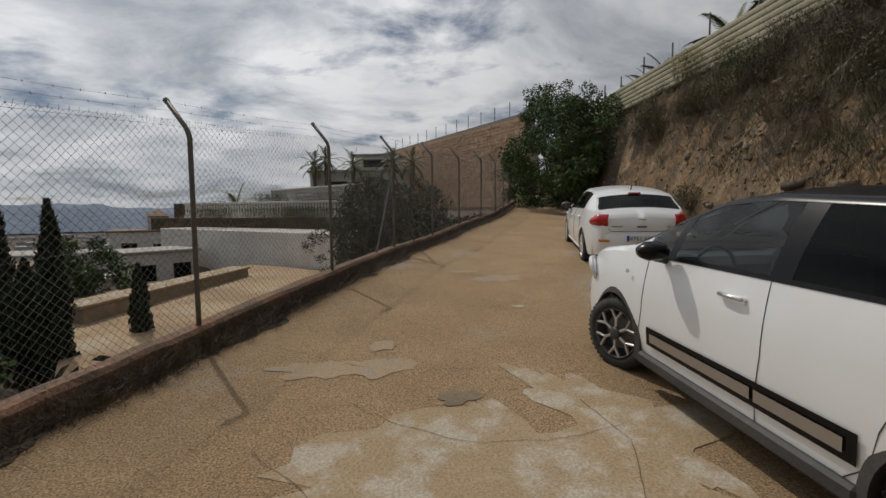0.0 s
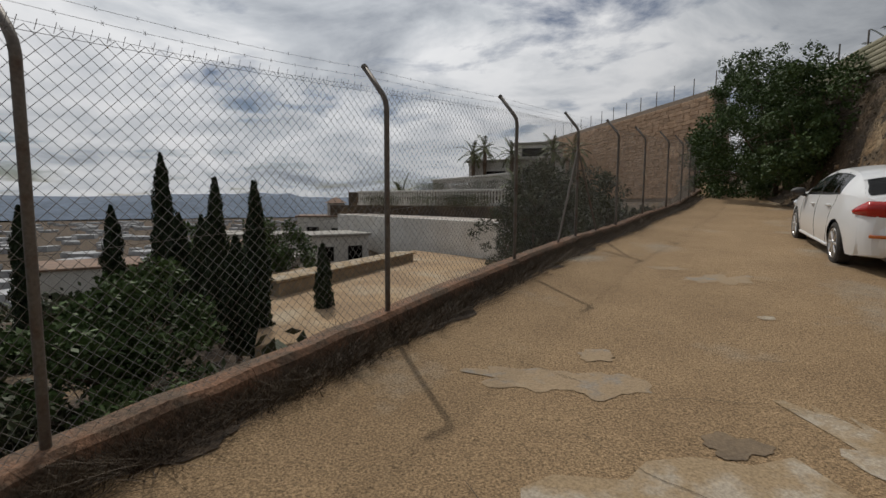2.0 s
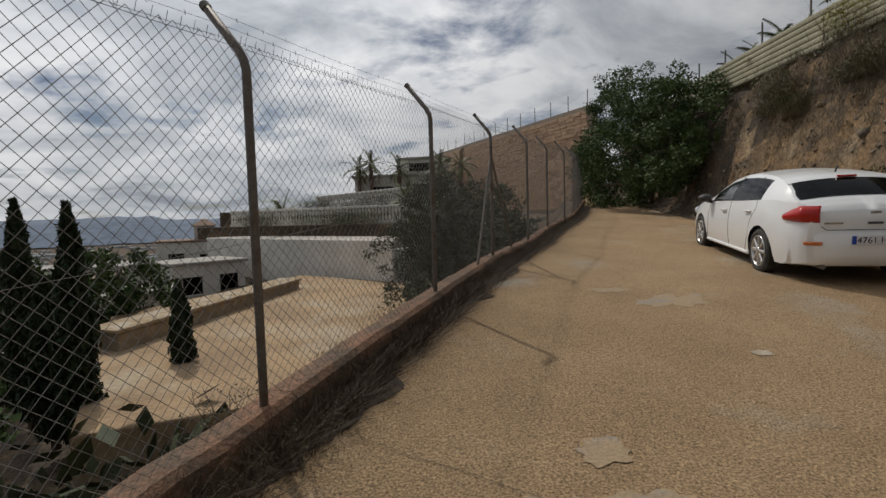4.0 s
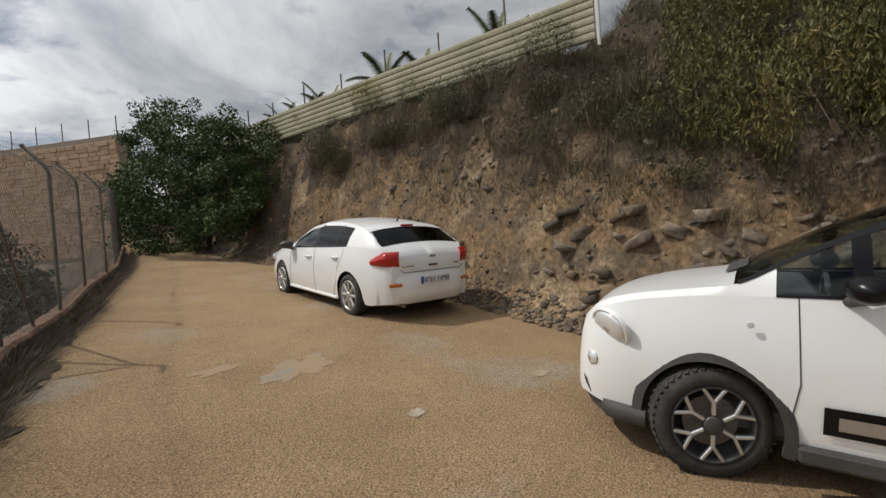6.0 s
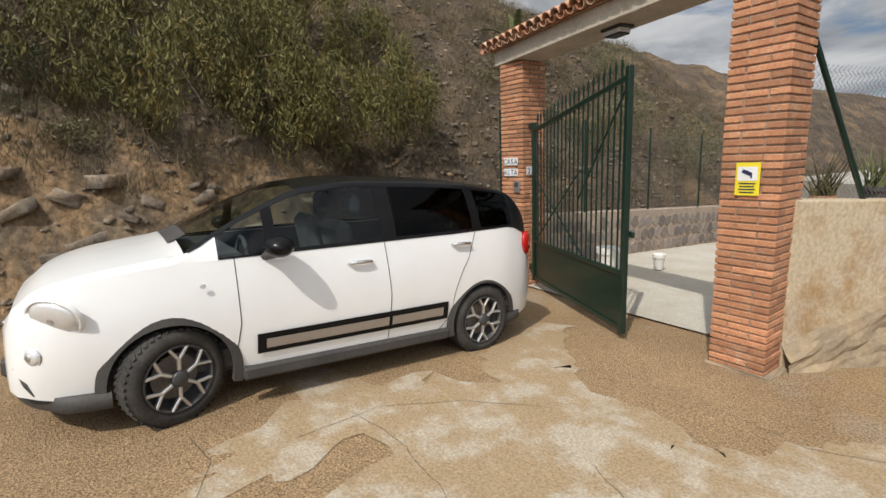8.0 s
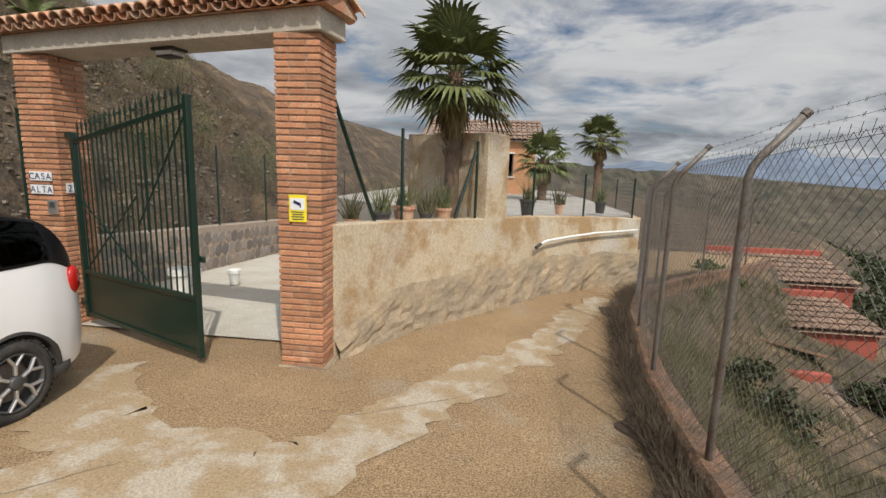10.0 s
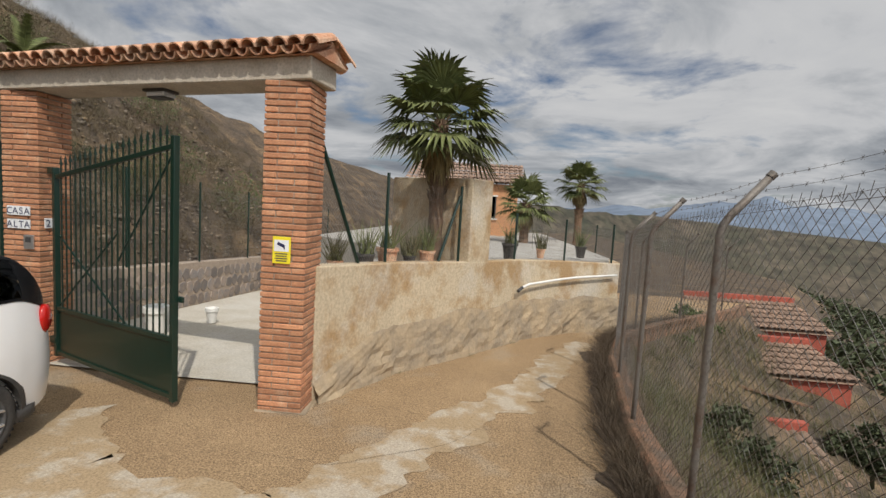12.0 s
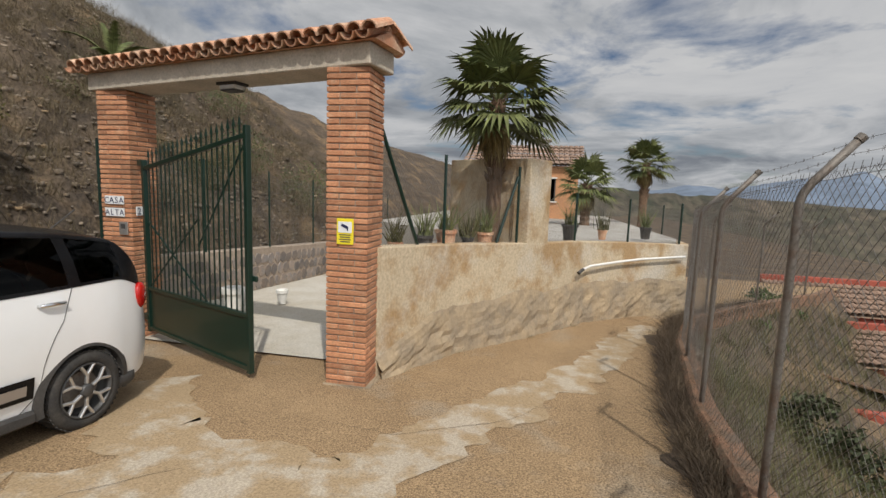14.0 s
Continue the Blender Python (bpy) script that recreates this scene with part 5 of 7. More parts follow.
part("speaker", MB().box((0, -0.014, 0.03), (0.07, 0.006, 0.06), None, 0.002), BLACKM, ic)
sg = thing("warning_sign", "yellow camera warning sign on the brick pillar", "sign", pose(-0.03, 0.034, 1.40, 0, 0, 180))
part("plate", MB().box((0, 0, 0), (0.185, 0.008, 0.27), None, 0.002), YELS, sg)
part("panel", MB().box((0, -0.006, 0.045), (0.15, 0.003, 0.115)), TILEW, sg, "white panel")
part("camera_symbol", MB().box((-0.005, -0.009, 0.055), (0.075, 0.003, 0.03), Matrix.Rotation(0.4, 3, "Y")).box((0.03, -0.009, 0.03), (0.012, 0.003, 0.04)), INK, sg, "black camera symbol")
for i in range(4):
    part("text_bar", MB().box((0, -0.006, -0.035 - i * 0.024), (0.13 - 0.02 * (i % 2), 0.003, 0.009)), INK, sg)

# ---- behind the gate ----
dv = MB()
dpts = [(y, -0.75 + 0.25 * 0, foot(y) + 0.2) for y in np.arange(-16.2, -0.69, 0.5)]
for y, a, b in dpts:
    a = max(-0.1, float(np.interp(y, [-16, -4.8, 0.2], [-0.1, -0.1, -0.1])))
    for i in range(9):
        x = a + (b - a) * i / 8
        dv.v.append((x, y, zroad(y) + 0.012 + 0.006 * nz(x, y, 0.8)))
for j in range(len(dpts) - 1):
    for i in range(8):
        k = j * 9 + i
        dv.f.append((k, k + 1, k + 10, k + 9))
tagged(part("driveway", dv, DRIVE, smooth=True), "pale concrete driveway behind the gate", "driveway", kind="structure")

# crazy-paved retaining wall with its stones
SWY = list(np.arange(-15.0, -0.9, 0.5))
sw = wall_run("wall_stone", [(4.32, y) for y in SWY], [zroad(y) + 0.98 for y in SWY], -0.3, MORTAR, "low retaining wall faced with crazy-paved stone", base=-0.1)
stone_shapes = []
rs = random.Random(5)
for k in range(12):
    n = rs.choice((5, 6, 7))
    mbx = MB()
    pts = []
    for i in range(n):
        a = 2 * math.pi * i / n + rs.uniform(-0.25, 0.25)
        pts.append((rs.uniform(0.8, 1.15) * math.cos(a), rs.uniform(0.8, 1.15) * math.sin(a)))
    vs = [(-0.02, p[0], p[1]) for p in pts] + [(0.012, p[0] * 0.95, p[1] * 0.95) for p in pts]
    mbx.add(vs, [tuple(range(n, 2 * n))] + [(i, (i + 1) % n, n + (i + 1) % n, n + i) for i in range(n)])
    mbx.v = [(-a, b, c) for a, b, c in mbx.v]
    mbx.f = [tuple(reversed(f)) for f in mbx.f]
    stone_shapes.append(mesh_of("stone", mbx, STONEP))
for yi in np.arange(-14.8, -1.0, 0.27):
    for zi in (0.16, 0.44, 0.72):
        ob = new("stone", rs.choice(stone_shapes))
        ob.parent = sw
        yy = yi + (0.13 if zi == 0.44 else 0) + rs.uniform(-0.02, 0.02)
        ob.matrix_basis = Matrix.Translation((4.317, yy, zroad(yy) + zi + rs.uniform(-0.02, 0.02))) @ Matrix.Diagonal((1, 0.14, 0.145, 1)) @ Matrix.Rotation(rs.uniform(-0.3, 0.3), 4, "X")


def green_fence(pts, base, h, label, step=2.0, cell=0.09):
    """Green posts with diamond mesh along plan points standing on base(x, y)."""
    e = thing("mesh_fence", label, "fence", pose(0, 0, 0))
    fine = []
    for (x0, y0), (x1, y1) in zip(pts, pts[1:]):
        n = max(1, int(round(math.hypot(x1 - x0, y1 - y0) / step)))
        fine += [(x0 + (x1 - x0) * i / n, y0 + (y1 - y0) * i / n) for i in range(n)]
    fine.append(pts[-1])
    seg_ = []
    for x, y in fine:
        part("post", MB().tube([(x, y, base(x, y) - 0.05), (x, y, base(x, y) + h + 0.05)], 0.022, 8), GREEN, e)
    for (x0, y0), (x1, y1) in zip(fine, fine[1:]):
        L = math.hypot(x1 - x0, y1 - y0)
        n, rows2 = max(2, int(L / cell)), int(h / (cell / 2))
        for c in range(n):
            for k in range(rows2):
                for s in (0, 1):
                    a, b = (c + (0.5 if (k + s) % 2 else 0)) / n, (c + (0.5 if (k + 1 + s) % 2 else 0)) / n
                    if s:
                        a, b = (c + (0.5 if k % 2 == 0 else 1)) / n, (c + (1 if k % 2 == 0 else 0.5)) / n
                    p = (x0 + (x1 - x0) * a, y0 + (y1 - y0) * a)
                    q = (x0 + (x1 - x0) * b, y0 + (y1 - y0) * b)
                    seg_.append(((*p, base(*p) + k * cell / 2), (*q, base(*q) + (k + 1) * cell / 2)))
    wires(seg_, 0.0019, "", "mesh", "", WIRE, e)
    return e


green_fence([(4.36, -1.2), (4.36, -14.5)], lambda x, y: zroad(y) + 0.98, 1.75, "tall wire mesh fence with green posts on the stone wall", 2.2)


def tw_top(x, y):
    return float(np.interp(-y, [-p[1] for p in TW], TZ))


def inset(pts, d=0.13):
    return [(x + d, y) for x, y in pts]


green_fence(inset(TW[:3], 0.16), tw_top, 1.15, "wire mesh fence with dark green posts on the terrace wall", 2.4)
green_fence(inset(TW[3:], 0.2), tw_top, 0.85, "low green wire mesh fence on the terrace wall", 2.0)
for a, b in (((-0.50, -1.15, 1.15), (-0.20, -0.48, 2.6)), ((-1.35, -2.6, 1.05), (-1.62, -2.98, 2.1))):
    tagged(part("fence_strut", MB().tube([a, b], 0.024, 8), GREEN), "dark green steel strut of the terrace fence", "strut")

# the tall pier in the terrace wall
pier = MB().slab([(-1.815, -3.03), (-2.145, -3.58), (-0.60, -4.55), (-0.35, -3.95)], lambda x, y: tw_top(x, y) - 0.4, 2.40)
tagged(soft(part("wall_pier", pier, WALLR), 0.02), "tall rendered wall pier standing on the terrace wall", "wall", kind="structure")
# terrace floor behind the wall
tf = MB().slab([(-0.15, -0.45), (-0.70, -1.80), (-1.63, -3.12), (-2.08, -3.88), (-2.68, -4.85), (-3.85, -6.02), (-5.0, -6.82), (-5.2, -7.6), (-5.25, -22), (2.9, -22), (2.9, -9), (-0.1, -6), (-0.1, -0.45)], -1.6, lambda x, y: 0.95 + 0.01 * y)
tagged(part("terrace", tf, CONC), "raised concrete terrace above the lane", "terrace", kind="structure")
pipe = thing("drain_pipe", "white plastic drain pipe fixed along the terrace wall", "pipe", pose(0, 0, 0))
part("pipe", MB().tube([(-2.80, -4.42, 0.47), (-2.98, -4.66, 0.52), (-3.55, -5.26, 0.55), (-4.07, -5.76, 0.57), (-5.1, -6.42, 0.60)], 0.024, 10), WHITEPOT, pipe)
part("elbow", MB().tube([(-2.74, -4.34, 0.42), (-2.83, -4.45, 0.48)], 0.032, 10), BLACKM, pipe)

# white pots and crates behind the gate
for i, (x, y, h) in enumerate(((3.2, -2.6, 0.45), (3.5, -3.4, 0.30), (2.9, -3.7, 0.28))):
    p = thing("flower_pot", "white plaster flower pot on the driveway", "pot", pose(x, y, zroad(y) + 0.03), "white pots")
    part("pot", MB().lathe([(0, 0.0), (0, h * 0.26), (h * 0.75, h * 0.36), (h * 0.78, h * 0.42), (h, h * 0.42), (h, h * 0.36), (h * 0.85, h * 0.33), (h * 0.85, 0)], 20, "z"), WHITEPOT, p)

# ---- planting ----


def crown_points(blobs, n, rng, hollow=0.55):
    w = np.array([b[3] * b[4] * b[5] for b in blobs]) ** 0.67
    pick = rng.choice(len(blobs), n, p=w / w.sum())
    d = rng.normal(size=(n, 3))
    d /= np.linalg.norm(d, axis=1)[:, None]
    r = rng.uniform(hollow ** 3, 1, (n, 1)) ** (1 / 3)
    B = np.array(blobs)
    P = B[pick, :3] + d * r * B[pick, 3:6]
    return P + rng.normal(size=(n, 3)) * 0.04


def broad_tree(x, y, z, blobs, n, leaf, material, label, name="tree", trunk_r=0.09, trunk_h=1.2, aspect=2.0, droop=0.0, seed=1):
    rng = np.random.default_rng(seed)
    e = thing(name, label, "tree" if "tree" in name else "shrub", pose(x, y, z))
    tr = MB()
    tr.tube([(0, 0, -0.25), (0.03, 0, trunk_h * 0.5), (0, 0.05, trunk_h)], [trunk_r, trunk_r * 0.8, trunk_r * 0.6], 8)
    part("trunk", tr, TRUNK, e, "", True)
    lim = MB()
    for b in blobs:
        c = Vector(b[:3])
        mid = Vector((c.x * 0.45, c.y * 0.45, trunk_h * 0.6 + (c.z - trunk_h * 0.6) * 0.35))
        lim.tube([(0, 0.03, trunk_h * 0.6), mid, c], [trunk_r * 0.5, trunk_r * 0.3, trunk_r * 0.08], 5)
        for k in range(7):
            d = Vector(rng.normal(size=3)).normalized()
            lim.tube([c * 0.75 + mid * 0.25, c + Vector((d.x * b[3], d.y * b[4], d.z * b[5])) * 0.85], [trunk_r * 0.12, 0.004], 4, False)
    part("branching", lim, TRUNK, e)
    sub = []
    for b in blobs:
        for _ in range(46 if droop else 22):
            d = rng.normal(size=3)
            d /= np.linalg.norm(d)
            s = rng.uniform(0.10, 0.20) if droop else rng.uniform(0.18, 0.40)
            k = rng.uniform(0.75, 1.15)
            sub.append((b[0] + d[0] * b[3] * k * 0.85, b[1] + d[1] * b[4] * k * 0.85, b[2] + d[2] * b[5] * k * 0.85, b[3] * s, b[4] * s, b[5] * s * (2.6 if droop else 0.8)))
    P = crown_points(sub, n, rng, 0.2)
    if droop:
        k = rng.uniform(0, 1, len(P)) ** 2
        P[:, 2] -= k * droop
    v, f = leaves(P, leaf, aspect, 0, 1.8 if droop else 0.0, rng)
    arrays("crown", v, f, material, e)
    return e


def clump(x, y, z, r, h, n, material, label, name="shrub", blade=0.5, width=0.01, lean=0.55, seed=2, leafy=0):
    rng = np.random.default_rng(seed)
    e = thing(name, label, "shrub", pose(x, y, z))
    b = rng.normal(size=(n, 3)) * np.array([r * 0.28, r * 0.28, 0])
    v, f = blades(b, h, lean, width, rng)
    arrays("twigwork", v, f, L_DRY if leafy else material, e)
    if leafy:
        P = crown_points([(0, 0, h * 0.5, r * 0.6, r * 0.6, h * 0.5)], leafy, rng, 0.3)
        v, f = leaves(P, 0.05, 2.2, 0.4, 0, rng)
        arrays("foliage", v, f, material, e)
    return e


# the pepper tree on the slope
PX, PY = 6.7, 1.6
broad_tree(PX, PY, hill(PX, PY) - 0.5, [(-0.9, 1.9, 0.9, 1.0, 1.0, 0.8), (-0.2, 0.5, 1.5, 1.2, 1.2, 1.0), (-1.0, 0.5, 0.7, 0.9, 1.0, 0.7), (-0.9, -0.8, 0.8, 0.95, 1.1, 0.8), (0.9, 1.6, 2.4, 1.2, 1.3, 1.1), (1.0, -0.6, 2.4, 1.2, 1.2, 1.0), (-0.3, -2.0, 0.9, 0.9, 0.9, 0.7), (1.9, 0.4, 3.6, 1.3, 1.6, 1.2), (-0.5, 2.9, 1.3, 0.8, 0.8, 0.7), (0.9, 2.7, 2.7, 1.0, 0.9, 0.9), (0.9, -2.2, 2.0, 0.9, 0.9, 0.7), (2.4, 2.0, 4.0, 1.2, 1.3, 1.0), (2.4, -1.2, 4.0, 1.2, 1.3, 1.0)],
           105000, 0.10, L_PEPPER, "drooping olive-green pepper tree on the stony slope", "pepper_tree", 0.12, 1.2, 5.0, 0.3, 11)
# dark trees at the bend
for x, y, sc, sd in ((9.0, 22.0, 1.7, 21), (10.0, 26.0, 1.5, 22), (8.4, 18.2, 1.1, 23)):
    broad_tree(x, y, ground_z(x, y) - 0.2, [(a * sc, b * sc, c * sc, d * sc, d * sc, d * sc * 0.9) for a, b, c, d in ((0, 0, 2.6, 1.3), (-0.9, -0.3, 1.5, 1.1), (0.9, 0.4, 2.0, 1.1), (-0.2, 0.8, 3.1, 0.9), (-0.8, 0.5, 0.7, 1.0), (0.5, -0.7, 1.0, 1.1))],
               int(19000 * sc), 0.12, L_TREE, "dense dark green tree at the lane's bend", "tree", 0.12, 1.3, 1.8, 0, sd)
# bushes behind the fence at the bend
for x, y, sc, sd in ((-0.7, 14.8, 1.0, 31), (0.5, 15.4, 0.9, 32), (-0.1, 18.2, 1.1, 33), (0.9, 13.4, 0.5, 34), (1.6, 18.8, 1.0, 36)):
    broad_tree(x, y, ground_z(x, y) - 0.1, [(a * sc, b * sc, c * sc, d * sc, d * sc, d * sc) for a, b, c, d in ((0, 0, 2.3, 1.1), (-0.8, 0.2, 1.5, 1.0), (0.7, -0.4, 1.5, 0.9), (0.1, 0.6, 3.0, 0.8), (-0.3, -0.6, 0.8, 1.0))],
               int(13000 * sc), 0.10, L_OLIVE, "dark grey-green bush behind the wire fence", "tree", 0.08, 1.0, 2.4, 0, sd)

# cypresses below the fence
west0 = set(bpy.data.objects)


def cypress(x, y, z, h, r, seed):
    rng = np.random.default_rng(seed)
    e = thing("cypress_tree", "slim dark green cypress below the fence", "tree", pose(x, y, z), "cypresses")
    part("trunk", MB().tube([(0, 0, -0.2), (0, 0, h * 0.9)], [0.07, 0.015], 7), TRUNK, e)
    n = int(5200 * h / 3)
    u = rng.uniform(0, 1, n)
    prof = np.interp(u, [0, 0.06, 0.3, 0.7, 0.9, 1], [0.55, 0.9, 1.0, 0.72, 0.38, 0.05])
    a = rng.uniform(0, 2 * math.pi, n)
    lump = 1 + 0.22 * np.sin(a * 3 + u * 17 + seed) + 0.15 * np.sin(a * 5 - u * 31)
    rr = r * prof * lump * rng.uniform(0.45, 1.05, n)
    P = np.stack([rr * np.cos(a), rr * np.sin(a), u * h], 1)
    v, f = leaves(P, 0.16, 3.5, 2.2, 0, rng)
    arrays("crown", v, f, L_CYP, e)
    return e


for i, (x, y, top, r) in enumerate(((-10.7, 15.2, 2.5, 0.50), (-7.6, 12.6, 1.62, 0.38), (-5.5, 10.25, 1.42, 0.34), (-11.9, 14.6, 0.9, 0.45), (-9.9, 15.9, 0.6, 0.4), (-4.7, 12.0, 0.05, 0.28), (-13.2, 13.0, 0.9, 0.4), (-9.6, 14.2, 0.7, 0.5), (-6.3, 11.0, 0.3, 0.4), (-14.5, 12.2, -0.2, 0.4), (-8.6, 13.6, 0.4, 0.45))):
    r *= 0.72
    z = ground_z(x, y) - 0.1
    cypress(x, y, z, top - z, r, 40 + i)
broad_tree(-6.6, 8.3, -2.6, [(0, 0, 1.6, 1.2, 1.2, 0.9), (-1.2, 0.4, 1.2, 1.2, 1.1, 0.9), (0.9, -0.9, 1.0, 1.0, 1.0, 0.8), (-0.4, -1.2, 1.3, 1.1, 1.0, 0.8)], 16000, 0.13, L_TREE, "broad dark green tree below the fence", "tree", 0.1, 1.0, 1.8, 0, 61)
broad_tree(-8.2, 5.2, -3.2, [(0, 0, 1.9, 1.4, 1.4, 1.0), (-1.2, 0.6, 1.6, 1.2, 1.2, 0.9), (1.1, 0.9, 1.4, 1.1, 1.1, 0.9)], 13000, 0.13, L_OLIVE, "broad dark olive-green tree below the fence", "tree", 0.1, 1.0, 2.2, 0, 62)
broad_tree(-8.2, 17.5, -2.6, [(0, 0, 2.3, 1.0, 1.0, 1.0), (-0.6, 0.3, 1.4, 1.0, 1.0, 0.8), (0.6, 0.3, 1.4, 1.0, 1.0, 0.8)], 9000, 0.13, L_TREE, "round dark green tree in the valley garden", "tree", 0.1, 1.0, 1.8, 0, 63)
broad_tree(-12.5, 19.5, -3.0, [(0, 0, 2.3, 1.3, 1.3, 1.2), (-0.8, 0.3, 1.4, 1.2, 1.2, 1.0)], 8000, 0.15, L_TREE, "round dark green tree in the valley garden", "tree", 0.1, 1.0, 1.8, 0, 64)
WEST = Matrix.Translation((-1.3, 2.0, 0.25)) @ Matrix.Rotation(radians(5.5), 4, "Z") @ Matrix.Translation((1.3, -2.0, 0))


def settle(before):
    """Turns the things below the fence made since then into line with the lane."""
    for ob in set(bpy.data.objects) - before:
        if ob.parent is None:
            ob.matrix_basis = WEST @ ob.matrix_basis


settle(west0)
# bare shrubs on the verge
for i, (x, y) in enumerate(((-2.6, 9.3), (-1.8, 10.4), (-3.4, 8.0), (-1.2, 11.6))):
    rng = np.random.default_rng(70 + i)
    e = thing("bare_shrub", "leafless grey-brown shrub behind the fence", "shrub", pose(x, y, ground_z(x, y)))
    st = MB()
    for k in range(16):
        d = Vector((*rng.normal(size=2) * 0.4, 1)).normalized()
        L = rng.uniform(0.6, 1.25)
        tip = d * L
        st.tube([(0, 0, -0.05), d * L * 0.5 + Vector((*rng.normal(size=2) * 0.05, 0)), tip], [0.012, 0.008, 0.003], 4, False)
        for j in range(5):
            q = d * L * rng.uniform(0.35, 0.95)
            st.tube([q, q + Vector((*rng.normal(size=2) * 0.16, rng.uniform(0.05, 0.28)))], [0.005, 0.002], 3, False)
    part("twigwork", st, TRUNK, e)
    P = crown_points([(0, 0, 0.75, 0.5, 0.5, 0.5)], 260, rng, 0.3)
    v, f = leaves(P, 0.04, 2.0, 0, 0, rng)
    arrays("foliage", v, f, L_SCRUB, e)

# palms


def fan_frond(mb, base, d, L, rng, dry=False):
    """A fan leaf: a stalk and a fan of pointed leaflets."""
    d = d.normalized()
    side = d.cross(Vector((0, 0, 1)))
    side = side.normalized() if side.length > 1e-3 else Vector((1, 0, 0))
    up = side.cross(d)
    hub = base + d * L * 0.5 + Vector((0, 0, -0.03 * L))
    mb.tube([base, base + d * L * 0.27, hub], [0.014, 0.012, 0.008], 4, False)
    for k in range(20):
        a = (k / 19 - 0.5) * 3.5
        q = (d * math.cos(a) + side * math.sin(a)).normalized()
        ll = L * (0.62 - 0.10 * abs(a)) * rng.uniform(0.85, 1.1)
        w = (up.cross(q)).normalized() * 0.036
        drop = Vector((0, 0, -1)) * ll * (0.24 if not dry else 0.7) * rng.uniform(0.6, 1.3)
        mid = hub + q * ll * 0.55 + up * 0.02
        tip = hub + q * ll * 0.95 + drop
        mb.add([hub, mid - w + up * 0.008, mid + w + up * 0.008, tip, mid - up * 0.004], [(0, 1, 4), (0, 4, 2), (1, 3, 4), (4, 3, 2)])


def feather_frond(mb, base, d, L, rng):
    d = d.normalized()
    pts, p, v = [], base.copy(), d.copy()
    for i in range(9):
        pts.append(p.copy())
        p = p + v * L / 8
        v = (v + Vector((0, 0, -0.17))).normalized()
    mb.tube(pts, [0.02 - 0.002 * i for i in range(9)], 4, False)
    for i in range(1, 9):
        t = (pts[i] - pts[i - 1]).normalized()
        s = t.cross(Vector((0, 0, 1))).normalized()
        for j in range(3):
            q0 = pts[i - 1].lerp(pts[i], j / 3)
            for sg in (-1, 1):
                tip = q0 + (s * sg * 0.9 + t * 0.6 + Vector((0, 0, -0.2))) * L * 0.20 * (1 - abs(i - 4) / 8)
                mb.add([q0, q0 + t * 0.075, tip], [(0, 1, 2)])


def palm(x, y, z, h, r, L, n, seed, label, feather=False, lean=(0, 0)):
    rng = np.random.default_rng(seed)
    e = thing("palm_tree", label, "palm", pose(x, y, z), "palms")
    tr, m = MB(), 16
    pts = [(lean[0] * (i / m) ** 2, lean[1] * (i / m) ** 2, h * i / m) for i in range(m + 1)]
    pts[0] = (0, 0, -0.3)
    tr.tube(pts, [r * (1.15 if i < 2 else 1.0 + 0.10 * (i % 2)) for i in range(m + 1)], 12)
    for k in range(90):
        a, u = rng.uniform(0, 6.28), rng.uniform(0.45, 1)
        c = Vector((lean[0] * u * u + math.cos(a) * r, lean[1] * u * u + math.sin(a) * r, h * u))
        tr.tube([c, c + Vector((math.cos(a) * 0.06, math.sin(a) * 0.06, 0.10))], [0.022, 0.008], 4)
    part("trunk", tr, PTRUNK, e, "fibrous brown trunk")
    top = Vector((lean[0], lean[1], h))
    green = MB()
    for k in range(n):
        a = k * 2.399 + rng.uniform(-0.2, 0.2)
        el = math.radians(82 - 118 * (k / n) ** 0.8)
        d = Vector((math.cos(a) * math.cos(el), math.sin(a) * math.cos(el), math.sin(el)))
        (feather_frond if feather else fan_frond)(green, top + Vector((0, 0, -0.1 * k / n)), d, L * rng.uniform(0.85, 1.1), rng)
    part("fronds", green, L_PALM, e, "green fronds")
    if not feather:
        dr = MB()
        for k in range(9):
            a, el = k * 2.399, math.radians(rng.uniform(-80, -55))
            fan_frond(dr, top + Vector((0, 0, -0.2)), Vector((math.cos(a) * math.cos(el), math.sin(a) * math.cos(el), math.sin(el))), L * 0.5, rng, True)
        part("dry_fronds", dr, L_PALMD, e, "dry hanging fronds")
    return e


palm(-1.22, -3.25, 0.9, 2.42, 0.115, 1.18, 34, 81, "tall fan palm on the terrace behind the wall")
palm(-3.42, -12.0, 0.8, 1.42, 0.15, 1.15, 26, 82, "fan palm in the garden by the orange house")
palm(-5.8, -15.0, 0.6, 2.55, 0.14, 1.1, 26, 83, "slim fan palm in the garden by the orange house")
for i, (x, y, z, h) in enumerate(((10.9, 14.0, 5.5, 1.2), (12.0, 13.2, 5.6, 1.3), (10.6, 17.6, 5.5, 0.45), (10.4, 9.6, 5.5, 0.9), (11.5, 19.8, 5.7, 0.5), (10.2, 16.0, 5.5, 0.3))):
    palm(x, y, z - 0.1, h, 0.12, 1.5, 30, 90 + i, "low feather palm above the cream wall", True)
palm(9.6, -6.6, hill(9.6, -6.6) - 0.2, 0.6, 0.14, 1.2, 22, 97, "low feather palm on the stony hill", True)
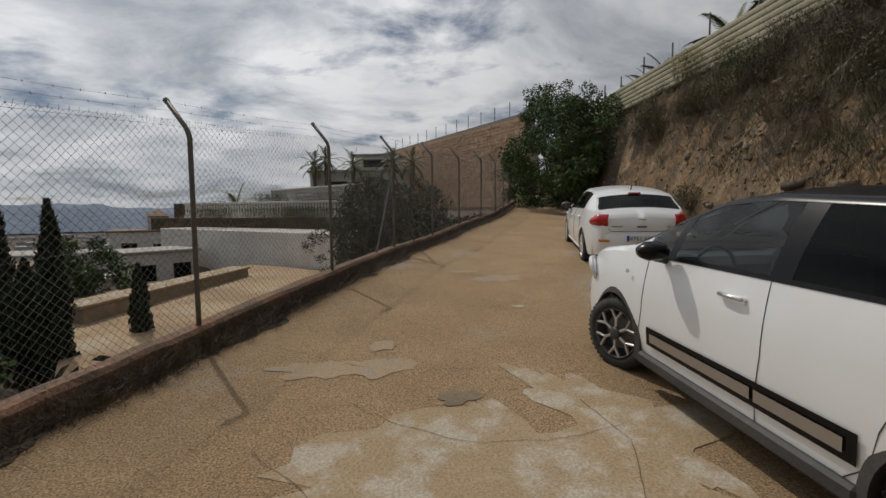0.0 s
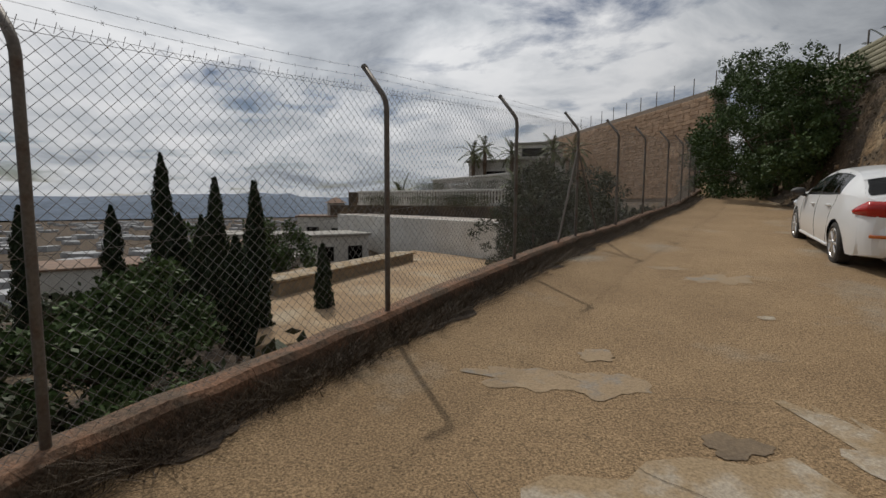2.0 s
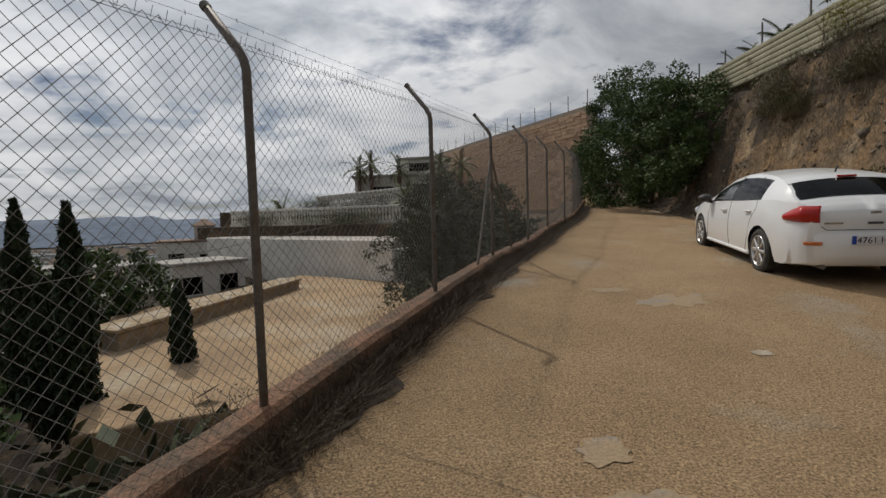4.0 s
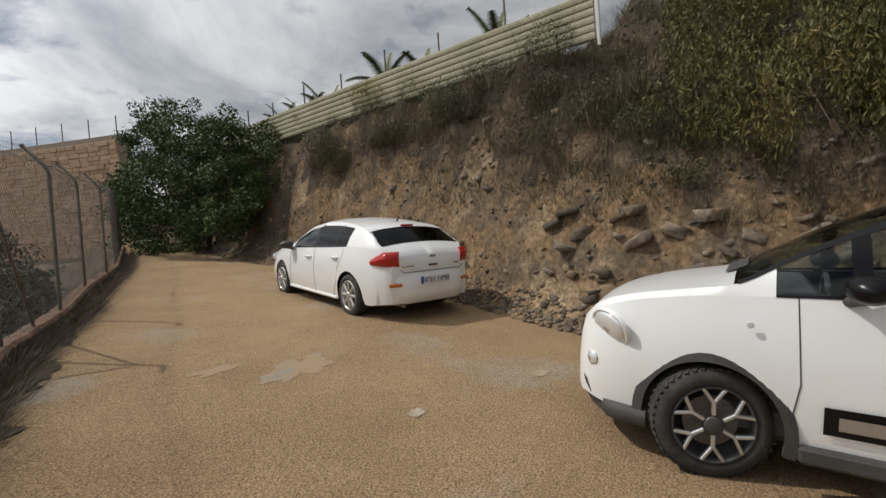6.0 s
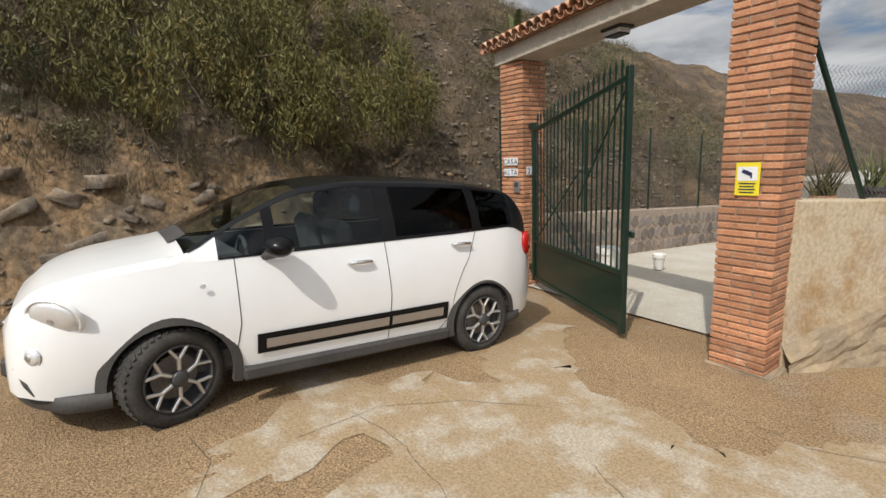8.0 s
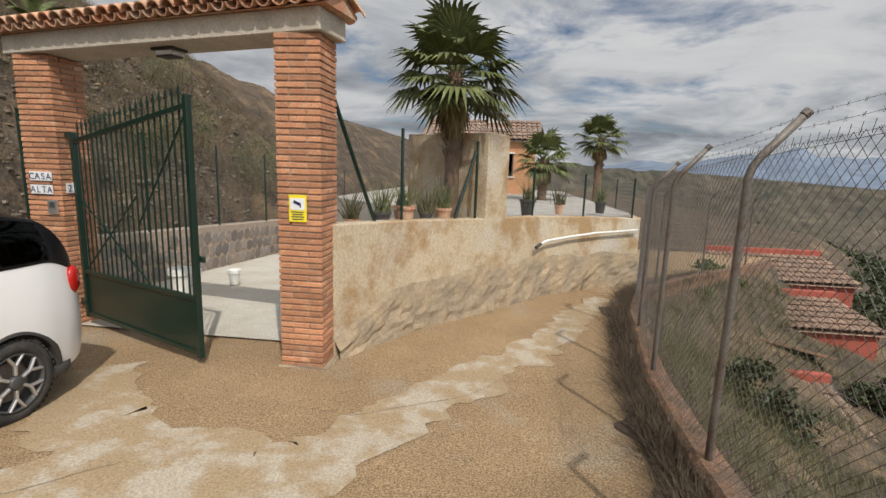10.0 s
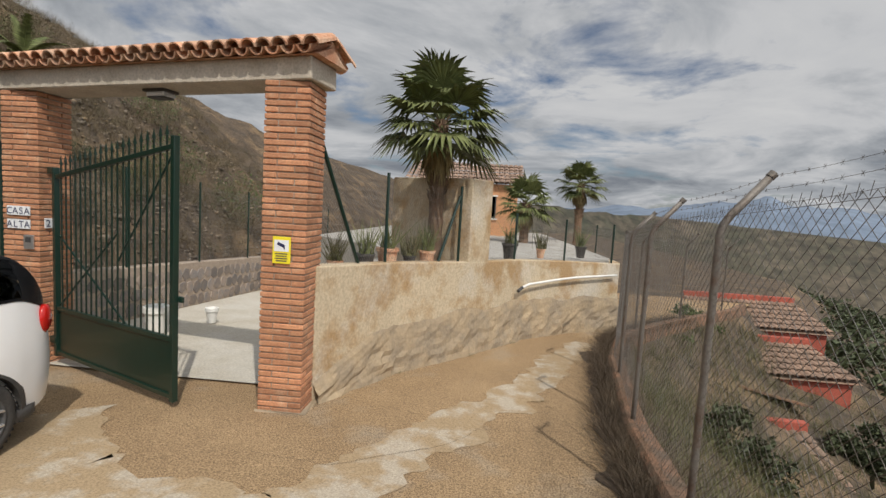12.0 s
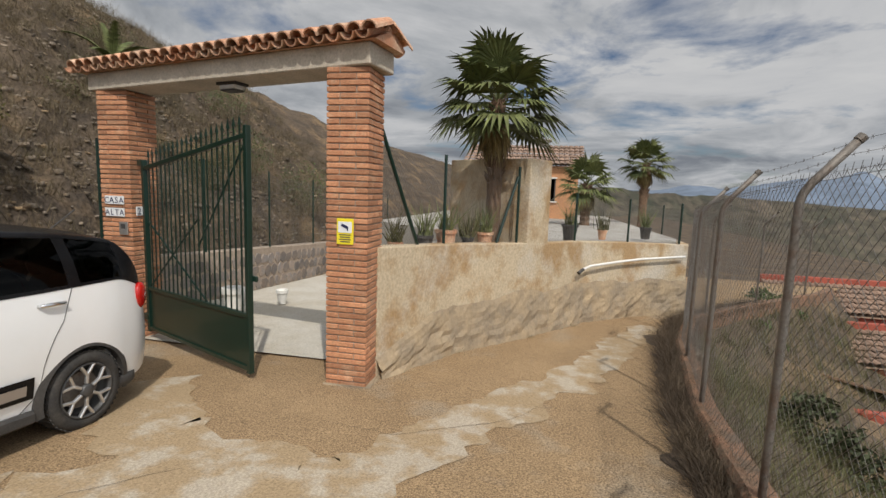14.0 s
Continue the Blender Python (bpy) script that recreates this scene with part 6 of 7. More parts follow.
for i, (x, y, z, h) in enumerate(((-5.3, 46, 3.3, 2.6), (-4.2, 45.5, 3.3, 3.0), (-1.7, 44, 3.2, 2.5), (1.7, 42, 3.5, 2.2), (3.4, 42, 3.5, 2.2), (-1.2, 31, 1.3, 1.0), (0.6, 30.5, 1.4, 1.0), (-9.6, 35.5, 0.2, 1.5))):
    palm(x, y, z, h, 0.16, 1.9, 20, 110 + i, "garden palm beside the white villa", True)

# ---- on the slope ----
# cream boarded wall above the slope: boards and thin posts
bw = thing("boarded_wall", "cream ribbed fence wall along the slope's top", "wall", pose(0, 0, 0))
wy = list(np.arange(6.3, 31, 1.3))
for a, b in zip(wy, wy[1:]):
    for k in range(6):
        z0 = 5.05 + k * 0.15
        sl = [(wall_x(a), a), (wall_x(b), b)]
        mb = MB()
        for (x, y) in sl:
            zz = z0 + 0.012 * (y - 6)
            for dx, dz in ((0.0, 0.0), (-0.022, 0.02), (-0.03, 0.07), (-0.022, 0.125), (0, 0.142), (0.06, 0.142), (0.06, 0)):
                mb.v.append((x + dx, y, zz + dz))
        for i in range(7):
            mb.f.append((i, (i + 1) % 7, 7 + (i + 1) % 7, 7 + i))
        mb.f += [tuple(reversed(range(7))), tuple(range(7, 14))]
        part("board", mb, SIDING, bw)
for i, y in enumerate(np.arange(6.4, 30, 1.9)):
    x = wall_x(y) + 0.14
    tagged(part("wall_post", MB().tube([(x, y, 4.9), (x, y, 6.45 + 0.15 * (i % 2) + 0.012 * (y - 6))], 0.025, 6), POST), "thin dark post behind the cream wall", "post", "posts behind the cream wall")
tagged(part("wall_end_post", MB().box((wall_x(6.25) - 0.02, 6.22, 5.40), (0.06, 0.06, 1.0), None, 0.01), WHITEPOT), "pale post at the end of the cream wall", "post")

# rocks in the bank and scattered stones
rng = np.random.default_rng(200)


def rocks(name, places, sizes, label, flat=0.6):
    ico_v, ico_f = [], []
    bm = bmesh.new()
    bmesh.ops.create_cube(bm, size=1.7)
    bmesh.ops.bevel(bm, geom=bm.edges[:], offset=0.22, segments=1, affect="EDGES") if name == "rock_outcrop" else None
    bm.verts.index_update()
    bmesh.ops.triangulate(bm, faces=bm.faces[:])
    bv = np.array([v.co[:] for v in bm.verts])
    bf = np.array([[v.index for v in f.verts] for f in bm.faces])
    bm.free()
    V, F = [], []
    for i, (p, s) in enumerate(zip(places, sizes)):
        k = rng.uniform(0.7, 1.3, (len(bv), 1))
        q = bv * k * np.array([1, rng.uniform(0.6, 1.5), flat * rng.uniform(0.6, 1.3)]) * s
        a = rng.uniform(0, 6.28)
        c, s_ = math.cos(a), math.sin(a)
        t = rng.uniform(-0.5, 0.5)
        q = q @ np.array([[c, s_, 0], [-s_, c, 0], [0, 0, 1]]).T
        q = q @ np.array([[1, 0, 0], [0, math.cos(t), math.sin(t)], [0, -math.sin(t), math.cos(t)]]).T
        V.append(q + p)
        F.append(bf + i * len(bv))
    ob = arrays(name, np.concatenate(V), np.concatenate(F), ROCK)
    return tagged(ob, label, "stones", kind="stuff")


def on_hill(n, ylo, yhi, dlo, dhi):
    y = rng.uniform(ylo, yhi, n)
    d = rng.uniform(dlo, dhi, n)
    return np.array([(foot(b) + c, b, hill(foot(b) + c, b)) for b, c in zip(y, d)])


pl = on_hill(5200, -9, 20, 0.05, 6)
rocks("scattered_stones", pl, rng.uniform(0.012, 0.05, len(pl)) * (1 + 1.2 * (rng.uniform(0, 1, len(pl)) > 0.94)), "small grey and ochre stones on the slope")
pl = on_hill(3800, -16, 1, 0.8, 12)
rocks("hill_stones", pl, rng.uniform(0.02, 0.07, len(pl)), "grey stones on the hill behind the gate")
pl = on_hill(1500, 1.5, 13, 0.0, 0.5)
rocks("rubble_toe", pl, rng.uniform(0.012, 0.045, len(pl)), "grey gravel at the foot of the bank")
# slabs of the outcrop
for c in ((5.75, 4.45), (5.95, 5.6), (5.85, 3.9), (6.1, 6.4), (5.6, 2.9)):
    n = 9
    y = rng.normal(c[1], 0.33, n)
    d = rng.uniform(0.55, 1.15, n)
    pts = np.array([(foot(b) + e_, b, hill(foot(b) + e_, b) - 0.11) for b, e_ in zip(y, d)])
    rocks("rock_outcrop", pts, rng.uniform(0.08, 0.20, n), "layered grey and ochre rock outcrop in the bank", 0.38)

# dry grass, scrub and weeds
def scrub(name, places, h, material, label, lean=0.5, width=0.008, per=14, spread_=0.07):
    P = np.repeat(places, per, 0) + rng.normal(size=(len(places) * per, 3)) * np.array([spread_, spread_, 0.0])
    P[:, 2] -= 0.02
    v, f = blades(P, h, lean, width, rng)
    return tagged(arrays(name, v, f, material), label, "grass", kind="stuff")


pl = np.concatenate([on_hill(3500, -10, 22, 0.9, 7.5), on_hill(6500, 0, 15, 1.0, 5.5)])
scrub("dry_grass", pl, 0.26, L_DRY, "dry brown grass tufts on the slope", per=14, spread_=0.09)
pl = on_hill(2000, 0.5, 20, 0.15, 1.3)
scrub("dry_grass", pl, 0.10, L_DRY, "short dry grass on the bank", per=10, width=0.006)
pl = on_hill(1700, 3, 22, 1.4, 6)
scrub("scrub_grass", pl, 0.30, L_SCRUB, "grey-green scrub tufts on the slope", per=18, spread_=0.12)
pl = on_hill(2600, -18, 1, 1.0, 13)
scrub("hill_grass", pl, 0.42, L_DRY, "tall dry grass on the hill behind the gate", per=22, spread_=0.16, width=0.01)
for i, (y, d, r, h, mt, lf, lab) in enumerate(((10.2, 0.75, 0.75, 0.62, L_SCRUB, 1400, "rounded grey-green shrub on the slope"), (8.7, 2.2, 0.8, 0.75, L_DRY, 900, "dry orange-brown shrub on the slope"), (12.6, 1.9, 1.0, 0.8, L_YEL, 1500, "yellow-flowering shrub below the cream wall"),
                                              (9.9, 2.0, 1.0, 0.85, L_TREE, 1800, "dark green shrub below the cream wall"), (7.2, 2.9, 0.9, 0.9, L_TREE, 1300, "small green tree by the cream wall"), (14.5, 1.4, 1.0, 0.7, L_SCRUB, 1300, "grey-green shrub on the slope"),
                                              (7.3, 1.5, 0.9, 0.7, L_DRY, 300, "brown twiggy shrub on the slope"), (6.2, 2.1, 1.0, 0.9, L_DRY, 350, "brown twiggy shrub on the slope"), (5.4, 2.5, 1.0, 0.9, L_DRY, 300, "brown twiggy shrub on the slope"), (11.4, 1.5, 0.8, 0.6, L_SCRUB, 900, "grey-green shrub on the slope"),
                                              (12.4, 0.35, 0.8, 0.35, L_YEL, 500, "low yellow-flowering weeds by the parked car"), (13.4, 0.7, 0.9, 0.6, L_TREE, 900, "low green shrub at the slope's foot"), (11.0, 2.3, 0.9, 0.5, L_YEL, 800, "yellow-green shrub below the cream wall"),
                                              (-3.2, 2.6, 1.2, 1.2, L_YEL, 0, ""), (-4.4, 1.8, 1.2, 1.1, L_DRY, 500, "tall dry shrub above the stone wall"), (-6.5, 2.0, 1.4, 1.3, L_SCRUB, 1200, "grey-green shrub on the hill"), (-8.5, 2.5, 1.5, 1.6, L_TREE, 1800, "green bush on the hill"), (-10.5, 1.6, 1.5, 1.8, L_TREE, 2000, "green bush on the hill"),
                                              (-7.5, 6.2, 1.3, 1.2, L_SCRUB, 1200, "green shrub on the hilltop"), (-11, 5.0, 1.5, 1.4, L_TREE, 1600, "green bush on the hilltop"), (-2.0, 4.5, 1.2, 0.9, L_DRY, 400, "dry shrub on the stony hill"), (-1.0, 2.2, 1.0, 0.8, L_DRY, 300, "dry shrub on the stony hill"))):
    if not lab:
        continue
    x = foot(y) + d
    clump(x, y, hill(x, y) - 0.03, r, h, 260, mt, lab, seed=300 + i, leafy=lf, width=0.008)
for i in range(46):
    y = rng.uniform(3.5, 15.5) if i < 34 else rng.uniform(-10, 0)
    x = foot(y) + (rng.uniform(1.3, 3.6) if i < 34 else rng.uniform(1.5, 8))
    if y > 6 and x > wall_x(y) - 0.3:
        x = wall_x(y) - 0.5
    k = i % 3
    clump(x, y, hill(x, y) - 0.04, rng.uniform(0.5, 0.95), rng.uniform(0.35, 0.7), 220, (L_DRY, L_SCRUB, L_OLIVE)[k], ("dry brown shrub on the slope", "grey-green shrub on the slope", "dull green shrub on the slope")[k], seed=700 + i, leafy=(350, 600, 700)[k], width=0.007)
# dead weeds along the kerb
n = 5200
y = rng.uniform(-9, 22, n)
P = np.array([(edge(b) + rng.uniform(0.06, 0.34) * (1 if b > 3 else 0.8), b, zroad(b) - 0.02) for b in y])
scrub("kerb_weeds", P, 0.2, L_WEED, "dead brown weeds along the kerb", 1.1, 0.008, 12, 0.05)
n = 900
y = rng.uniform(-9, 3, n)
P = np.array([(edge(b) + rng.uniform(-0.2, 0.28), b, zroad(b)) for b in y])
scrub("verge_grass", P, 0.2, L_WEED, "dry brown grass along the fence", 0.6, 0.006, 12, 0.06)
n = 2400
y = rng.uniform(-12, 24, n)
P = np.array([(edge(b) - 0.2 - abs(rng.normal()) * 2.5, b, 0) for b in y])
P[:, 2] = [valley(a, b) for a, b, _ in P]
scrub("valley_scrub", P, 0.40, L_SCRUB, "scrub and dry weeds below the fence", 0.6, 0.010, 14, 0.12)
P = on_hill(120, -7, -0.5, -0.1, 0.0)
wb = np.array([(x_ - 0.12, y_ + 0.05, zroad(y_)) for x_, y_ in dense(TW[1:5], TZ[1:5], 0.4)[0]])
scrub("wall_weeds", wb[::3], 0.10, L_SCRUB, "small weeds at the foot of the terrace wall", 0.8, 0.008, 16, 0.05)
# pots on the terrace
for i, (x, y) in enumerate(((-0.55, -1.1), (-0.80, -1.6), (-1.02, -2.0), (-1.28, -2.35), (-1.5, -2.7), (-2.9, -5.0), (-3.6, -5.7), (-4.6, -6.5))):
    h = 0.20 + 0.06 * (i % 3)
    p = thing("flower_pot", "terracotta flower pot with a plant on the terrace wall", "pot", pose(x + 0.33, y, 1.0 + 0.01 * y), "terrace pots")
    part("pot", MB().lathe([(0, 0.0), (0, h * 0.34), (h * 0.85, h * 0.46), (h * 0.86, h * 0.52), (h, h * 0.52), (h, h * 0.44), (h * 0.9, 0)], 16, "z"), TERRA if i % 2 == 0 else BLACKM, p)
    q = np.random.default_rng(400 + i)
    v, f = blades(q.normal(size=(60, 3)) * np.array([0.05, 0.05, 0]) + np.array([0, 0, h]), 0.42, 0.35, 0.025, q)
    arrays("plant", v, f, L_PALM if i % 3 else L_SCRUB, p)

# ---- far stone wall at the bend ----
SA, SB = Vector((10.7, 32.3, 0)), Vector((3.0, 53.0, 0))
sdir = (SB - SA).normalized()
far = thing("block_wall", "high retaining wall of pinkish stone blocks", "wall", pose(SA.x, SA.y, 0, 0, 0, math.degrees(math.atan2(sdir.y, sdir.x))), kind="structure")
FL, FT = (SB - SA).length + 6, 8.3
part("core", MB().add([(-0.6, 0.05, 1.5), (FL, 0.05, 1.5), (FL, 0.05, FT), (0.55, 0.05, FT), (-0.6, -0.8, 1.5), (FL, -0.8, 1.5), (FL, -0.8, FT), (0.55, -0.8, FT)], [(0, 3, 2, 1), (4, 5, 6, 7), (0, 4, 7, 3), (3, 7, 6, 2), (1, 2, 6, 5)]), MORTAR, far)
rr = random.Random(9)
bm_ = [mesh_of("block", MB().box((0, 0, 0), (w, 0.14, 0.24), None, 0.02), PINKBLOCK) for w in (0.46, 0.55, 0.66, 0.78)]
ws = (0.46, 0.55, 0.66, 0.78)
rest_ = MB()
count = 0
for k in range(25):
    z = 1.75 + k * 0.25
    x = -0.6 + (z - 1.5) / 6.4 * 1.15
    while x < FL - 0.5:
        i = rr.randrange(4)
        c = (x + ws[i] / 2, 0.06 + rr.uniform(-0.015, 0.02), z + 0.12)
        if x < 4.5 and count < 290:
            ob = new("block", bm_[i])
            ob.parent = far
            ob.matrix_basis = pose(*c)
            count += 1
        else:
            rest_.box(c, (ws[i], 0.14, 0.24), None, 0.02)
        x += ws[i] + 0.02
tagged(part("blocks", rest_, PINKBLOCK, far), kind="stuff")
for i in range(13):
    x = 0.8 + i * 1.9
    part("rail_post", MB().tube([(x, -0.3, FT - 0.1), (x, -0.3, FT + 1.15)], 0.03, 6), POST, far, "thin steel post on the wall top")

# ---- below the fence: terraces and the villa ----
west0 = set(bpy.data.objects)
def block(name, label, poly, z0, z1, material, category="building", kind=""):
    return tagged(soft(part(name, MB().slab(poly, z0, z1), material), 0.03), label, category, kind=kind)


block("parking_terrace", "pale paved parking terrace with a retaining wall", [(-0.1, 20.9), (1.3, 23.6), (-7.5, 35.5), (-10.6, 34.2)], -2.2, -0.1, WHITEP, "terrace", "structure")
block("terrace_paving", "pale paved top of the parking terrace", [(-0.35, 21.3), (1.1, 23.6), (-7.6, 35.1), (-10.1, 34.0)], -0.096, 0.30, PARKF, "paving", "structure")
block("terrace_wall", "low cream parapet wall of the parking terrace", [(-0.15, 20.8), (-0.02, 21.0), (-10.4, 34.2), (-10.6, 34.05)], -1.9, 0.28, WHITEP, "wall", "structure")
block("yard_ground", "bare tan earth yard below the fence", [(-5.0, 9.0), (-2.3, 9.6), (-0.2, 14.0), (0.3, 20.6), (-4.0, 24.5), (-8.2, 17.0)], -2.9, lambda x, y: -1.42 + 0.012 * (y - 12), YARD, "yard", "structure")
block("low_wall", "long rubble wall with a pale coping in the yard", [(-6.7, 13.3), (-6.2, 13.0), (-3.6, 20.6), (-4.1, 20.9)], -3.2, -1.05, RUBBLE, "wall", "structure")
block("low_wall_coping", "pale stone coping on the rubble wall", [(-7.0, 13.4), (-6.2, 12.9), (-3.5, 20.6), (-4.3, 21.0)], -1.046, -0.96, GULLY, "coping", "structure")
block("yard_kerb", "red kerb along the yard", [(-2.8, 20.3), (-0.4, 19.4), (-0.35, 19.55), (-2.8, 20.5)], -1.9, -1.35, KERB, "kerb", "structure")
for i, (zz, off) in enumerate(((0.9, 0.0), (2.0, 5.5))):
    block("garden_bank", "planted garden terrace below the villa", [(1.6, 24.4 + off), (4.5 + i, 27 + off), (-1, 44 + off), (-12, 37 + off), (-8.8, 35.2 + off)], -2.0, zz, DIRT, "terrace", "structure")


def balustrade(p, q, z, n):
    e = thing("balustrade", "long white concrete balustrade of the garden terrace", "balustrade", pose(0, 0, 0))
    P, Q = Vector((*p, 0)), Vector((*q, 0))
    d = (Q - P)
    a = math.atan2(d.y, d.x)
    c = (P + Q) / 2
    m = Matrix.Rotation(a, 3, "Z")
    for nm, zz, h in (("top_rail", z + 0.85, 0.14), ("base_rail", z + 0.05, 0.16)):
        part(nm, MB().box((c.x, c.y, zz), (d.length, 0.2, h), m, 0.02), WHITEP, e)
    me = mesh_of("baluster", MB().lathe([(0, 0.05), (0.12, 0.075), (0.3, 0.04), (0.5, 0.075), (0.7, 0.05)], 8, "z"), WHITEP)
    for i in range(n):
        ob = new("baluster", me)
        ob.parent = e
        ob.matrix_basis = Matrix.Translation((P + d * (i + 0.5) / n) + Vector((0, 0, z + 0.1)))
    return e


balustrade((1.2, 27.0), (-9.0, 33.6), 0.95, 60)
balustrade((1.9, 30.6), (-4.4, 40.5), 2.1, 50)
for i in range(34):
    u = rng.uniform(0, 1)
    x, y = 1.4 - 10 * u + rng.normal() * 0.3, 25.2 + 8.2 * u + rng.uniform(-0.6, 1.0)
    if i > 20:
        x, y = 2 - 8 * u, 30 + 9 * u + rng.uniform(-1, 2)
    clump(x, y, 0.85 if i <= 20 else 1.95, 1.2, 0.75, 60, (L_TREE, L_SCRUB, L_OLIVE)[i % 3], "green garden shrub on the villa's terrace", seed=500 + i, leafy=700)


def window(parent, x, y, z, w, h, turn):
    m = pose(x, y, z, 0, 0, turn)
    wob = part("window", MB().box((0, 0, 0), (w, 0.06, h)), BLACKM, parent, "dark window", False, m)
    part("lintel", MB().box((0, -0.03, h / 2), (w + 0.1, 0.05, 0.06)), WHITEP, wob)
    part("sill", MB().box((0, -0.03, -h / 2), (w + 0.16, 0.08, 0.06)), WHITEP, wob)
    part("pane", MB().box((0, -0.04, 0), (w * 0.9, 0.01, h * 0.9)), TINT, wob)


def house(name, label, x, y, z, turn, parts_, wins):
    e = thing(name, label, "house", pose(x, y, z, 0, 0, turn))
    for nm, c, s, mt in parts_:
        part(nm, MB().box(c, s, None, 0.03), mt, e)
    for w in wins:
        window(e, *w)
    return e


house("villa", "low white villa with flat roofs beyond the garden", 3.6, 47.5, 1.7, -20, [("wall", (0, 0, 1.6), (9, 5, 3.2), WHITEP), ("roof", (0, 0, 3.3), (9.4, 5.4, 0.25), CONC), ("upper_wall", (1.5, 0.5, 4.1), (4, 3.5, 1.4), WHITEP), ("upper_roof", (1.5, 0.5, 4.9), (4.4, 3.9, 0.2), CONC)], [(-2, -2.5, 1.6, 2.2, 1.6, 0), (2, -2.5, 1.6, 2.6, 1.8, 0), (1.5, -1.28, 4.1, 2.4, 0.8, 0)])
th = house("white_house", "white house with a small tower in the valley", -12.6, 38.2, -2.6, 15, [("wall", (0, 0, 0.9), (4.2, 4, 3.4), WHITEP), ("roof", (0, 0, 2.65), (4.5, 4.3, 0.12), TERRA2), ("tower_wall", (0.7, -0.3, 3.1), (1.3, 1.3, 1.1), WHITEP), ("porch_wall", (2.9, -1.4, 0.2), (2.4, 2.4, 2.0), WHITEP)], [(-1.0, -2.0, 1.5, 0.9, 0.8, 0), (0.8, -2.0, 1.3, 0.9, 1.0, 0), (2.9, -2.6, 0.4, 1.0, 1.0, 0)])
part("tower_roof", MB().add([(-0.15, -1.15, 3.65), (1.55, -1.15, 3.65), (1.55, 0.55, 3.65), (-0.15, 0.55, 3.65), (0.7, -0.3, 4.15)], [(0, 1, 4), (1, 2, 4), (2, 3, 4), (3, 0, 4), (3, 2, 1, 0)]), TERRA2, th)
for i, (x, y, z, w, d, h) in enumerate(((-17, 34, -4.2, 5, 4, 3), (-15, 28, -4.0, 4, 4, 2.6), (-9.5, 28.5, -3.0, 3.5, 3, 2.2), (-22, 40, -6, 6, 5, 3.5), (-10.2, 23.0, -3.4, 2.6, 2.6, 1.9), (-26, 30, -7, 6, 5, 4), (-30, 48, -9, 7, 6, 4))):
    house("valley_house", "small white flat-roofed house in the valley", x, y, z, 20 * (i % 3), [("wall", (0, 0, h / 2), (w, d, h), WHITEP), ("roof", (0, 0, h + 0.06), (w + 0.3, d + 0.3, 0.15), TERRA2 if i % 2 else CONC)], [(-w / 4, -d / 2, h * 0.55, 0.9, 0.9, 0), (w / 4, -d / 2, h * 0.55, 0.9, 0.9, 0)])

settle(west0)

# ---- orange house behind the terrace ----
oh = house("orange_house", "orange house with a terracotta tile roof behind the terrace", -1.1, -18.4, -0.2, 0, [("wall", (0, 0, 1.6), (4.6, 4.6, 3.2), OCHREW), ("chimney", (-0.6, 0.2, 4.15), (0.9, 0.6, 0.5), WHITEP), ("chimney_cap", (-0.6, 0.2, 4.45), (1.1, 0.8, 0.1), CONC)], [(-0.9, 2.3, 2.2, 1.0, 1.0, 180)])


def tiled_roof(parent, x0, x1, y0, y1, z0, z1, material, cellw=0.22):
    """One roof plane as rows of half-round tiles rising from y0 to y1."""
    mb = MB()
    n = max(2, int((x1 - x0) / cellw))
    m_ = 6
    rows2 = max(2, int(math.hypot(y1 - y0, z1 - z0) / 0.4))
    for j in range(rows2):
        for i in range(n):
            for k in range(m_ + 1):
                a = math.pi * k / m_
                xx = x0 + (x1 - x0) * (i + 0.5 - 0.5 * math.cos(a)) / n
                for u, lift in ((j / rows2, 0.035), ((j + 1) / rows2, 0.0)):
                    mb.v.append((xx, y0 + (y1 - y0) * u, z0 + (z1 - z0) * u + lift + 0.07 * math.sin(a)))
            b = len(mb.v) - 2 * (m_ + 1)
            for k in range(m_):
                mb.f.append((b + 2 * k, b + 2 * k + 2, b + 2 * k + 3, b + 2 * k + 1))
    part("roof", mb, material, parent, "rows of curved terracotta tiles")


tiled_roof(oh, -2.6, 2.6, 2.6, 0, 3.2, 4.2, TERRA2)
tiled_roof(oh, -2.6, 2.6, -2.6, 0, 3.2, 4.2, TERRA2)

# ---- red houses down the slope ----
def red_house(x, y, z, turn, w, d, h, rise, label):
    e = thing("red_house", label, "house", pose(x, y, z, 0, 0, turn), "red houses")
    part("wall", MB().box((0, 0, -h / 2 - 0.05), (w - 0.3, d - 0.3, h), None, 0.02), REDW, e, "dark red rendered wall")
    part("back_wall", MB().box((0, d / 2 - 0.1, rise / 2), (w, 0.2, rise + 0.5), None, 0.02), REDW, e, "dark red parapet wall")
    part("roof_bed", MB().add([(-w / 2, -d / 2, -0.06), (w / 2, -d / 2, -0.06), (w / 2, d / 2 - 0.2, rise - 0.06), (-w / 2, d / 2 - 0.2, rise - 0.06)], [(0, 1, 2, 3)]), TERRA2, e)
    tiled_roof(e, -w / 2, w / 2, -d / 2, d / 2 - 0.2, 0, rise, TERRA2, 0.2)
    window(e, 0, -d / 2 + 0.13, -1.0, 0.9, 0.9, 0)
    return e


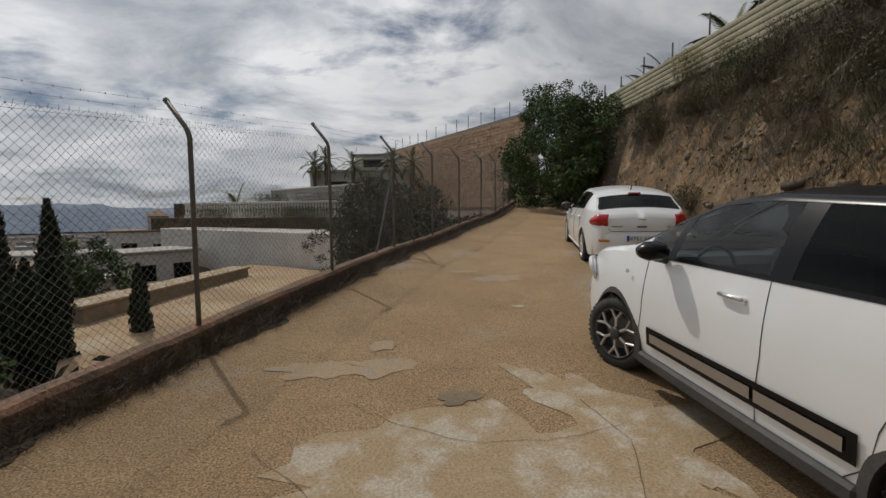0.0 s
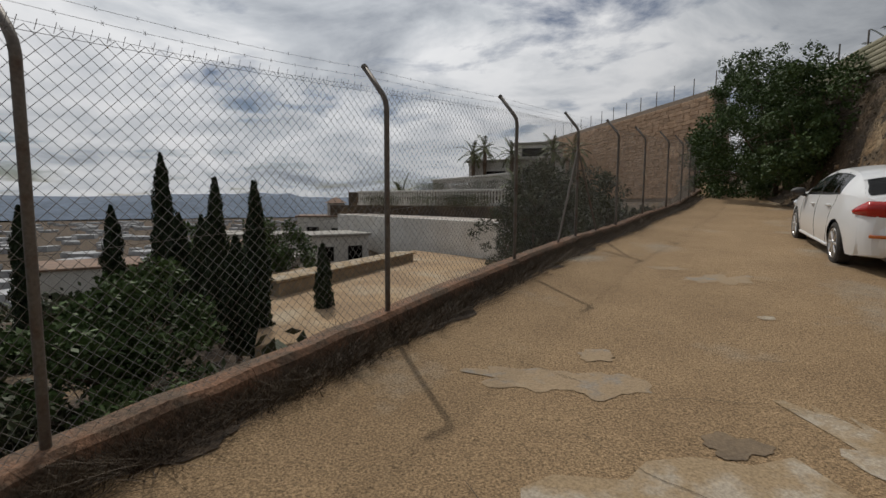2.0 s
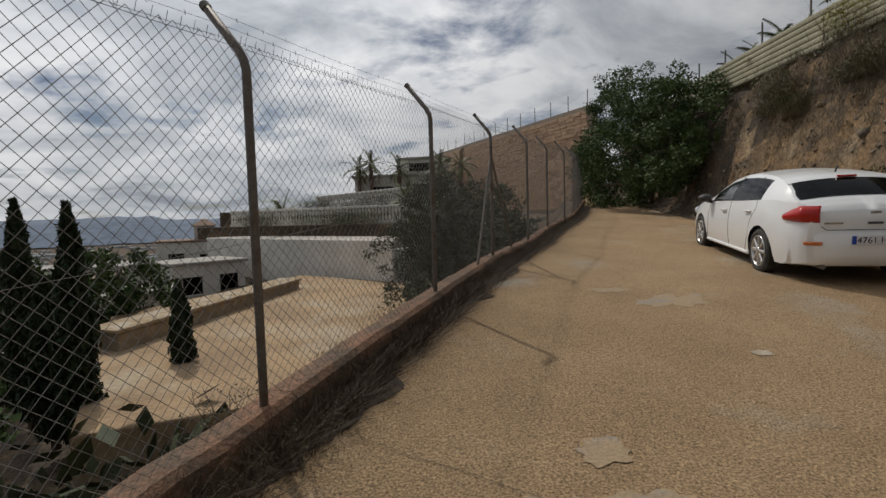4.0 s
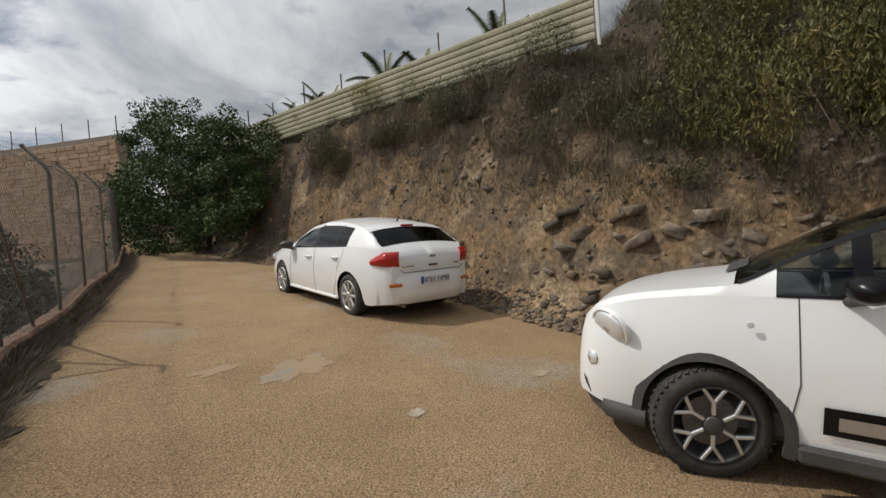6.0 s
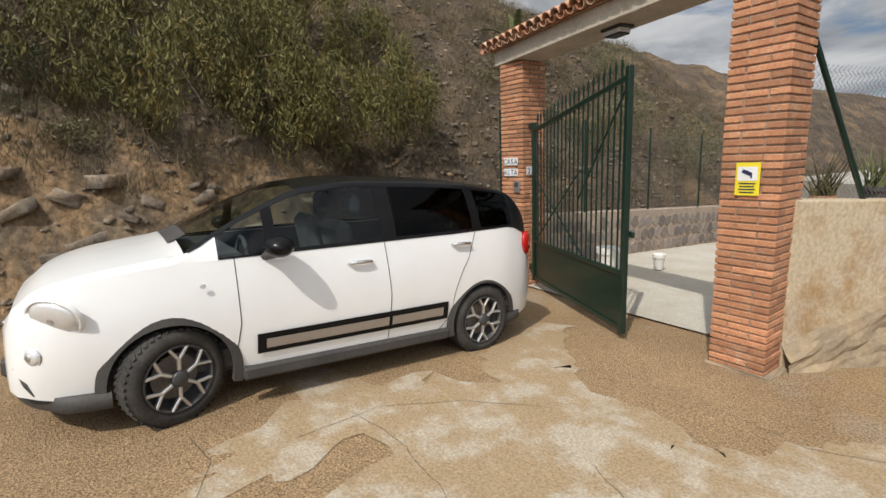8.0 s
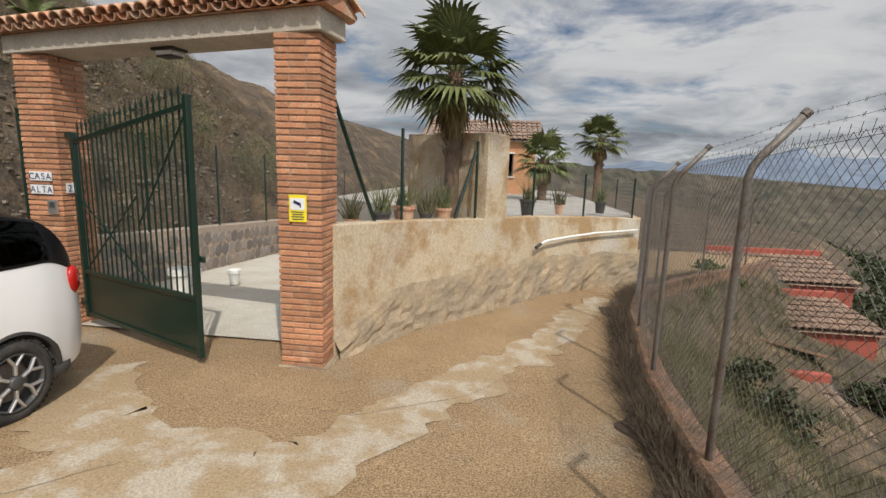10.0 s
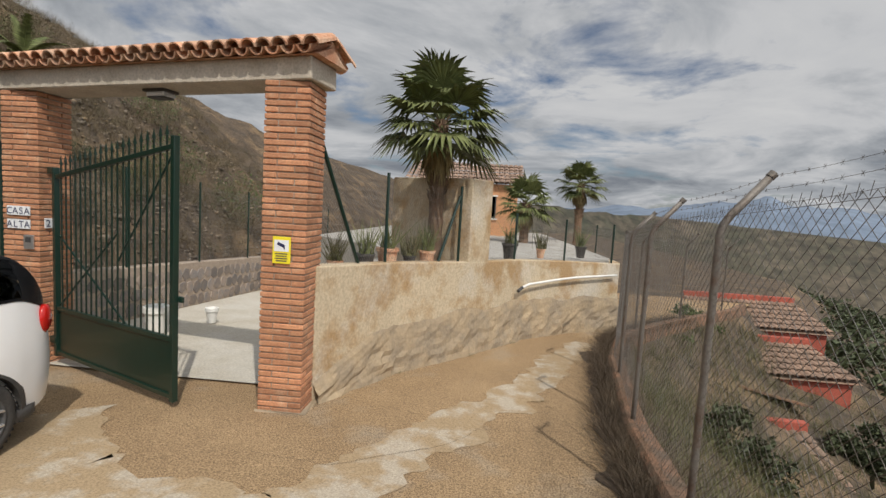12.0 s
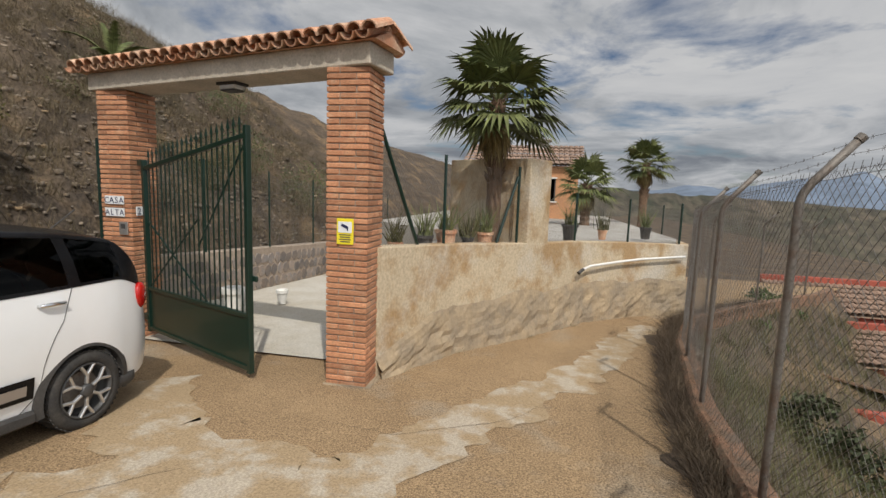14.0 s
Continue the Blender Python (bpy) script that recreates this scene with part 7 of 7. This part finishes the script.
red_house(-12.7, -14.7, -1.85, 180, 4.4, 2.6, 3.4, 0.62, "dark red house with a brown tile roof below the lane")
red_house(-11.2, -11.2, -2.5, 180, 4.3, 2.6, 3.0, 0.40, "dark red annexe with a brown tile roof below the lane")
red_house(-8.95, -5.9, -3.40, 178, 1.75, 2.2, 2.0, 0.55, "small dark red outhouse with a brown tile roof")
lean = thing("lean_to", "weathered grey lean-to roof against the red annexe", "shed", pose(-9.5, -8.7, -2.55, 0, 12, 180))
part("roof", MB().box((0, 0, 0), (2.3, 1.7, 0.07), Matrix.Rotation(-0.22, 3, "X"), 0.01), KERB, lean, "old grey roof sheet")
for x in (-1.0, 1.0):
    part("post", MB().tube([(x, -0.75, -1.6), (x, -0.75, -0.1)], 0.04, 6), TRUNK, lean)
tagged(soft(part("pool", MB().slab([(-15.0, -9.9), (-12.0, -9.6), (-12.1, -7.9), (-15.2, -8.2)], -4.9, -4.35), POOL), 0.03), "turquoise swimming pool below the lane", "pool")
for i, (x, y, z, sc) in enumerate(((-10.2, -3.4, -3.9, 0.8), (-6.6, -3.8, -2.6, 0.7), (-12.5, -4.4, -4.6, 0.9), (-7.2, -8.6, -2.6, 0.8), (-10.9, -6.4, -3.4, 0.6), (-15.5, -9.5, -4.4, 1.0), (-8.5, -10.5, -2.2, 0.8))):
    broad_tree(x, y, z - 0.4, [(a * sc, b * sc, c * sc, d * sc, d * sc, d * sc * 0.9) for a, b, c, d in ((0, 0, 1.6, 0.9), (-0.6, 0.2, 1.0, 0.8), (0.6, -0.2, 1.1, 0.8))], 5000, 0.11, (L_TREE, L_OLIVE, L_PEPPER)[i % 3], "green garden bush below the lane", "garden_bush", 0.05, 0.8, 2.0, 0, 600 + i)

# bushes over the valley side, each a tuft of leaves
bush = []
while len(bush) < 2600:
    y = rng.uniform(-75, 60)
    x = edge(y) - 3.0 - abs(rng.normal()) * 28
    if -15 < x < -3 and -15 < y < -2 or -13 < x < 2 and 9 < y < 50:
        continue
    bush.append((x, y, valley(x, y)))
bush = np.array(bush)
P = np.repeat(bush, 45, 0)
r_ = np.repeat(rng.uniform(0.35, 1.1, len(bush)), 45)[:, None]
P = P + rng.normal(size=P.shape) * r_ * np.array([0.5, 0.5, 0.3]) + r_ * np.array([0, 0, 0.35])
v, f = leaves(P, 0.34, 1.7, 0, 0, rng)
tagged(arrays("valley_bushes", v, f, L_OLIVE), "scattered dark green bushes on the valley side", "bushes", kind="stuff")

# ---- distance ----
def ridge(name, label, pts, depth, material, seed):
    """A far range: a crest line falling away to both sides."""
    mb = MB()
    n = 120
    for i in range(n + 1):
        u = i / n * (len(pts) - 1)
        k = min(int(u), len(pts) - 2)
        a, b = Vector(pts[k]), Vector(pts[k + 1])
        p = a.lerp(b, u - k)
        h = p.z * (1 + 0.4 * noise.fractal(Vector((i * 0.13, seed, 0)), 1.0, 2.0, 6))
        out2 = Vector((p.x, p.y, 0)).normalized()
        for q, f in ((-depth, -70 if depth > 60 else -30), (-depth * 0.5, h * 0.5 - 15), (0, h), (depth, -70 if depth > 60 else -30)):
            w = 1 + 0.05 * noise.fractal(Vector((i * 0.3, seed, q)), 1.0, 2.0, 4)
            mb.v.append((p.x + out2.x * q * w, p.y + out2.y * q * w, f * (w if q < 0 else 1)))
    for i in range(n):
        for k in range(3):
            a = i * 4 + k
            mb.f.append((a, a + 4, a + 5, a + 1))
    return tagged(part(name, mb, material, smooth=True), label, "mountains", kind="structure")


# both far ranges get their haze from the painted blue-grey colour
ridge("far_mountains", "distant mountain range, blue-grey haze put into its colour", [(-2900, -400, 30), (-2800, 900, 40), (-2100, 2000, 25), (-1500, 2600, 60), (-1100, 2800, 35), (-300, 3000, 40), (600, 3000, 30)], 500, MTN_HAZE, 1.0)
ridge("south_mountains", "distant mountain ridge, blue-grey haze put into its colour", [(-1900, 900, 20), (-1700, 0, 25), (-1300, -700, 30), (-950, -1130, 26), (-690, -1180, 66), (-480, -1250, 36), (-300, -1400, 22), (300, -1700, 20)], 420, MTN_HAZE, 2.0)
ridge("near_ridge", "brown scrubby ridge beyond the houses", [(-220, -60, -12), (-170, -100, -5), (-110, -130, -1), (-50, -137, 2.5), (-20, -120, 3.2), (30, -90, 4)], 60, LAND, 3.0)
tm = MB()
for i in range(420):
    a, d = rng.uniform(2.0, 3.2), rng.uniform(250, 1900)
    x, y = d * math.cos(a) * 0.9, d * math.sin(a) * 0.9 + d * 0.35
    s = rng.uniform(8, 30)
    tm.box((x, y, -72), (s * 1.4, s, rng.uniform(5, 12)), Matrix.Rotation(rng.uniform(0, 3), 3, "Z"))
tagged(part("town", tm, TOWN), "scattered white buildings and greenhouses in the plain", "town", kind="stuff")
